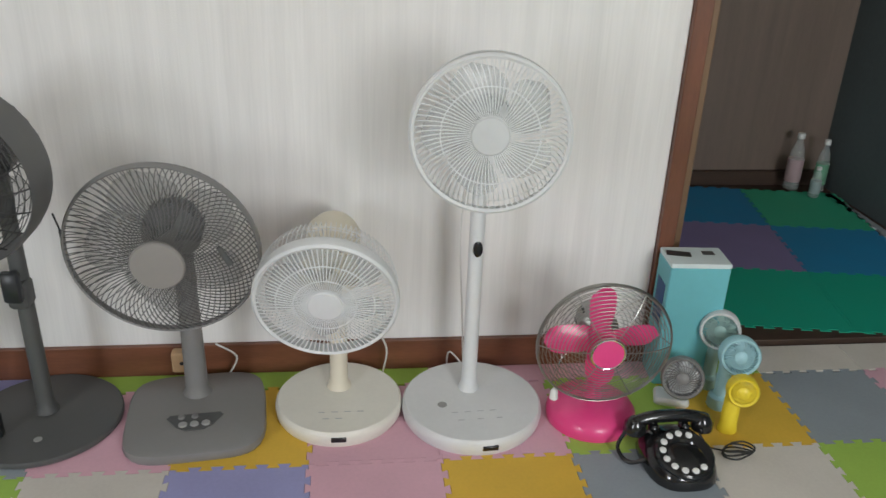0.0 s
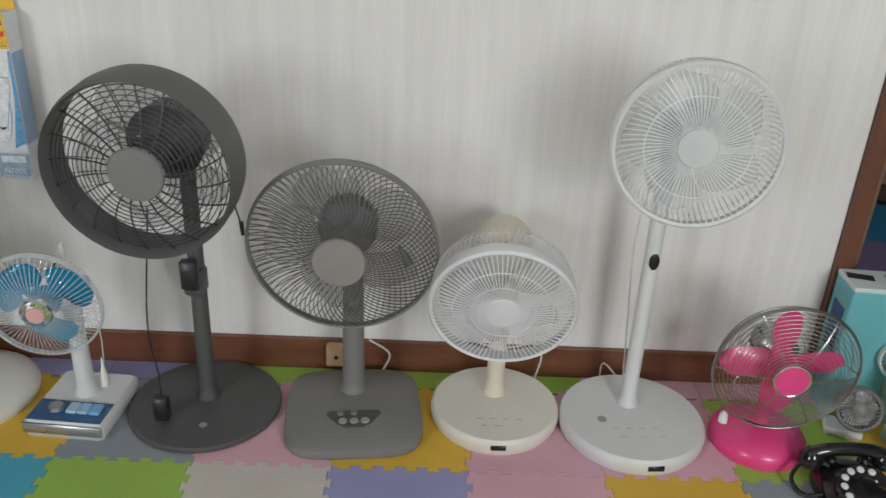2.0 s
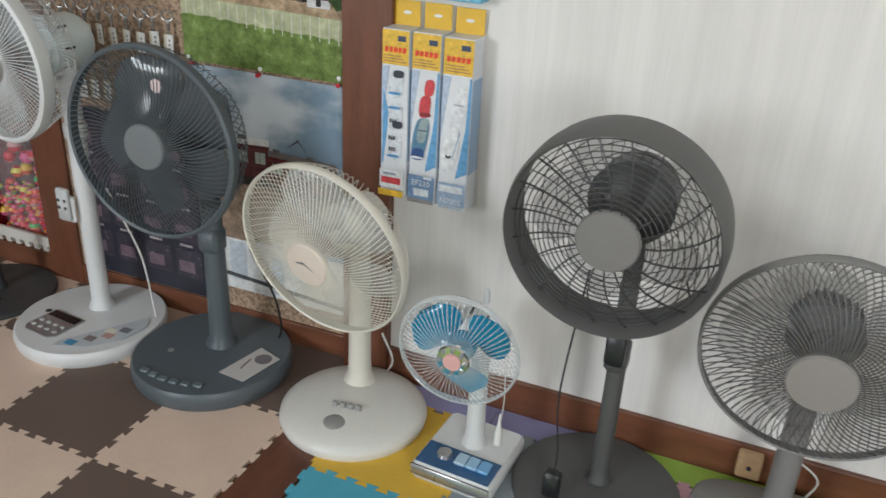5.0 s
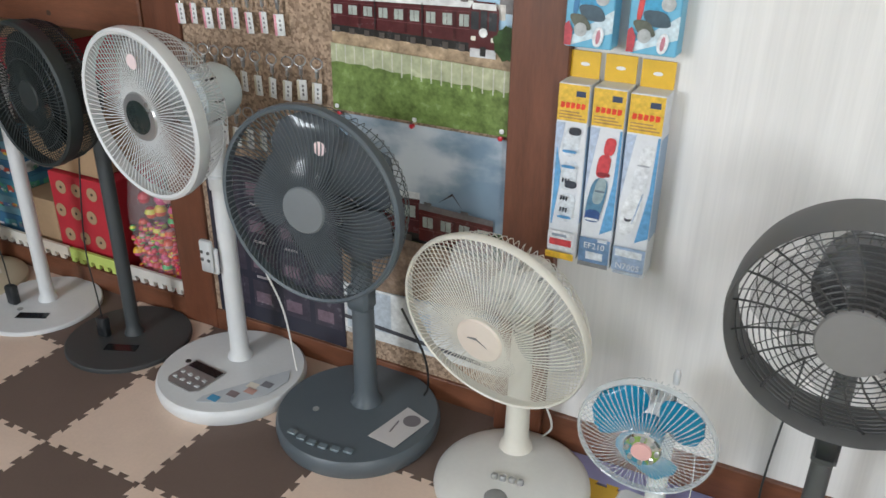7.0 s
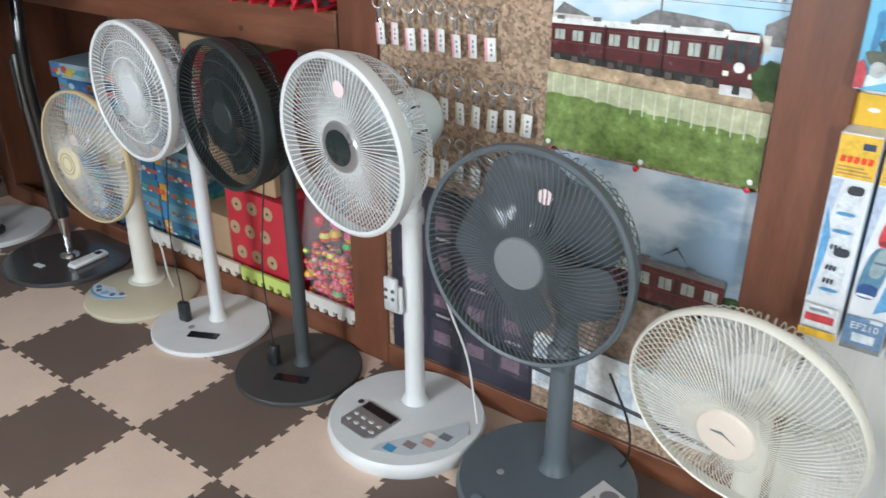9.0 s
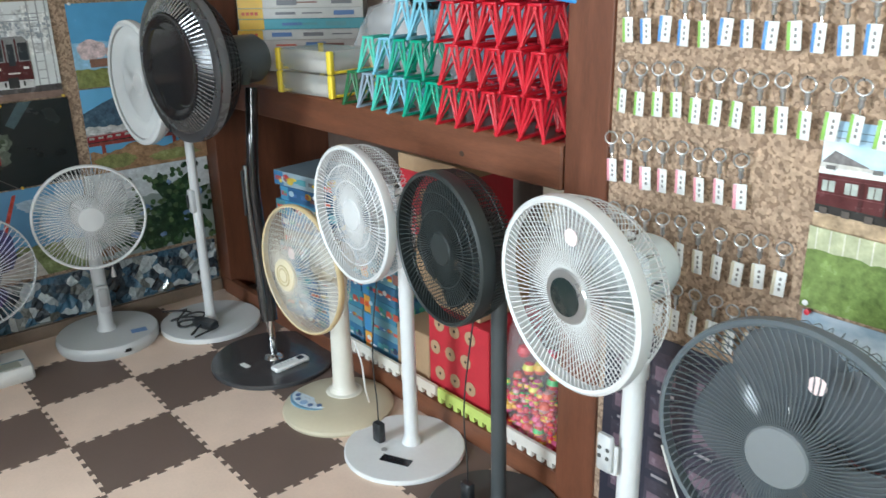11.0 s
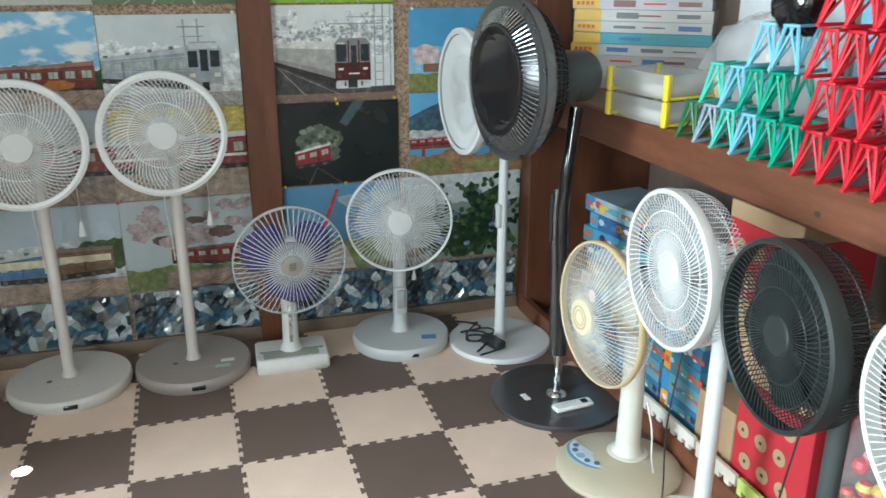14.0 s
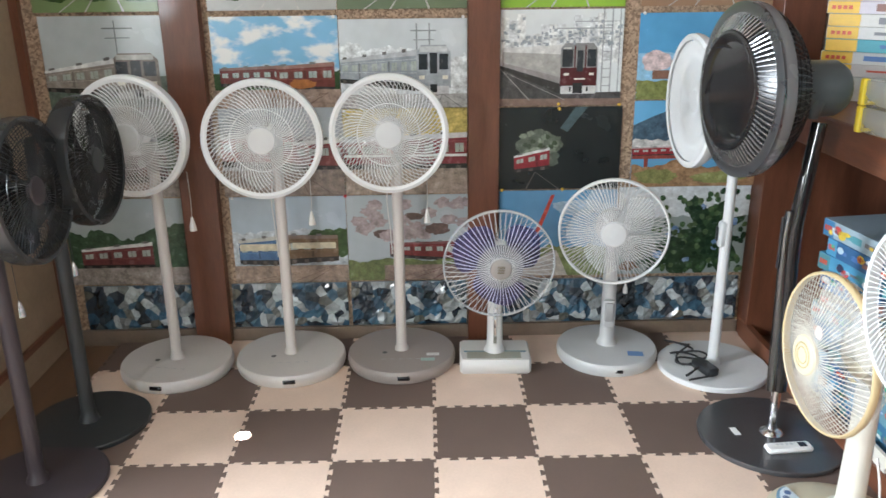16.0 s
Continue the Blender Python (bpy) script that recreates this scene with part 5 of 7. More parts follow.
NAVY, RED_I, SKYB, DK, WH = (0.03, 0.10, 0.32), (0.62, 0.07, 0.08), (0.14, 0.36, 0.62), (0.04, 0.045, 0.06), (0.76, 0.78, 0.80)
LEFT_BLUE = ("sky_side", [(-0.49, 0.42), (-0.2, 0.79), (-0.49, 0.79)], (0.46, 0.54, 0.68))
RIGHT_BLUE = ("sky_side", [(0.49, 0.24), (0.1, 0.2), (0.36, 0.5), (0.42, 0.79), (0.49, 0.79)], SKYB)
toy_pack(-1.335, 0.060, 0.512, 0.866, (), [LEFT_BLUE, ("rail_side", [(-0.45, 0.2), (-0.4, 0.2), (-0.2, 0.5), (-0.42, 0.66)], SKYB)] + [("car_pale", slanted(0.05, v, 0.27, 0.085, 0.6), (0.66, 0.70, 0.74)) for v in (0.69, 0.5, 0.31)] +
         [("car_dark", slanted(0.05 + 0.1, v + 0.04, 0.2, 0.022, 0.6), DK) for v in (0.71, 0.41)] + [("car_dark", slanted(-0.12 + 0.1 * (i % 3), v, 0.03, 0.014, 0.6, 10), DK) for v in (0.47, 0.3, 0.37) for i in range(3)] + [("car_line", slanted(0.05, v, 0.24, 0.008, 0.6, 10), (0.1, 0.3, 0.55)) for v in (0.64, 0.555, 0.26)] +
         [("pale_foot", box_uv(-0.45, 0.06, 0.45, 0.17), WH), ("red_text", box_uv(-0.38, 0.085, 0.38, 0.125), RED_I), ("red_text", box_uv(-0.3, 0.14, 0.2, 0.155), (0.3, 0.35, 0.42)), ("yellow_foot", box_uv(-0.49, 0.005, 0.49, 0.045), (0.80, 0.5, 0.05))])
toy_pack(-1.267, 0.062, 0.507, 0.866, (("EF210", 0.115, 0.0175),), [LEFT_BLUE, RIGHT_BLUE, ("wagon_red", slanted(0.16, 0.70, 0.17, 0.048, 0.7), RED_I), ("wagon_red", slanted(0.02, 0.59, 0.2, 0.065, 0.7), (0.55, 0.06, 0.07)), ("wagon_shade", slanted(0.05, 0.545, 0.2, 0.012, 0.7), (0.25, 0.03, 0.04)), ("loco_side", slanted(-0.10, 0.40, 0.27, 0.125, 0.9), (0.10, 0.22, 0.33)),
         ("loco_roof", slanted(-0.02, 0.45, 0.17, 0.075, 0.9), (0.30, 0.38, 0.40)), ("loco_roof_line", slanted(0.0, 0.45, 0.17, 0.006, 0.9, 10), (0.12, 0.16, 0.2)), ("loco_front", slanted(-0.17, 0.305, 0.24, 0.036, 0.5), (0.04, 0.09, 0.25)), ("loco_stripe", slanted(-0.18, 0.285, 0.22, 0.007, 0.5, 10), WH),
         ("blue_foot", box_uv(-0.49, 0.03, 0.49, 0.175), (0.16, 0.26, 0.42)), ("dark_foot", box_uv(-0.49, 0.005, 0.49, 0.03), (0.25, 0.25, 0.25)), ("white_text", box_uv(-0.25, 0.05, 0.3, 0.095), (0.66, 0.7, 0.74)), ("white_text", box_uv(0.1, 0.16, 0.4, 0.18), (0.66, 0.7, 0.74))])
toy_pack(-1.198, 0.064, 0.504, 0.864, (("N700S", 0.045, 0.0175),), [LEFT_BLUE, RIGHT_BLUE, ("train_white", slanted(0.17, 0.69, 0.2, 0.055, 0.7), WH), ("train_white", slanted(0.06, 0.565, 0.22, 0.075, 0.7), (0.7, 0.72, 0.75)), ("train_joint", slanted(0.1, 0.635, 0.18, 0.005, 0.6, 10), (0.4, 0.42, 0.46)), ("train_white", slanted(-0.12, 0.37, 0.26, 0.135, 0.9, 22, 2.4), WH), ("train_line", slanted(0.08, 0.40, 0.012, 0.09, 1.3, 10), (0.1, 0.25, 0.5)),
         ("nose_black", slanted(-0.16, 0.335, 0.11, 0.016, 0.2, 14, 2.2), DK), ("nose_white", slanted(-0.15, 0.346, 0.11, 0.012, 0.2, 14, 2.2), WH), ("blue_foot", box_uv(-0.49, 0.03, 0.49, 0.17), (0.34, 0.44, 0.60)), ("pale_text", box_uv(-0.42, 0.115, 0.4, 0.155), (0.7, 0.74, 0.78)), ("pale_text", box_uv(-0.42, 0.012, 0.4, 0.028), (0.5, 0.55, 0.62))])
for n, x in enumerate((-1.323, -1.208)):
    t = thing("blister_pack", pose(x, 1.608, 0.930), "blue and white picture box with a toy engine", "toy pack", "hanging blister packs")
    part("card", Geo().box((0.088, 0.045, 0.20), (0, 0, 0.10), 0.002), ink("blister_blue", (0.16, 0.46, 0.66)), t, smooth=False)
    SHAPES = [("pale_streak", [(-0.04, 0.0), (0.044, 0.03), (0.044, 0.07), (-0.03, 0.02)], (0.6, 0.72, 0.78)), ("pale_streak", [(0.0, 0.09), (0.044, 0.12), (0.044, 0.19)], (0.55, 0.70, 0.78)), ("engine_body", slanted(-0.002, 0.095, 0.026, 0.024, -0.3), (0.05, 0.30, 0.52) if n == 0 else (0.06, 0.34, 0.56)), ("engine_edge", slanted(-0.024, 0.085, 0.005, 0.03, 0.1), (0.05, 0.2, 0.4) if n == 0 else (0.6, 0.06, 0.06)),
              ("engine_dark", slanted(0.005, 0.062, 0.022, 0.014, -0.5), (0.05, 0.09, 0.12)), ("round_front", slanted(0.022, 0.088, 0.0125, 0.0125, 0, 18, 2), (0.45, 0.47, 0.47)), ("engine_body", slanted(0.008, 0.15, 0.03, 0.02, -0.2), (0.10, 0.22, 0.08) if n else (0.05, 0.26, 0.46)), ("engine_dark", slanted(-0.015, 0.045, 0.016, 0.014, -0.6), (0.10, 0.11, 0.08)),
              ("round_front", slanted(-0.014, 0.032, 0.012, 0.012, 0, 18, 2), (0.42, 0.44, 0.44)), ("red_corner", [(-0.043, 0.003), (-0.030, 0.003), (-0.028, 0.03), (-0.036, 0.046), (-0.043, 0.04)], (0.5, 0.06, 0.08)), ("white_oval", slanted(0.02, 0.022, 0.010, 0.018, 0.1, 18, 2), WH), ("white_oval_print", slanted(0.02, 0.022, 0.004, 0.013, 0.1, 10, 2), (0.5, 0.2, 0.25))]
    for q, (nm, poly, col) in enumerate(SHAPES):
        part(nm, Geo().prism(poly, 0, 0.0004, pose(0, -0.0228 - 0.0004 * q, 0, 90, 0, 0)), ink(nm, col, vary=0.3, scale=70), t, smooth=False)

# ---- posters ----
def blob(u, v, ru, rv, seed, n=34, jag=0.3):
    """A ragged round patch."""
    out = []
    for i in range(n):
        a = 2 * math.pi * i / n
        k = 1 - jag * (0.5 + 0.7 * noise.noise((2.2 * math.cos(a) + seed * 3.7, 2.2 * math.sin(a), seed)) + 0.35 * noise.noise((7 * math.cos(a), 7 * math.sin(a), seed + 0.5)))
        out.append((u + ru * k * math.cos(a), v + rv * k * math.sin(a)))
    return out


def train_side(a, b, body, windows, roof=(0.75, 0.76, 0.75), cars=1):
    """A train seen along its side. a and b: u, bottom, top at its two ends."""
    def at(k, q):
        lo, hi = a[1] + (b[1] - a[1]) * k, a[2] + (b[2] - a[2]) * k
        return (a[0] + (b[0] - a[0]) * k, lo + (hi - lo) * q)
    quad = lambda k0, q0, k1, q1: [at(k0, q0), at(k1, q0), at(k1, q1), at(k0, q1)]
    n = windows
    return [("underframe", (0.03, 0.028, 0.026), [quad(0, -0.02, 1, 0.2)]), ("train_body", body, [quad(0, 0.16, 1, 0.86)]), ("train_roof", roof, [quad(0, 0.86, 1, 1.0)]),
            ("train_window", (0.42, 0.46, 0.42), [quad((i + 0.22) / n, 0.48, (i + 0.78) / n, 0.72) for i in range(n)]),
            ("train_door", tuple(c * 0.62 for c in body), [quad((i + 0.86) / n, 0.2, (i + 1.04) / n, 0.78) for i in range(1, n - 1, 3)]), ("belt_line", tuple(min(1, c * 1.7 + 0.03) for c in body), [quad(0, 0.425, 1, 0.438), quad(0, 0.77, 1, 0.78)]),
            ("roof_gear", (0.16, 0.155, 0.15), [quad((i + 0.3) / n, 0.97, (i + 0.72) / n, 1.06) for i in range(0, n, 2)]), ("bogie", (0.10, 0.085, 0.075), [quad((i + 0.25) / n, -0.03, (i + 0.6) / n, 0.12) for i in range(0, n)]),
            ("window_bar", tuple(c * 0.8 for c in body), [quad((i + 0.485) / n, 0.48, (i + 0.515) / n, 0.72) for i in range(n)]),
            ("car_gap", (0.03, 0.025, 0.025), [quad(i / cars - 0.004, 0.1, i / cars + 0.004, 0.9) for i in range(1, cars)] or [quad(0, 0.1, 0.003, 0.9)])]


def train_front(u, v, w, h, body, top=(0.78, 0.78, 0.76)):
    r = lambda x0, y0, x1, y1: [(u + w * x0, v + h * y0), (u + w * x1, v + h * y0), (u + w * x1, v + h * y1), (u + w * x0, v + h * y1)]
    return [("cab_front", body, [[(u, v + h * 0.12), (u + w, v + h * 0.12), (u + w, v + h * 0.85), (u + w * 0.85, v + h), (u + w * 0.15, v + h), (u, v + h * 0.85)]]),
            ("cab_top", top, [r(0.1, 0.86, 0.9, 0.97)]), ("cab_window", (0.03, 0.035, 0.04), [r(0.07, 0.5, 0.33, 0.82), r(0.39, 0.42, 0.61, 0.84), r(0.67, 0.5, 0.93, 0.82)]),
            ("cab_lamp", (0.85, 0.82, 0.7), [r(0.08, 0.3, 0.24, 0.38), r(0.76, 0.3, 0.92, 0.38)]), ("cab_skirt", (0.6, 0.6, 0.6), [r(0.06, 0.0, 0.94, 0.16)]), ("coupler", (0.03, 0.03, 0.03), [r(0.4, 0.03, 0.6, 0.2)])]


def rails(y0, u_far, v_far, pairs, colour=(0.16, 0.12, 0.10)):
    return ("rail", colour, [[(u_far, v_far), (u_far + 0.006, v_far), (x + 0.014, y0), (x, y0)] for x in pairs])


def hills(seed, v, amp, v0=0.0, n=44, u0=0.0, u1=1.0):
    """A ragged skyline down to v0."""
    f = lambda x: v + amp * (0.5 + 0.7 * noise.noise((x * 4, seed * 1.7, 0)) + 0.3 * noise.noise((x * 17, seed, 3)))
    return [(u0, v0), (u1, v0)] + [(u1 - (u1 - u0) * i / n, f(1 - i / n)) for i in range(n + 1)]


ROUGH_INK = {"leaf_light", "hydrangea", "tree", "blossom", "leaf_mass", "grass", "field", "bush", "hill", "forest", "track_bed", "building", "town", "meadow", "earth", "haze", "roof", "branch"}


def poster(label, origin, wall, w, h, ground, shapes, cloud=0.12, lean=0.0, sheet=None):
    """A flat printed picture pinned to a wall; wall N looks to -y, W to +x. Shapes lie in the picture's 0..1 space, back to front."""
    u, nrm = ((1, 0, 0), (0, -1, 0)) if wall == "N" else ((0, 1, 0), (1, 0, 0))
    m = Matrix(((u[0], 0, nrm[0], origin[0]), (u[1], 0, nrm[1], origin[1]), (0, 1, 0, origin[2]), (0, 0, 0, 1))) @ pose(0, 0, 0, 0, 0, lean)
    t = thing("poster", m, label, "poster", "railway posters")
    part("sheet", Geo().box((w, h, 0.001), (w / 2, h / 2, 0.0006), 0.0002), sheet or shader("glossy_sheet", ground, 0.24, vary=cloud, scale=6, fine=25, bump=0.05, bump_scale=14), t, smooth=False)
    for i, (nm, col, polys) in enumerate(shapes):
        ink_m = shader("printed_" + nm, col, 0.24, vary=0.7 if nm in ROUGH_INK else 0.35, scale=38, fine=130, bump=0.04, bump_scale=14)
        for k, p in enumerate(polys):
            g = Geo().strip([(min(max(x, 0), 1) * w, min(max(y, 0), 1) * h) for x, y in p], Matrix.Translation((0, 0, 0.0014 + 0.0004 * i + 0.00006 * k)))
            part(nm, g, ink_m, t, smooth=False)
    return t


MAROON = (0.085, 0.018, 0.02)
SKY_P, SKY_B, GRASS, TREE, STONE, SAND = (0.50, 0.68, 0.80), (0.10, 0.33, 0.62), (0.17, 0.24, 0.07), (0.035, 0.075, 0.02), (0.32, 0.28, 0.25), (0.42, 0.31, 0.2)
WHITE_I = (0.80, 0.81, 0.80)
# cork wall
poster("glossy poster of a maroon train passing a green field", (-1.923, 1.653, 0.718), "N", 0.432, 0.331, SKY_P, [
       ("roof", (0.2, 0.19, 0.19), [[(0, 0.78), (0.05, 0.85), (0.18, 0.79), (0.2, 0.76), (0, 0.76)], [(0.34, 0.76), (0.48, 0.86), (0.62, 0.85), (0.78, 0.83), (0.84, 0.76)], [(0.92, 0.74), (0.92, 0.84), (1, 0.9), (1, 0.74)]]),
       ("house_wall", (0.6, 0.58, 0.54), [box_uv(0, 0.7, 0.2, 0.785), box_uv(0.6, 0.7, 0.95, 0.79)]), ("pole", (0.15, 0.15, 0.15), [box_uv(0.495, 0.8, 0.503, 1.0), box_uv(0, 0.915, 1, 0.918), box_uv(0, 0.95, 1, 0.953)]),
       ("earth", SAND, [[(0, 0.36), (1, 0.30), (1, 0.56), (0, 0.52)]])] + train_side((0.0, 0.53, 0.76), (0.79, 0.50, 0.80), MAROON, 9, cars=3) + train_front(0.775, 0.47, 0.15, 0.33, MAROON) +
       [("round_sign", WHITE_I, [blob(0.85, 0.62, 0.022, 0.028, 1, 14, 0)]), ("tree", TREE, [blob(0.97, 0.57, 0.08, 0.12, 9)]), ("fence", (0.45, 0.47, 0.30), [[(0, 0.32), (1, 0.25), (1, 0.41), (0, 0.45)]]),
        ("fence_post", (0.6, 0.6, 0.5), [box_uv(0.03 + 0.055 * i, 0.30 - 0.003 * i, 0.036 + 0.055 * i, 0.445 - 0.002 * i) for i in range(18)]), ("grass", GRASS, [[(0, 0), (1, 0), (1, 0.27)] + [(1 - i / 28, 0.27 + 0.05 * i / 28 + 0.018 * random.Random(i).random()) for i in range(29)]])], sheet=cloudy_sheet((0.42, 0.63, 0.80), (0.74, 0.80, 0.84), 6.0, 0.4, 0.65, 4.4))
poster("glossy poster of an old maroon train under a cloudy sky", (-1.920, 1.653, 0.126), "N", 0.432, 0.582, (0.30, 0.40, 0.50), [("hill", TREE, [hills(7, 0.60, 0.05, 0.3)])] + train_side((0.02, 0.51, 0.71), (0.5, 0.52, 0.73), MAROON, 4) + train_side((0.5, 0.50, 0.69), (0.93, 0.51, 0.68), (0.11, 0.022, 0.02), 4, roof=(0.2, 0.18, 0.18)) +
       [("pantograph", (0.06, 0.05, 0.05), [[(0.2, 0.75), (0.28, 0.81), (0.205, 0.76)], [(0.62, 0.71), (0.7, 0.76), (0.76, 0.70), (0.7, 0.75)]]), ("track_bed", (0.25, 0.18, 0.13), [[(0, 0.24), (1, 0.28), (1, 0.52), (0, 0.52)]]), ("pale_wall", (0.7, 0.71, 0.7), [box_uv(0.0, 0.0, 1, 0.25)]), ("pale_building", (0.5, 0.55, 0.6), [box_uv(0.02, 0.03, 0.1, 0.2), box_uv(0.2, 0.05, 0.32, 0.24), box_uv(0.5, 0.02, 0.58, 0.2)]), ("dark_wire", (0.08, 0.08, 0.09), [[(0.0, 0.07), (1, 0.02), (1, 0.04), (0, 0.09)]])], sheet=cloudy_sheet((0.25, 0.35, 0.45), (0.66, 0.71, 0.75), 5.0, 0.40, 0.62, 1.3))
poster("dark glossy poster with rows of train pictures", (-2.352, 1.653, 0.065), "N", 0.425, 0.483, (0.035, 0.035, 0.05), [("photo", (0.055, 0.048, 0.065), [box_uv(0.06 + 0.24 * i, 0.1 + 0.22 * j, 0.26 + 0.24 * i, 0.27 + 0.22 * j) for i in range(4) for j in range(4)]),
       ("photo_train", (0.17, 0.12, 0.15), [box_uv(0.08 + 0.24 * i, 0.13 + 0.22 * j, 0.2 + 0.24 * i, 0.20 + 0.22 * j) for i in range(4) for j in range(4)]), ("photo_light", (0.35, 0.32, 0.33), [box_uv(0.1 + 0.24 * i, 0.29 + 0.22 * j, 0.2 + 0.24 * i, 0.305 + 0.22 * j) for i in range(4) for j in range(3)])])
poster("small pale poster of a town beside the tags", (-1.711, 1.653, 1.052), "N", 0.226, 0.254, SKY_P, [("roof", (0.25, 0.23, 0.22), [hills(3, 0.2, 0.3)]), ("tree", TREE, [blob(0.8, 0.3, 0.2, 0.2, 2)])])

# west wall, row by row
WX = -4.422
def west(label, y0, y1, z0, z1, ground, shapes, **k):
    return poster(label, (WX, y0, z0), "W", y1 - y0, z1 - z0, ground, shapes, **k)


west("poster of red trains under white clouds", -0.275, 0.161, 0.895, 1.203, (0.25, 0.50, 0.72), [("tree", TREE, [hills(5, 0.36, 0.08)])] +
     train_side((0.05, 0.24, 0.44), (0.55, 0.22, 0.47), (0.15, 0.035, 0.03), 6, roof=(0.25, 0.14, 0.12)) + train_side((0.5, 0.2, 0.46), (0.96, 0.17, 0.50), (0.17, 0.04, 0.03), 4, roof=(0.3, 0.16, 0.13)) + [("flower_bed", (0.45, 0.16, 0.04), [blob(0.7, 0.26, 0.13, 0.06, 11)]), ("track_bed", (0.35, 0.25, 0.2), [box_uv(0, 0, 1, 0.2)]), rails(0.0, 0.9, 0.16, (0.1, 0.3, 0.5, 0.7), (0.15, 0.09, 0.07))], sheet=cloudy_sheet((0.22, 0.47, 0.70), WHITE_I, 9.0, 0.46, 0.60, 2.9))
west("pale poster of a silver train at a station", 0.163, 0.604, 0.887, 1.19, (0.62, 0.66, 0.68), [("haze", (0.72, 0.75, 0.76), [hills(9, 0.55, 0.25)]), ("mast", (0.3, 0.32, 0.33), [box_uv(0.60, 0.4, 0.612, 0.95), box_uv(0.70, 0.4, 0.712, 0.95), box_uv(0.56, 0.86, 0.76, 0.875), box_uv(0.58, 0.76, 0.74, 0.77)])] +
     train_side((0.0, 0.30, 0.56), (0.62, 0.20, 0.66), (0.34, 0.37, 0.40), 8, roof=(0.5, 0.52, 0.54)) + train_front(0.6, 0.16, 0.27, 0.55, (0.40, 0.43, 0.46), (0.6, 0.62, 0.63)) + [("track_bed", (0.42, 0.41, 0.40), [box_uv(0, 0, 1, 0.16)]), rails(0.0, 0.8, 0.16, (0.3, 0.5, 0.75, 0.95), (0.2, 0.2, 0.2))])
blocks, block_panes, rnd = [], [], random.Random(77)
for i in range(15):
    x0, x1, top = 0.065 * i + 0.005, 0.065 * i + 0.075, 0.72 + 0.25 * rnd.random()
    blocks.append(box_uv(x0, 0.45, x1, top))
    for k in range(7):
        px0, py0 = x0 + 0.045 * rnd.random(), 0.62 + (top - 0.66) * rnd.random()
        block_panes.append(box_uv(px0, py0, px0 + 0.012 + 0.02 * rnd.random(), py0 + 0.012 + 0.03 * rnd.random()))
maroon_cab = [("cab_front", (0.26, 0.26, 0.26), [[(0.495, 0.20), (0.795, 0.20), (0.795, 0.60), (0.76, 0.655), (0.53, 0.655), (0.495, 0.60)]]),
              ("cab_panel", MAROON, [box_uv(0.495, 0.20, 0.795, 0.40), box_uv(0.605, 0.40, 0.618, 0.63), box_uv(0.692, 0.40, 0.705, 0.63)]),
              ("cab_window", (0.03, 0.035, 0.04), [box_uv(0.508, 0.41, 0.595, 0.59), box_uv(0.63, 0.36, 0.68, 0.58), box_uv(0.712, 0.41, 0.785, 0.59)]),
              ("cab_lamp", (0.80, 0.76, 0.70), [box_uv(0.525, 0.32, 0.565, 0.345), box_uv(0.73, 0.32, 0.77, 0.345), box_uv(0.61, 0.275, 0.70, 0.29), box_uv(0.52, 0.60, 0.58, 0.61)]),
              ("cab_skirt", (0.62, 0.62, 0.61), [box_uv(0.505, 0.125, 0.79, 0.21)]), ("coupler", (0.03, 0.03, 0.03), [box_uv(0.60, 0.13, 0.68, 0.24), box_uv(0.57, 0.15, 0.585, 0.20), box_uv(0.71, 0.15, 0.725, 0.20)])]
west("poster of a maroon train before white apartment blocks", 0.718, 1.145, 0.888, 1.215, (0.72, 0.75, 0.75), [("building", (0.76, 0.77, 0.76), blocks[0::2]), ("building", (0.66, 0.68, 0.69), blocks[1::2]), ("building_window", (0.34, 0.37, 0.40), block_panes)] +
     [("mast", (0.36, 0.38, 0.39), [box_uv(0.83, 0.14, 0.842, 1.0), box_uv(0.90, 0.10, 0.912, 1.0), box_uv(0.965, 0.1, 0.975, 1.0)] + [box_uv(0.83, 0.2 + 0.09 * i, 0.912, 0.21 + 0.09 * i) for i in range(8)] + [box_uv(0.46, 0.80, 0.9, 0.812), box_uv(0.6, 0.87, 0.97, 0.88), box_uv(0.64, 0.66, 0.652, 0.80)]),
      ("train_side", (0.40, 0.39, 0.37), [[(0.02, 0.42), (0.50, 0.22), (0.50, 0.54), (0.02, 0.57)]]), ("train_roof", (0.66, 0.66, 0.64), [[(0.02, 0.57), (0.50, 0.54), (0.53, 0.64), (0.02, 0.61)]]), ("side_shade", (0.30, 0.28, 0.27), [[(0.02, 0.42), (0.50, 0.22), (0.50, 0.30), (0.02, 0.46)]]),
      ("platform_shadow", (0.04, 0.038, 0.035), [[(0, 0.43), (0.50, 0.23), (0.50, 0.10), (0, 0.36)]]), ("track_bed", (0.075, 0.07, 0.07), [[(0, 0.0), (1, 0), (1, 0.14), (0.48, 0.13), (0, 0.40)]]), ("sleeper_edge", (0.22, 0.15, 0.12), [[(0, 0), (1, 0), (1, 0.07), (0, 0.08)]]), rails(0.06, 0.02, 0.37, (0.24, 0.53), (0.32, 0.30, 0.29))] + maroon_cab)
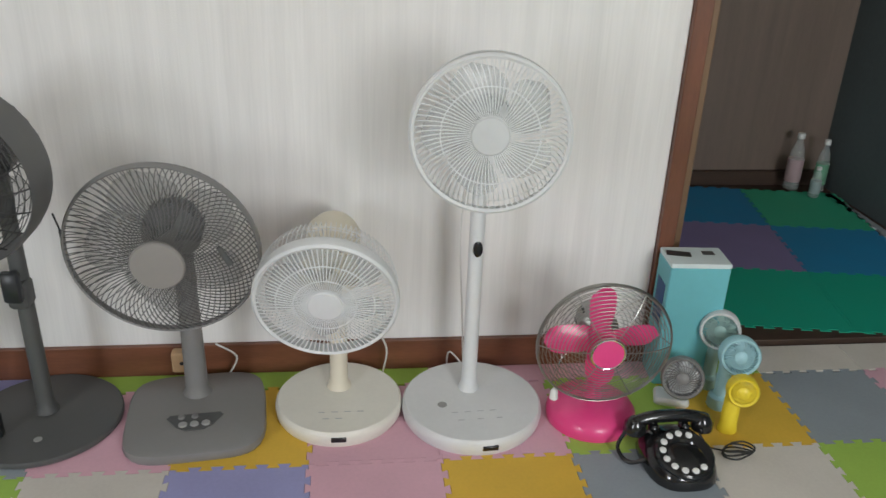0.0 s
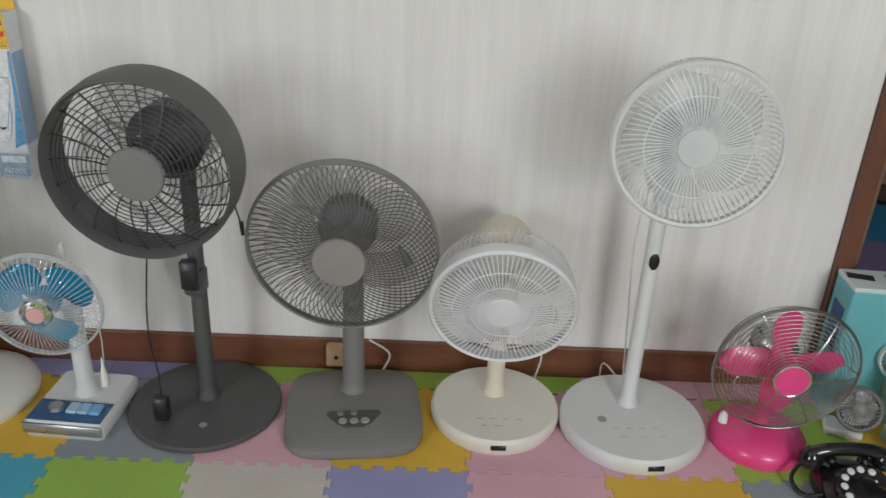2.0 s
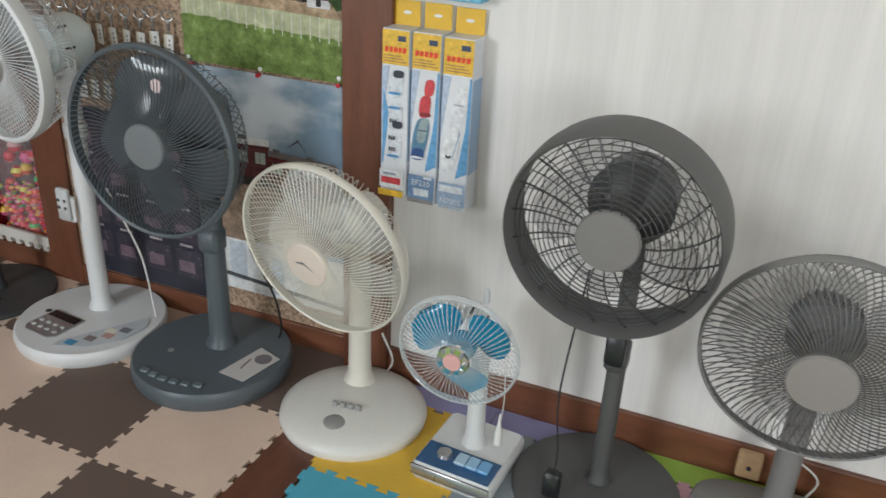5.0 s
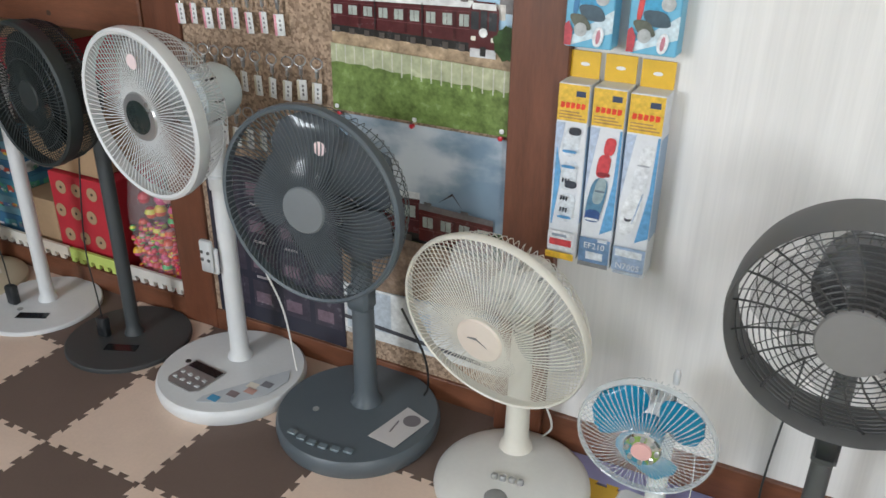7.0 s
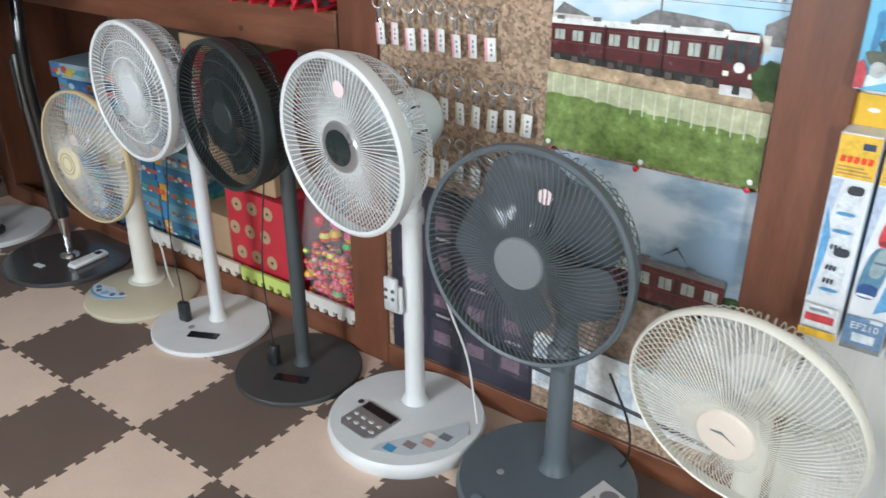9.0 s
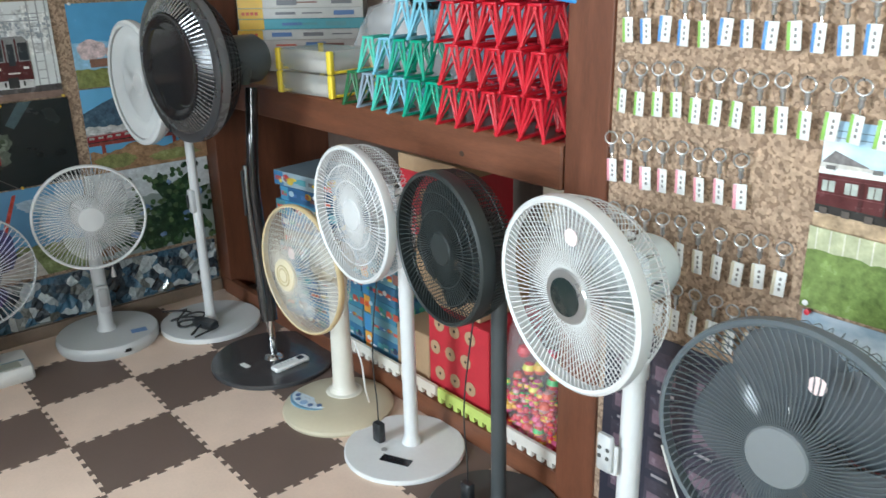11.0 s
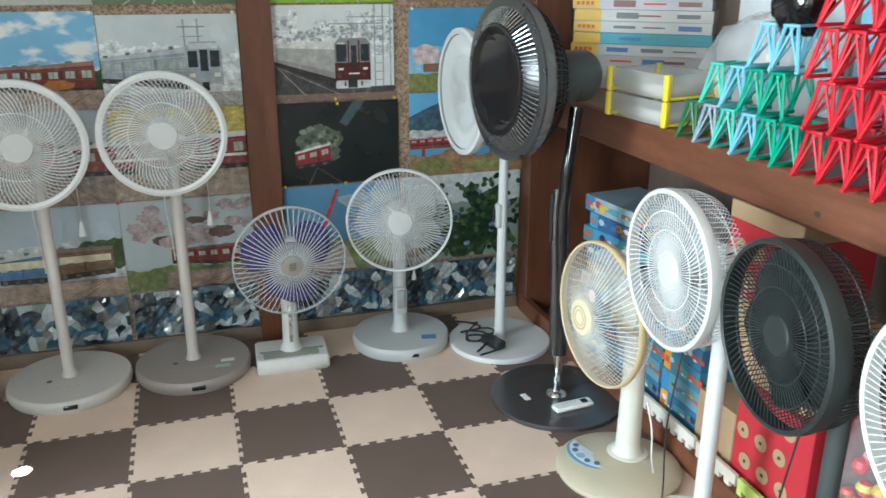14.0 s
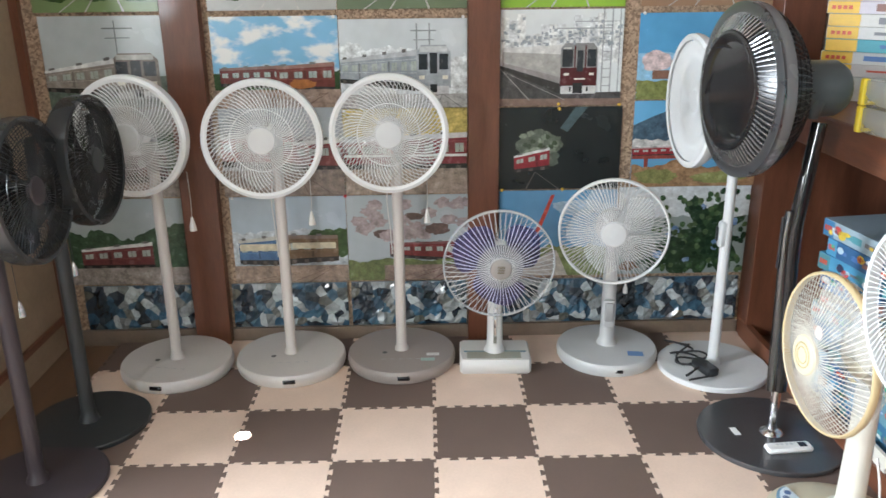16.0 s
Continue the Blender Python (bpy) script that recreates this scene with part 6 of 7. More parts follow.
west("dark poster of a red train leaving a tunnel", 0.716, 1.158, 0.583, 0.882, (0.012, 0.016, 0.016), [("light_ray", (0.07, 0.11, 0.12), [[(0.5, 0.75), (0.62, 1), (0.72, 1), (0.56, 0.7)]]), ("forest", (0.11, 0.13, 0.10), [blob(0.34, 0.5, 0.22, 0.27, 6, 50, 0.35)]), ("forest", (0.20, 0.23, 0.18), [blob(0.2 + 0.03 * i, 0.42 + 0.28 * random.Random(i).random(), 0.04, 0.05, i, 12, 0.6) for i in range(10)]), ("forest", (0.05, 0.07, 0.04), [blob(0.22 + 0.03 * i, 0.45 + 0.22 * random.Random(i + 40).random(), 0.03, 0.04, i + 5, 12, 0.6) for i in range(9)])] +
     train_side((0.13, 0.22, 0.42), (0.42, 0.26, 0.52), (0.26, 0.025, 0.035), 3, roof=(0.7, 0.7, 0.7)) + [rails(0.0, 0.3, 0.22, (0.22, 0.5), (0.12, 0.11, 0.1))])
west("poster of cherry trees under a clear blue sky", 1.20, 1.652, 0.905, 1.20, (0.12, 0.36, 0.62), [("pale_sky", (0.3, 0.52, 0.7), [hills(2, 0.5, 0.08)]), ("blossom", (0.62, 0.5, 0.5), [blob(0.15, 0.45, 0.14, 0.14, 4), blob(0.35, 0.4, 0.12, 0.1, 6), blob(0.6, 0.35, 0.2, 0.1, 8)]), ("house", (0.25, 0.14, 0.1), [box_uv(0.12, 0.24, 0.4, 0.34)]), ("grass", (0.22, 0.24, 0.08), [hills(6, 0.18, 0.08)])])
west("poster of a red train on a bridge below a hill", 1.20, 1.655, 0.588, 0.900, (0.16, 0.42, 0.68), [("hill", (0.07, 0.12, 0.17), [[(0, 0.5), (0, 0.72), (0.15, 0.82), (0.3, 0.9), (0.5, 0.8), (0.8, 0.7), (1, 0.72), (1, 0.5)]]), ("town", (0.55, 0.55, 0.54), [hills(8, 0.5, 0.08, 0.4)])] + train_side((0, 0.36, 0.46), (1, 0.38, 0.5), (0.28, 0.03, 0.04), 14, roof=(0.4, 0.3, 0.3)) +
     [("bridge", (0.25, 0.06, 0.05), [box_uv(0, 0.33, 1, 0.37)] + [box_uv(0.1 + 0.3 * i, 0.1, 0.13 + 0.3 * i, 0.36) for i in range(3)]), ("field", (0.36, 0.22, 0.12), [hills(10, 0.2, 0.12)]), ("bush", (0.26, 0.27, 0.1), [blob(0.2, 0.12, 0.2, 0.1, 12), blob(0.7, 0.1, 0.25, 0.08, 13)])])
west("poster of a yellow field and red express train", 0.163, 0.604, 0.575, 0.885, (0.62, 0.62, 0.56), [("field", (0.60, 0.48, 0.14), [box_uv(0, 0.68, 1, 1.0)]), ("haze", (0.5, 0.52, 0.5), [box_uv(0, 0.5, 1, 0.68)])] + train_side((0, 0.30, 0.66), (1, 0.28, 0.72), (0.22, 0.04, 0.05), 8, roof=(0.7, 0.7, 0.7)) + [("stripe", WHITE_I, [box_uv(0, 0.44, 1, 0.47)]), ("track_bed", (0.34, 0.27, 0.22), [box_uv(0, 0, 1, 0.3)])])
west("poster of trains side by side in a yard", -0.275, 0.161, 0.575, 0.892, (0.42, 0.46, 0.5), [("haze", (0.5, 0.5, 0.5), [hills(14, 0.6, 0.15)])] + train_side((0.0, 0.35, 0.7), (0.6, 0.3, 0.75), (0.3, 0.10, 0.09), 6) + train_side((0.6, 0.3, 0.62), (1, 0.28, 0.66), (0.2, 0.05, 0.05), 4) + [("track_bed", (0.25, 0.2, 0.17), [box_uv(0, 0, 1, 0.3)]), rails(0.0, 0.6, 0.3, (0.1, 0.4, 0.7, 0.9))])
west("poster of a blue and cream train on a country line", -0.265, 0.158, 0.240, 0.570, (0.42, 0.50, 0.57), [("haze", (0.5, 0.55, 0.58), [hills(20, 0.55, 0.1)]), ("tree", TREE, [blob(0.8, 0.5, 0.2, 0.14, 21), blob(0.95, 0.45, 0.15, 0.2, 22)])] + train_side((0.05, 0.22, 0.5), (0.5, 0.20, 0.56), (0.08, 0.16, 0.3), 5, roof=(0.5, 0.5, 0.46)) +
     train_side((0.48, 0.22, 0.56), (0.92, 0.25, 0.55), (0.14, 0.09, 0.05), 4, roof=(0.2, 0.15, 0.12)) + [("cream_band", (0.6, 0.55, 0.4), [box_uv(0.06, 0.38, 0.5, 0.46), box_uv(0.52, 0.4, 0.9, 0.47)]), ("track_bed", (0.30, 0.23, 0.18), [box_uv(0, 0, 1, 0.2)]), rails(0.0, 0.9, 0.2, (0.05, 0.2, 0.5, 0.65), (0.14, 0.08, 0.06))])
west("poster of pink cherry blossom over a dark red train", 0.160, 0.606, 0.240, 0.570, (0.42, 0.47, 0.5), [("blossom", (0.36, 0.30, 0.30), [blob(random.Random(i).random(), 0.5 + 0.42 * random.Random(i + 50).random(), 0.09, 0.08, 30 + i, 20, 0.5) for i in range(22)]), ("branch", (0.12, 0.08, 0.07), [blob(0.3, 0.55, 0.1, 0.06, 41), blob(0.75, 0.6, 0.12, 0.08, 42), blob(0.55, 0.75, 0.1, 0.05, 43)])] +
     train_side((0.35, 0.28, 0.44), (1, 0.2, 0.46), (0.16, 0.025, 0.025), 7, roof=(0.2, 0.08, 0.08)) + [("grass", (0.14, 0.17, 0.07), [hills(31, 0.2, 0.08)]), ("track_bed", (0.24, 0.18, 0.15), [box_uv(0.3, 0, 1, 0.18)]), rails(0.0, 0.95, 0.2, (0.3, 0.5, 0.7), (0.12, 0.05, 0.05))])
west("poster of blue sky with a red crossing pole", 0.722, 1.158, 0.245, 0.578, (0.13, 0.30, 0.50), [("cloud", (0.35, 0.45, 0.55), [blob(0.7, 0.8, 0.3, 0.1, 2)]), ("red_pole", (0.45, 0.06, 0.04), [[(0.30, 0.5), (0.34, 0.5), (0.47, 0.95), (0.44, 0.95)]]), ("meadow", (0.2, 0.24, 0.1), [hills(3, 0.3, 0.1)]), ("path", (0.5, 0.47, 0.42), [[(0.1, 0), (0.6, 0), (0.5, 0.3), (0.45, 0.3)]])])
west("poster of blue hydrangeas with green leaves", 1.165, 1.652, 0.245, 0.585, (0.30, 0.35, 0.33), [("pale_sky", (0.66, 0.70, 0.72), [hills(4, 0.62, 0.1, 1.0)]), ("leaf_mass", (0.03, 0.06, 0.028), [blob(0.72, 0.45, 0.36, 0.6, 5, 70, 0.7), blob(0.4, 0.2, 0.42, 0.3, 7, 60, 0.7)])] + [("leaf_mass", c, [blob(0.25 + 0.75 * random.Random(i * 3 + q).random() ** 0.7, 0.02 + 0.95 * random.Random(i * 5 + q + 90).random(), 0.03, 0.045, 60 + i, 8, 0.5) for i in range(34)]) for q, c in enumerate(((0.05, 0.10, 0.04), (0.09, 0.14, 0.06), (0.018, 0.04, 0.02)))] + [("hydrangea", c, [blob(u + 0.06 * (random.Random(n * 11 + q).random() - 0.5), v + 0.1 * (random.Random(n * 13 + q).random() - 0.5), 0.026, 0.034, n + q, 8, 0.4) for n, (u, v) in enumerate(((0.42, 0.5), (0.46, 0.54), (0.62, 0.75), (0.3, 0.25), (0.34, 0.2), (0.8, 0.38), (0.78, 0.33), (0.88, 0.62), (0.56, 0.12)))]) for q, c in enumerate(((0.16, 0.26, 0.46), (0.26, 0.36, 0.56)))] + [("earth", (0.2, 0.12, 0.07), [blob(0.1, 0.1, 0.1, 0.08, 3, 20, 0.5)])])
west("dim poster of a grey train at a station", -0.85, -0.43, 0.90, 1.21, (0.50, 0.55, 0.56), [("mast", (0.2, 0.22, 0.22), [box_uv(0.6, 0.4, 0.61, 0.95), box_uv(0.5, 0.86, 0.75, 0.875), box_uv(0.52, 0.76, 0.72, 0.77)]), ("tree", (0.12, 0.15, 0.12), [hills(50, 0.3, 0.1)])] + train_front(0.55, 0.1, 0.38, 0.5, (0.20, 0.17, 0.15), (0.45, 0.45, 0.42)) + train_side((0, 0.2, 0.42), (0.57, 0.14, 0.55), (0.3, 0.27, 0.24), 5))
west("dim poster of a dark train in a green valley", -0.86, -0.43, 0.575, 0.895, (0.30, 0.30, 0.28), [("tree", TREE, [hills(51, 0.5, 0.3)]), ("track_bed", STONE, [box_uv(0, 0, 1, 0.3)])] + train_side((0.1, 0.2, 0.5), (0.9, 0.18, 0.55), MAROON, 6))
west("dim poster of a train and green trees", -0.87, -0.43, 0.24, 0.570, (0.40, 0.45, 0.46), [("tree", (0.05, 0.09, 0.05), [hills(52, 0.5, 0.3), blob(0.8, 0.4, 0.3, 0.3, 53)])] + train_side((0.1, 0.2, 0.42), (0.7, 0.18, 0.5), (0.16, 0.05, 0.05), 5) + [("track_bed", STONE, [box_uv(0, 0, 1, 0.2)])])
for y0, y1, g, lab in ((-0.86, -0.43, (0.2, 0.28, 0.12), "poster of a green wooded valley"), (-0.275, 0.161, (0.45, 0.45, 0.43), "pale poster of railway tracks"), (0.163, 0.604, (0.16, 0.2, 0.12), "poster of a village among dark trees"), (0.718, 1.145, (0.30, 0.50, 0.05), "bright green poster of rice fields"), (1.2, 1.652, (0.35, 0.22, 0.14), "brown poster of an autumn hillside")):
    west(lab, y0, y1, 1.222, 1.52, g, [("sky", (0.6, 0.68, 0.72), [hills(int(y0 * 100) + 200, 0.6, 0.1, 1.0)]), ("tree", TREE, [blob(0.2 + 0.3 * i, 0.2, 0.16, 0.1, 70 + i) for i in range(3)]), rails(0, 0.6, 0.4, (0.2, 0.4, 0.7), (0.5, 0.48, 0.45))])
for y0, y1 in ((-0.84, -0.432), (-0.285, 0.15), (0.165, 0.602), (0.722, 1.155), (1.165, 1.64)):
    t = poster("crinkled shiny film with rows of dark car pictures", (WX, y0, 0.055), "W", y1 - y0, 0.178, (0.2, 0.24, 0.27), [])
    g = Geo()
    nx, nz = 30, 10
    rnd = random.Random(int(y0 * 1000))
    pts = [[(i / nx * (y1 - y0), j / nz * 0.176, 0.003 + 0.010 * rnd.random() * (0 < j < nz)) for i in range(nx + 1)] for j in range(nz + 1)]
    g.v = [p for row in pts for p in row]
    g.f = [(j * (nx + 1) + i, j * (nx + 1) + i + 1, (j + 1) * (nx + 1) + i + 1, (j + 1) * (nx + 1) + i) for j in range(nz) for i in range(nx)]
    part("crinkled_film", g, FOIL, t, smooth=False)
slab("baseboard_west", (-4.43, -0.90, -0.012), (-4.415, 1.655, 0.05), shader("grey_brown_board", (0.2, 0.15, 0.11), 0.6, vary=0.2), "grey-brown board under the posters", "baseboard")

# push pins
def pin(x, y, z, wall, colour):
    t = solid("push_pin", Geo().lathe([(0.0012, 0), (0.0045, 0.004), (0.0035, 0.008), (0.0055, 0.013), (0.001, 0.0145)], 10), plastic(colour[0], colour[1], 0.3), "small plastic push pin in a poster", "push pin", "push pins", m=pose(x, y, z) @ (pose(0, 0, 0, 90, 0, 0) if wall == "N" else pose(0, 0, 0, 0, 90, 0)))
    return t


RP, WP, YP = ("red_pin", (0.6, 0.03, 0.05)), ("white_pin", (0.8, 0.8, 0.78)), ("yellow_pin", (0.8, 0.5, 0.05))
for x, z, c in ((-1.711, 0.723, WP), (-1.719, 0.707, RP), (-1.505, 0.729, WP), (-1.508, 0.713, RP), (-1.912, 0.726, WP), (-1.907, 0.709, RP), (-1.904, 1.041, RP), (-1.508, 1.041, WP), (-1.910, 0.136, WP)):
    pin(x, 1.6525, z, "N", c)
for y, z, c in ((0.925, 0.895, YP), (0.93, 0.878, YP), (0.73, 0.585, YP), (1.14, 0.89, YP), (0.95, 0.585, YP), (-0.26, 1.2, WP), (0.15, 1.2, WP), (0.59, 1.195, WP), (-0.25, 0.57, WP), (0.16, 0.572, RP), (0.17, 0.88, WP), (1.21, 1.20, WP), (1.6, 1.20, WP), (1.22, 0.58, WP)):
    pin(-4.4215 + 0.0045, y, z, "W", c)

# ---- key tags on the cork wall ----
def key_tag(label, stripe):
    t = thing("key_tag", Matrix(), label, "key ring", "key tags on the cork board")
    part("hook", Geo().tube(curve_points([(0, 0.012, 0.078), (0, -0.006, 0.078), (0, -0.012, 0.084)], 4), 0.0014, 6), CHROME, t)
    part("split_ring", Geo().tube([(0.0125 * math.cos(a), -0.006 + 0.004 * math.cos(a), 0.068 + 0.0125 * math.sin(a)) for a in [2 * math.pi * i / 22 for i in range(22)]], 0.0017, 6, closed=True), SILVER, t, "steel split ring")
    part("swivel", Geo().lathe([(0.003, 0.034), (0.005, 0.038), (0.004, 0.046), (0.006, 0.050), (0.003, 0.056), (0.001, 0.057)], 10, Matrix.Translation((0, -0.004, 0))), SILVER, t)
    part("chain", Geo().tube([(0, -0.004, 0.036), (0.001, -0.004, 0.024)], 0.0016, 6), CHROME, t)
    part("card", Geo().box((0.024, 0.003, 0.048), (0, -0.004, 0), 0.0012), LABEL_WHITE, t)
    part("stripe", Geo().box((0.006, 0.0008, 0.046), (-0.009, -0.0058, 0), 0.0002), stripe, t)
    for i in range(3):
        part("printed_mark", Geo().box((0.0045, 0.0006, 0.0055), (0.0025, -0.0058, 0.010 - 0.010 * i), 0.0002), GREY, t)
    return t


STR = {k: ink("tag_" + k, c) for k, c in dict(green=(0.30, 0.55, 0.12), blue=(0.12, 0.3, 0.65), pink=(0.8, 0.35, 0.42), cream=(0.62, 0.56, 0.42)).items()}
masters = {k: key_tag("white key tag with %s edge on a steel split ring" % k, m) for k, m in STR.items()}
rnd, used = random.Random(4), set()
ROWS_T = [(1.190, -2.326, 0.0422, 15, "blue"), (1.051, -2.331, 0.0422, 15, "green"), (0.904, -2.348, 0.0417, 8, "pink"), (0.759, -2.338, 0.0417, 10, "cream"), (0.617, -2.338, 0.0417, 9, "cream")]
for z, x0, dx, n, kind in ROWS_T:
    for i in range(n):
        k = "green" if kind == "blue" and i % 4 == 0 else kind
        m = pose(x0 + dx * i, 1.640, z - 0.012 + rnd.uniform(-0.004, 0.004), 0, rnd.uniform(-5, 5), rnd.uniform(-16, 16))
        if k in used:
            copy_thing(masters[k], m)
        else:
            masters[k].matrix_basis = m
            used.add(k)

# ---- things on the shelf ----
def pier(mat, label):
    """A toy bridge pier: two trapezoid frames with cross braces on long feet."""
    t = thing("toy_bridge_pier", Matrix(), label, "toy", "toy bridge piers")
    w, h, d, r = 0.031, 0.0905, 0.046, 0.0040
    for s in (-1, 1):
        part("foot", Geo().box((0.008, 2 * d + 0.012, 0.007), (s * w, 0, 0.0035), 0.0015), mat, t)
        for q in (-1, 1):
            part("leg", Geo().tube([(s * w, q * d, 0.005), (s * w * 0.45, q * d * 0.8, h)], r, 6), mat, t)
    for q in (-1, 1):
        part("brace", Geo().tube([(-w * 0.95, q * d, 0.007), (w * 0.1, q * d * 0.8, h * 0.96)], r * 0.75, 5), mat, t)
        part("brace", Geo().tube([(w * 0.95, q * d, 0.007), (-w * 0.1, q * d * 0.8, h * 0.96)], r * 0.75, 5), mat, t)
        part("top_bar", Geo().box((w * 1.25, 0.008, 0.006), (0, q * d * 0.8, h), 0.0015), mat, t)
    for s in (-1, 1):
        part("side_rail", Geo().box((0.006, d * 1.7, 0.006), (s * w * 0.45, 0, h), 0.0015), mat, t)
        part("side_brace", Geo().tube([(s * w * 0.9, -d * 0.9, 0.01), (s * w * 0.5, d * 0.7, h)], r * 0.7, 5), mat, t)
    return t


kinds = {"red": (0.58, 0.012, 0.03), "green": (0.02, 0.36, 0.22), "aqua": (0.10, 0.55, 0.42), "light blue": (0.22, 0.52, 0.66), "grey-blue": (0.30, 0.38, 0.46), "dark green": (0.02, 0.15, 0.05)}
PIERS = {k: pier(plastic(k.replace(" ", "_") + "_toy_plastic", c, 0.35), "%s plastic toy bridge pier in a stack" % k) for k, c in kinds.items()}
used = set()


def put_pier(k, x, y, z, turn):
    m = pose(x, y, z, 0, 0, turn)
    if k in used:
        copy_thing(PIERS[k], m)
    else:
        PIERS[k].matrix_basis = m
        used.add(k)


SH = 0.9435
first_on_shelf = len(scene.objects) - sum(1 + len(p.children_recursive) for p in PIERS.values())
for row in range(4):
    for col in range(5 if row < 3 else 3):
        put_pier("red", -2.768 + 0.068 * col + 0.010 * (row % 2) + 0.003 * row, 1.712, SH + 0.095 * row, rnd.uniform(-4, 4) + 4)
        put_pier("red", -2.775 + 0.068 * col + 0.010 * (row % 2) + 0.003 * row, 1.586 - 0.002 * row, SH + 0.095 * row, rnd.uniform(-4, 4) + 8)
for row, names in enumerate((("dark green", "grey-blue", "aqua", "light blue", "green", "green"), ("aqua", "light blue", "green", "green"), ("light blue", "light blue"))):
    for col, k in enumerate(names):
        put_pier(k, (-3.190, -3.110, -2.960)[row] + 0.068 * col, 1.595, SH + 0.095 * row, rnd.uniform(-5, 5) + 12)


def toy_carton(x, y, z, size, turn, main, end, label, marks=3, seed=0, name="toy_box"):
    t = thing(name, pose(x, y, z, 0, 0, turn), label, "toy box", "stacked toy boxes")
    sx, sy, sz = size
    part("carton", Geo().box(size, (0, 0, sz / 2), 0.0015), ink("carton_" + name, main, 0.45), t, smooth=False)
    part("end_panel", Geo().box((sx * 0.2, 0.0008, sz * 0.94), (-sx * 0.395, -sy / 2 - 0.0004, sz / 2), 0.0002), ink("end_panel", end), t, smooth=False)
    r = random.Random(seed)
    for i in range(marks):
        c = r.choice(((0.55, 0.1, 0.06), (0.1, 0.2, 0.45), (0.25, 0.12, 0.1), (0.12, 0.35, 0.4), (0.2, 0.2, 0.22)))
        part("picture", Geo().box((sx * 0.16, 0.0008, sz * r.uniform(0.12, 0.6)), (-sx * 0.1 + sx * (0.2 * i + r.uniform(-0.06, 0.06)), -sy / 2 - 0.0009, sz * 0.5), 0.0002), ink("picture_%d" % i, c), t, smooth=False)
    if name == "toy_car_box":
        for i in range(7):
            c = r.choice(((0.7, 0.72, 0.7), (0.75, 0.55, 0.08), (0.6, 0.08, 0.08), (0.75, 0.75, 0.78), (0.1, 0.4, 0.25), (0.5, 0.65, 0.75), (0.04, 0.05, 0.1)))
            q = r.uniform(0.03, 0.075) * sx
            part("toy_picture", Geo().lathe([(q, 0), (q, 0.0006), (0.001, 0.0006)], 12, pose(sx * r.uniform(-0.4, 0.42), -sy / 2 - 0.0014, sz * r.uniform(0.3, 0.7), 90, 0, 0), sy=min(r.uniform(0.3, 0.9), 0.27 * sz / q)), ink("toy_print_%d" % int(c[0] * 100 + c[2] * 10), c), t, smooth=False)
            part("toy_picture", Geo().box((0.0006, sy * r.uniform(0.06, 0.2), sz * r.uniform(0.2, 0.5)), (sx / 2 + 0.0006, sy * r.uniform(-0.35, 0.35), sz * r.uniform(0.35, 0.62)), 0.0001), ink("toy_print_%d" % int(c[0] * 100 + c[2] * 10), c), t, smooth=False)
    for i in range(4 if seed % 2 else 0):
        part("red_mark", Geo().box((sx * 0.025, 0.0008, sz * 0.3), (-sx * 0.455 + sx * 0.035 * i, -sy / 2 - 0.0010, sz / 2), 0.0002), ink("carton_red_mark", (0.62, 0.08, 0.03)), t, smooth=False)
    return t


YEND = (0.82, 0.52, 0.05)
z = SH
for i, (c, h) in enumerate((((0.60, 0.60, 0.58), 0.037), ((0.64, 0.64, 0.62), 0.036), ((0.58, 0.54, 0.52), 0.037), ((0.62, 0.62, 0.6), 0.037), ((0.10, 0.38, 0.46), 0.037), ((0.62, 0.62, 0.60), 0.037), ((0.64, 0.63, 0.60), 0.037), ((0.60, 0.56, 0.62), 0.037), ((0.62, 0.62, 0.6), 0.037), ((0.6, 0.6, 0.62), 0.037))):
    toy_carton(-4.04 + rnd.uniform(-0.012, 0.012), 1.93, z, (0.46, 0.16, h), 48 + rnd.uniform(-2, 2), c, YEND, "long flat toy train box with yellow end, stacked on the shelf", 3, i)
    z += h + 0.0005
solid("tall_white_box", Geo().box((0.20, 0.08, 0.44), (0, 0, 0.22), 0.003), ink("white_carton", (0.72, 0.74, 0.76)), "tall plain white carton on the shelf", "box", m=pose(-3.60, 2.10, SH, 0, 0, 15), smooth=False)
solid("tall_white_box", Geo().box((0.16, 0.08, 0.40), (0, 0, 0.20), 0.003), ink("white_carton2", (0.66, 0.72, 0.76)), "tall plain white carton on the shelf", "box", m=pose(-3.38, 2.12, SH, 0, 0, 5), smooth=False)
solid("picture_box", Geo().box((0.30, 0.10, 0.36), (0, 0, 0.18), 0.003), ink("blue_carton", (0.25, 0.5, 0.66), vary=0.4, scale=14), "blue printed toy carton behind the piers", "toy box", m=pose(-3.05, 2.08, SH), smooth=False)
for k in range(2):
    t = thing("clear_tray", pose(-3.455, 1.645, SH + 0.068 * k, 0, 0, 8), "clear plastic tray with yellow corner posts, stacked", "tray", "stacked trays")
    part("tray", Geo().box((0.24, 0.17, 0.062), (0, 0, 0.033), 0.004), clear("tray_clear", (0.75, 0.76, 0.72), 0.35, 0.1), t)
    for sx in (-1, 1):
        for sy in (-1, 1):
            part("corner_post", Geo().box((0.018, 0.018, 0.066), (0.118 * sx, 0.083 * sy, 0.033), 0.003), YEL, t)
    for s in (-1, 1):
        part("edge_bar", Geo().box((0.012, 0.16, 0.008), (0.118 * s, 0, 0.005), 0.002), YEL, t)
    part("content_block", Geo().box((0.18, 0.12, 0.03), (0, 0, 0.018), 0.004), ink("tray_contents", (0.55, 0.5, 0.46), vary=0.4, scale=40), t)


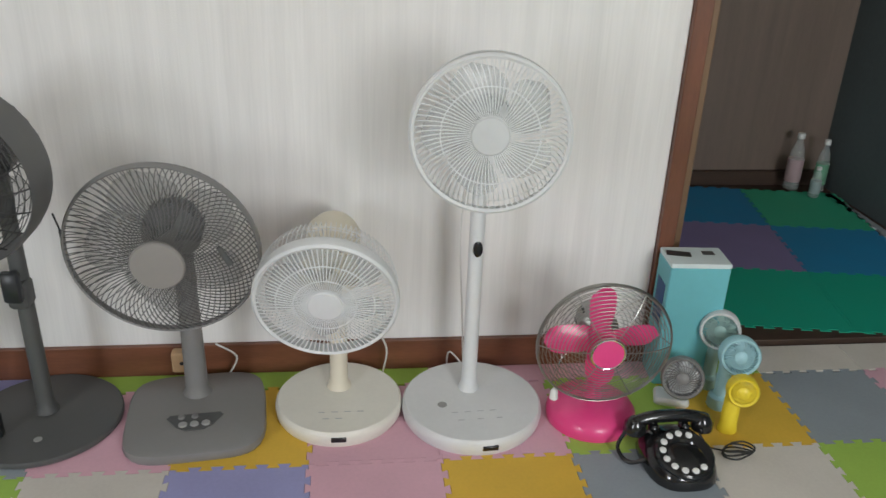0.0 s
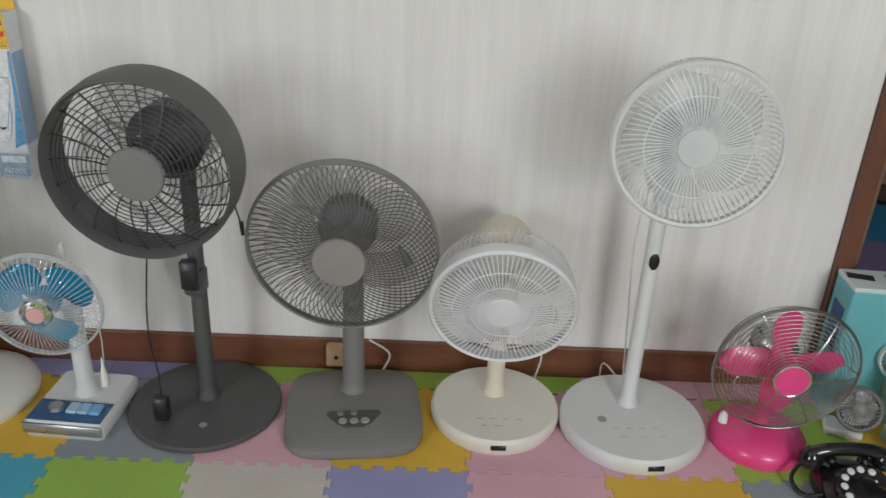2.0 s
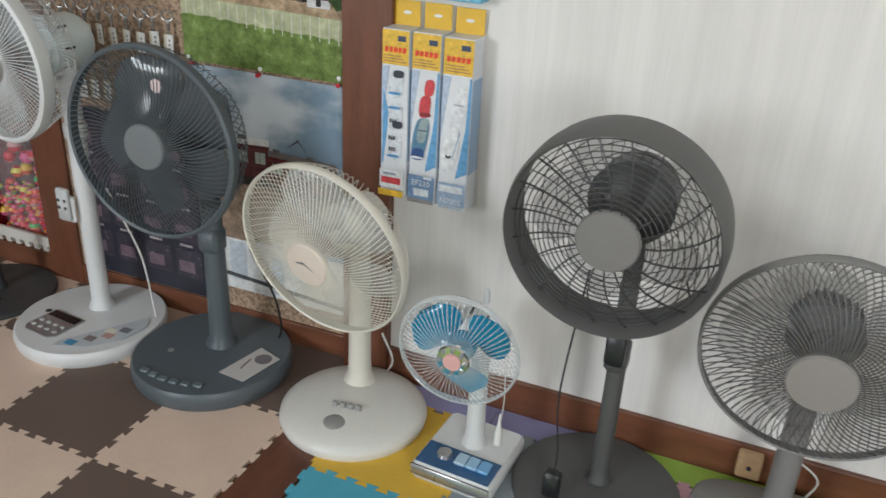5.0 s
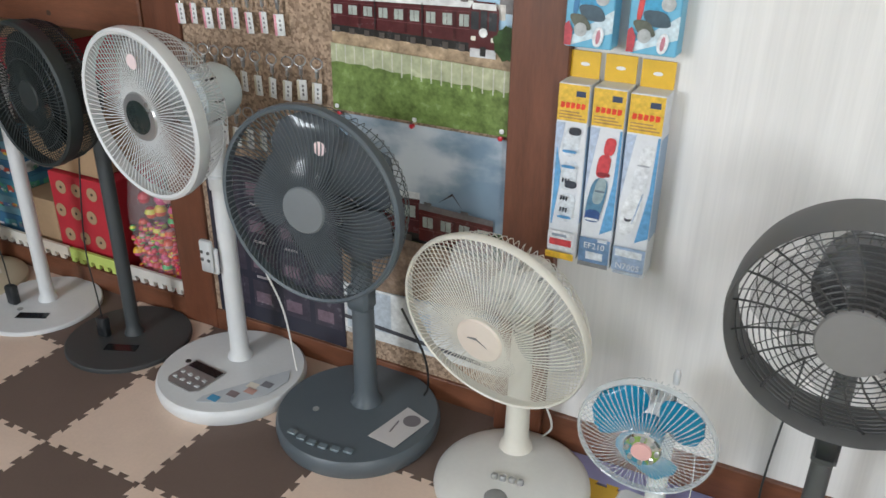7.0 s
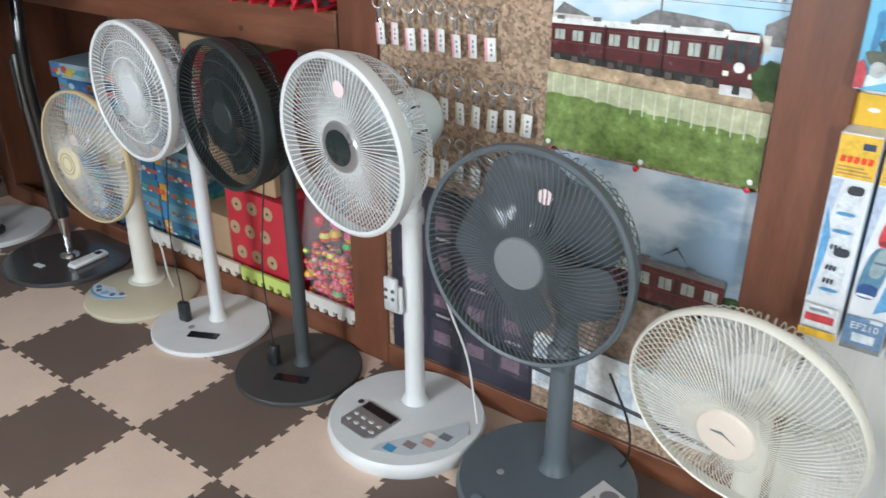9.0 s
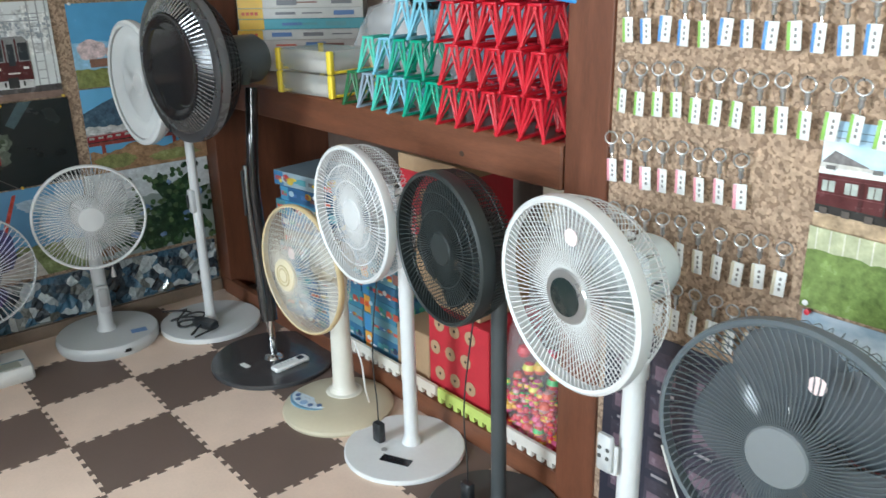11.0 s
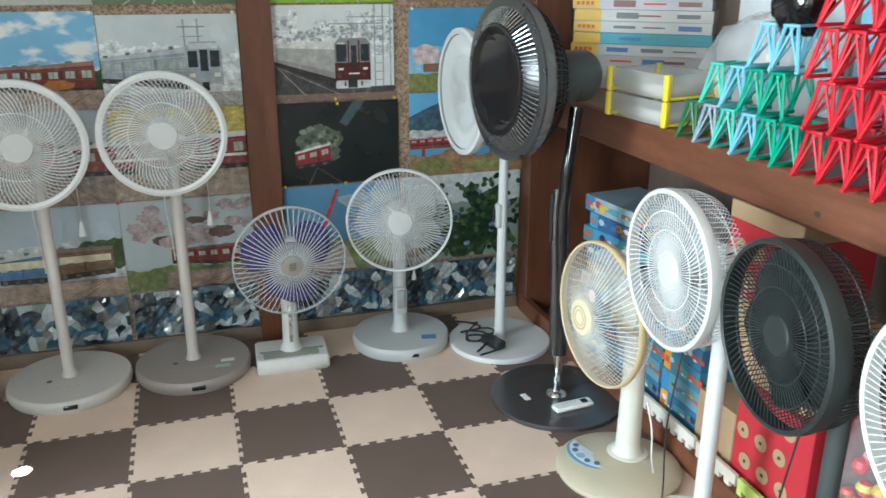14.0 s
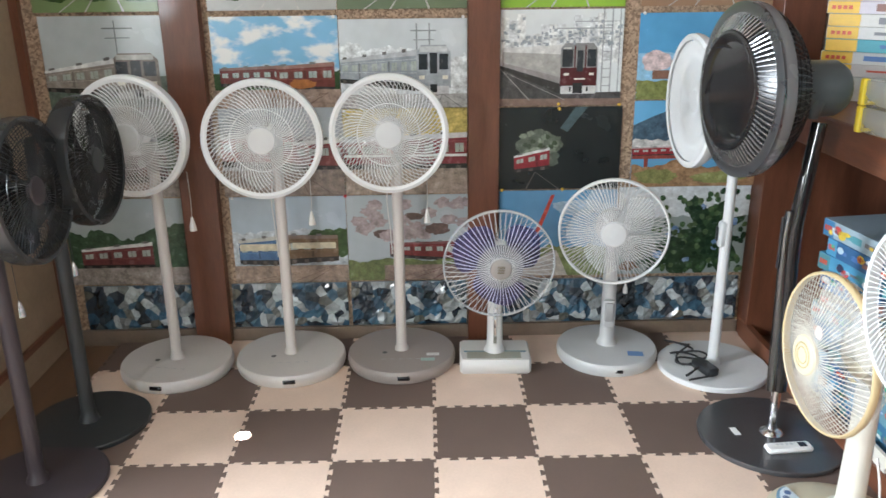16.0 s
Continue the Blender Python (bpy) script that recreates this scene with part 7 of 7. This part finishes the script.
def bag(name, label, at, size, mat, seed, rough=0.25):
    """A crumpled plastic bag: a lumpy closed skin."""
    g, nu, nv = Geo(), 30, 16
    rings = []
    for j in range(nv + 1):
        b = math.pi * j / nv
        ring = []
        for i in range(nu):
            a = 2 * math.pi * i / nu
            d = Vector((math.sin(b) * math.cos(a), math.sin(b) * math.sin(a), -math.cos(b)))
            k = 1 + rough * noise.noise(d * 2.3 + Vector((seed, 0, 0))) + 0.5 * rough * noise.noise(d * 6 + Vector((0, seed, 0)))
            p = Vector((d.x * size[0] * k, d.y * size[1] * k, size[2] * max(d.z * k, -0.86) + size[2] * 0.86))
            ring.append(p)
        rings.append(ring)
    g.loops(rings)
    return solid(name, g, mat, label, "plastic bag", m=Matrix.Translation(at))


bag("clear_plastic_bag", "crumpled clear plastic bag on the shelf", (-3.30, 1.85, SH), (0.20, 0.13, 0.15), clear("bag_film", (0.85, 0.86, 0.87), 0.32, 0.08), 3)
bag("black_plastic_bag", "small crumpled black plastic bag on the stack", (-2.93, 1.62, 1.20), (0.055, 0.06, 0.10), GLOSS_BLACK, 8)
solid("blue_track_piece", Geo().box((0.24, 0.08, 0.012), (0, 0, 0), 0.002), plastic("toy_blue", (0.05, 0.25, 0.6), 0.35), "blue plastic toy track piece on top of the piers", "toy", m=pose(-2.535, 1.60, 1.247, 0, 8, 12))
solid("black_track_piece", Geo().box((0.16, 0.07, 0.014), (0, 0, 0), 0.002), BLACK, "black plastic toy track piece", "toy", m=pose(-2.53, 1.60, 1.263, 0, 8, 4))

# the stacks sit well back on the shelf, over its front edge
SET_BACK = Matrix.Translation((-1.45, 0.36, 1.32)) @ Matrix.Scale(1.05, 4) @ Matrix.Translation((1.45, -0.36, -1.32))
for ob in list(scene.objects)[first_on_shelf:]:
    if ob.parent is None:
        ob.matrix_basis = SET_BACK @ ob.matrix_basis

# ---- things under the shelf ----
CARD = shader("brown_cardboard", (0.42, 0.28, 0.16), 0.75, vary=0.12, scale=8, bump=0.1)
z = 0.02
SHADES = ((0.06, 0.18, 0.38), (0.10, 0.32, 0.52), (0.05, 0.14, 0.30), (0.35, 0.45, 0.52), (0.07, 0.22, 0.42), (0.10, 0.26, 0.30), (0.30, 0.22, 0.14))
for i in range(11):
    toy_carton(-3.80 + rnd.uniform(-0.02, 0.02), 1.815, z, (0.25 + rnd.uniform(-0.02, 0.02), 0.22, 0.053), 12 + rnd.uniform(-7, 7), SHADES[i % 7], SHADES[(i * 3 + 2) % 7], "blue printed toy car carton stacked under the shelf", 5, 21 + 2 * i, "toy_car_box")
    z += 0.0535
for cx in (-3.50, -3.31):
    z = 0.02
    for i in range(6):
        toy_carton(cx + rnd.uniform(-0.006, 0.006), 1.775, z, (0.18, 0.16, 0.064), rnd.uniform(-2, 2), ((0.07, 0.24, 0.36), (0.06, 0.18, 0.32), (0.16, 0.32, 0.40))[i % 3], (0.75, 0.38, 0.06) if i % 2 else (0.08, 0.28, 0.55), "small blue toy car carton in a stack", 4, 40 + i, "toy_car_box")
        z += 0.0645
solid("cardboard_box", Geo().box((0.16, 0.2, 0.22), (0, 0, 0.11), 0.003), CARD, "plain brown cardboard box under the shelf", "box", m=pose(-3.13, 1.79, 0.02), smooth=False)
RED_CARD = ink("red_card", (0.48, 0.025, 0.04), 0.5)
for x, zz, w, h in ((-2.91, 0.02, 0.26, 0.33), (-3.03, 0.56, 0.25, 0.19)):
    t = thing("red_dotted_box", pose(x, 1.795, zz), "red cardboard box printed with tan dots", "box", "red dotted boxes")
    part("carton", Geo().box((w, 0.22, h), (0, 0, h / 2), 0.003), RED_CARD, t, smooth=False)
    for i in range(3):
        for j in range(4):
            px, pz = -w * 0.38 + w * 0.26 * i + 0.02 * (j % 2), 0.045 + 0.08 * j
            if pz < h - 0.03 and px < w * 0.45:
                part("tan_dot", Geo().lathe([(0.022, 0), (0.022, 0.001), (0.001, 0.001)], 18, pose(px, -0.1105, pz, 90, 0, 0)), CARD, t)
                part("dot_mark", Geo().lathe([(0.005, 0), (0.005, 0.0006), (0.001, 0.0006)], 10, pose(px, -0.1117, pz, 90, 0, 0)), DARK_WOOD, t)
    if zz > 0.3:
        part("cardboard_lid", Geo().box((w * 1.02, 0.225, 0.045), (0, 0, h + 0.0225), 0.003), CARD, t, "torn brown cardboard lid", smooth=False)
solid("cardboard_box", Geo().box((0.28, 0.2, 0.20), (0, 0, 0.10), 0.003), CARD, "brown cardboard box under the red one", "box", m=pose(-2.97, 1.80, 0.355), smooth=False)
solid("pale_board", Geo().box((0.16, 0.02, 0.16), (0, 0, 0.08), 0.002), shader("pale_board", (0.55, 0.48, 0.36), 0.6), "pale board behind the post", "board", m=pose(-2.745, 1.95, 0.60), smooth=False)
solid("support_block", Geo().box((0.16, 0.20, 0.58), (0, 0, 0.29), 0.002), DARK_WOOD, "dark wooden support under the pale board", "block", m=pose(-2.745, 2.02, 0.02), smooth=False)
# bag of coloured balls
ball_mat = bpy.data.materials.new("coloured_balls")
ball_mat.use_nodes = True
bn, bl_ = ball_mat.node_tree.nodes, ball_mat.node_tree.links
geo_n, rmp = bn.new("ShaderNodeNewGeometry"), bn.new("ShaderNodeValToRGB")
rmp.color_ramp.interpolation = "CONSTANT"
el = rmp.color_ramp.elements
el[0].color, el[1].color, el[1].position = (0.7, 0.03, 0.06, 1), (0.8, 0.12, 0.3, 1), 0.3
for at, c in ((0.5, (0.85, 0.5, 0.04, 1)), (0.62, (0.8, 0.1, 0.04, 1)), (0.78, (0.1, 0.55, 0.15, 1)), (0.85, (0.75, 0.4, 0.4, 1)), (0.94, (0.8, 0.75, 0.1, 1))):
    el.new(at).color = c
bl_.new(geo_n.outputs["Random Per Island"], rmp.inputs[0]), bl_.new(rmp.outputs[0], bn["Principled BSDF"].inputs["Base Color"])
bn["Principled BSDF"].inputs["Roughness"].default_value = 0.35
g = Geo()
for i in range(420):
    big = i % 9 == 0
    p = Vector((rnd.uniform(-0.10, 0.10), rnd.uniform(-0.035, 0.035), rnd.uniform(0.012, 0.20)))
    r = 0.017 if big else rnd.uniform(0.007, 0.012)
    g.lathe([(0.001, -r), (r * 0.7, -r * 0.7), (r, 0), (r * 0.7, r * 0.7), (0.001, r)], 10, Matrix.Translation(p))
for x, zz, r in ((-0.03, 0.33, 0.024), (0.01, 0.30, 0.022), (0.04, 0.31, 0.02), (-0.06, 0.29, 0.02), (0.06, 0.27, 0.022), (0.0, 0.26, 0.02), (-0.04, 0.245, 0.02), (0.05, 0.235, 0.02)):
    g.lathe([(0.001, -r), (r * 0.7, -r * 0.7), (r, 0), (r * 0.7, r * 0.7), (0.001, r)], 14, Matrix.Translation((x, 0.0, zz)))
solid("coloured_balls", g, ball_mat, "heap of small red, pink, yellow and green balls", "balls", kind="stuff", m=pose(-2.63, 1.735, 0.022))
bag("ball_bag", "clear plastic bag full of coloured balls", (-2.63, 1.735, 0.021), (0.125, 0.055, 0.25), clear("ball_bag_film", (0.8, 0.82, 0.82), 0.14, 0.08), 5, 0.12)
# foam offcuts standing on the sill
for x0, x1, col, lab in ((-3.50, -3.16, (0.72, 0.68, 0.6), "strip of cream foam mat edging on the sill"), (-3.15, -2.98, (0.68, 0.6, 0.5), "strip of beige foam mat edging on the sill"), (-2.97, -2.72, (0.5, 0.6, 0.14), "strip of yellow-green foam mat edging on the sill"), (-2.71, -2.49, (0.7, 0.66, 0.6), "strip of white foam mat edging on the sill")):
    n = int((x1 - x0) / 0.035)
    poly = [(x0, 0)]
    for i in range(n):
        a, s = x0 + (x1 - x0) * i / n, (x1 - x0) / n
        poly += [(a + 0.02 * s, -0.012), (a + 0.55 * s, -0.012), (a + 0.45 * s, 0.004), (a + 0.95 * s, 0.004)]
    poly += [(x1, 0), (x1, 0.034), (x0, 0.034)]
    solid("foam_edging", Geo().prism(poly, -0.005, 0.005), shader("foam_offcut", col, 0.65, vary=0.1), lab, "foam edging", "foam offcuts", m=pose(0, 1.661, 0.079, 90, 0, 0), smooth=False)

# ---- foam mats, last ----
def tile_outline(p, teeth=6, amp=0.0062):
    """The outline of a jigsaw foam mat: the same toothed line on all four sides, so that neighbours interlock."""
    line, n, m0 = [(0.0, 0.0), (0.055, 0.0)], 2 * teeth - 1, 0.055
    step = (1 - 2 * m0) / n
    for i in range(n):
        x, s = m0 + step * i, amp if i % 2 else -amp
        line += [(x - step * 0.12, s), (x + step * 1.12, s)]
    line += [(1 - m0, 0.0), (1.0, 0.0)]
    out = [(x * p, d) for x, d in line][:-1]
    out += [(p + d, x * p) for x, d in line][:-1]
    out += [(x * p, p + d) for x, d in reversed(line)][:-1]
    out += [(d, x * p) for x, d in reversed(line)][:-1]
    k = 0.9965
    return [((x - p / 2) * k + p / 2, (y - p / 2) * k + p / 2) for x, y in out]


def foam(name, colour):
    return shader(name, colour, 0.62, vary=0.10, scale=7, fine=120, bump=0.18, bump_scale=420, random_tint=0.04, spec=0.35)


def tile_mesh(name, p, mat, teeth=6):
    return Geo().prism(tile_outline(p, teeth), -0.011, 0.0).mesh(name, mat, smooth=False)


def lay(parent, data, x, y):
    ob = new("foam_tile", data)
    ob.location = (x, y, 0)
    ob.parent = parent
    return ob


BROWN, BEIGE = foam("brown_foam", (0.152, 0.108, 0.089)), foam("beige_foam", (0.72, 0.56, 0.45))
checker = thing("foam_mat_checker", Matrix(), "brown and beige checkered foam mat of jigsaw tiles", "foam mat", kind="structure")
brown_tile, beige_tile = tile_mesh("foam_tile", 0.30, BROWN), tile_mesh("foam_tile", 0.30, BEIGE)
for i in range(10):
    for j in range(-8, 3):
        x0, y0 = -1.78 - 0.30 * i, 1.07 + 0.30 * j
        if x0 < -4.6 or y0 + 0.3 > 1.7 or (y0 < -0.93 and x0 < -3.2) or y0 < -2.2:
            continue
        lay(checker, beige_tile if (i + j) % 2 == 0 else brown_tile, x0, y0)
COLOURS = dict(blue=(0.10, 0.42, 0.56), green=(0.36, 0.55, 0.10), white=(0.66, 0.62, 0.56), lavender=(0.36, 0.36, 0.62), pink=(0.70, 0.42, 0.50), yellow=(0.72, 0.46, 0.06), grey=(0.30, 0.34, 0.37))
P2, X2, Y2 = 0.296, -1.361, 0.954
coloured = thing("foam_mat_coloured", Matrix(), "pastel foam mat of interlocking coloured jigsaw tiles", "foam mat", kind="structure")
TILES = {k: tile_mesh("foam_tile", P2, foam(k + "_foam", c), 6) for k, c in COLOURS.items()}
ROWS2 = {0: "blue green white lavender pink yellow grey white green blue pink yellow".split(),
         1: "yellow grey pink yellow pink pink green yellow grey pink white green".split(),
         -1: "green white yellow pink blue green lavender grey pink yellow green blue".split()}
for j in range(-11, 2):
    names = ROWS2.get(j) or ROWS2[(0, -1)[j % 2]][(j * 3) % 7:] + ROWS2[(0, -1)[j % 2]][:(j * 3) % 7]
    for i in range(12):
        y0 = Y2 + P2 * j
        if y0 > -2.2:
            lay(coloured, TILES[names[i]], X2 + P2 * i, y0)
for i, c in enumerate("lavender lavender green green green pink pink green white white white white".split()):
    if i < 7:
        part("foam_tile", Geo().box((P2 - 0.001, 0.073, 0.0105), (X2 + P2 * (i + 0.5), 1.584, -0.0058), 0.001), foam(c + "_foam", COLOURS[c]), coloured, smooth=False)
    elif i > 6:
        part("foam_tile", Geo().box((P2 - 0.001, 0.13, 0.0105), (X2 + P2 * (i + 0.5), 1.613, -0.0058), 0.001), foam(c + "_foam", COLOURS[c]), coloured, smooth=False)

# darker mats in the next room
next_mat = thing("foam_mat_dark", pose(1.00, 1.84, 0.014, 0, 0, -9), "blue, green and purple foam mat in the next room", "foam mat", kind="structure")
N_COL = dict(teal=(0.02, 0.38, 0.25), deep_blue=(0.03, 0.24, 0.46), purple=(0.23, 0.19, 0.36), leaf=(0.05, 0.40, 0.23))
for i, j, k in ((0, 0, "teal"), (1, 0, "teal"), (0, 1, "purple"), (1, 1, "deep_blue"), (0, 2, "deep_blue"), (1, 2, "leaf"), (2, 0, "teal")):
    ob = new("foam_tile", tile_mesh("foam_tile", 0.40, foam(k + "_foam", N_COL[k]), 7))
    ob.parent, ob.location = next_mat, (0.40 * i, 0.40 * j - 0.06, 0)

# pale toothed edging along the sliding door
edging = [(0.0, 0.0), (0.0, 1.12), (-0.022, 1.12)]
for i in range(14):
    y = 1.12 - 0.08 * i
    edging += [(-0.022, y - 0.008), (-0.038, y - 0.012), (-0.038, y - 0.044), (-0.022, y - 0.048)]
part("foam_tile", Geo().prism(edging + [(-0.022, 0.0)], -0.011, 0.0, pose(0.955, 0.03, 0) @ pose(0, 0, 0, 0, 0, 9)), foam("pale_grey_foam", (0.36, 0.40, 0.42)), next_mat, "pale grey toothed edging strip", smooth=False)
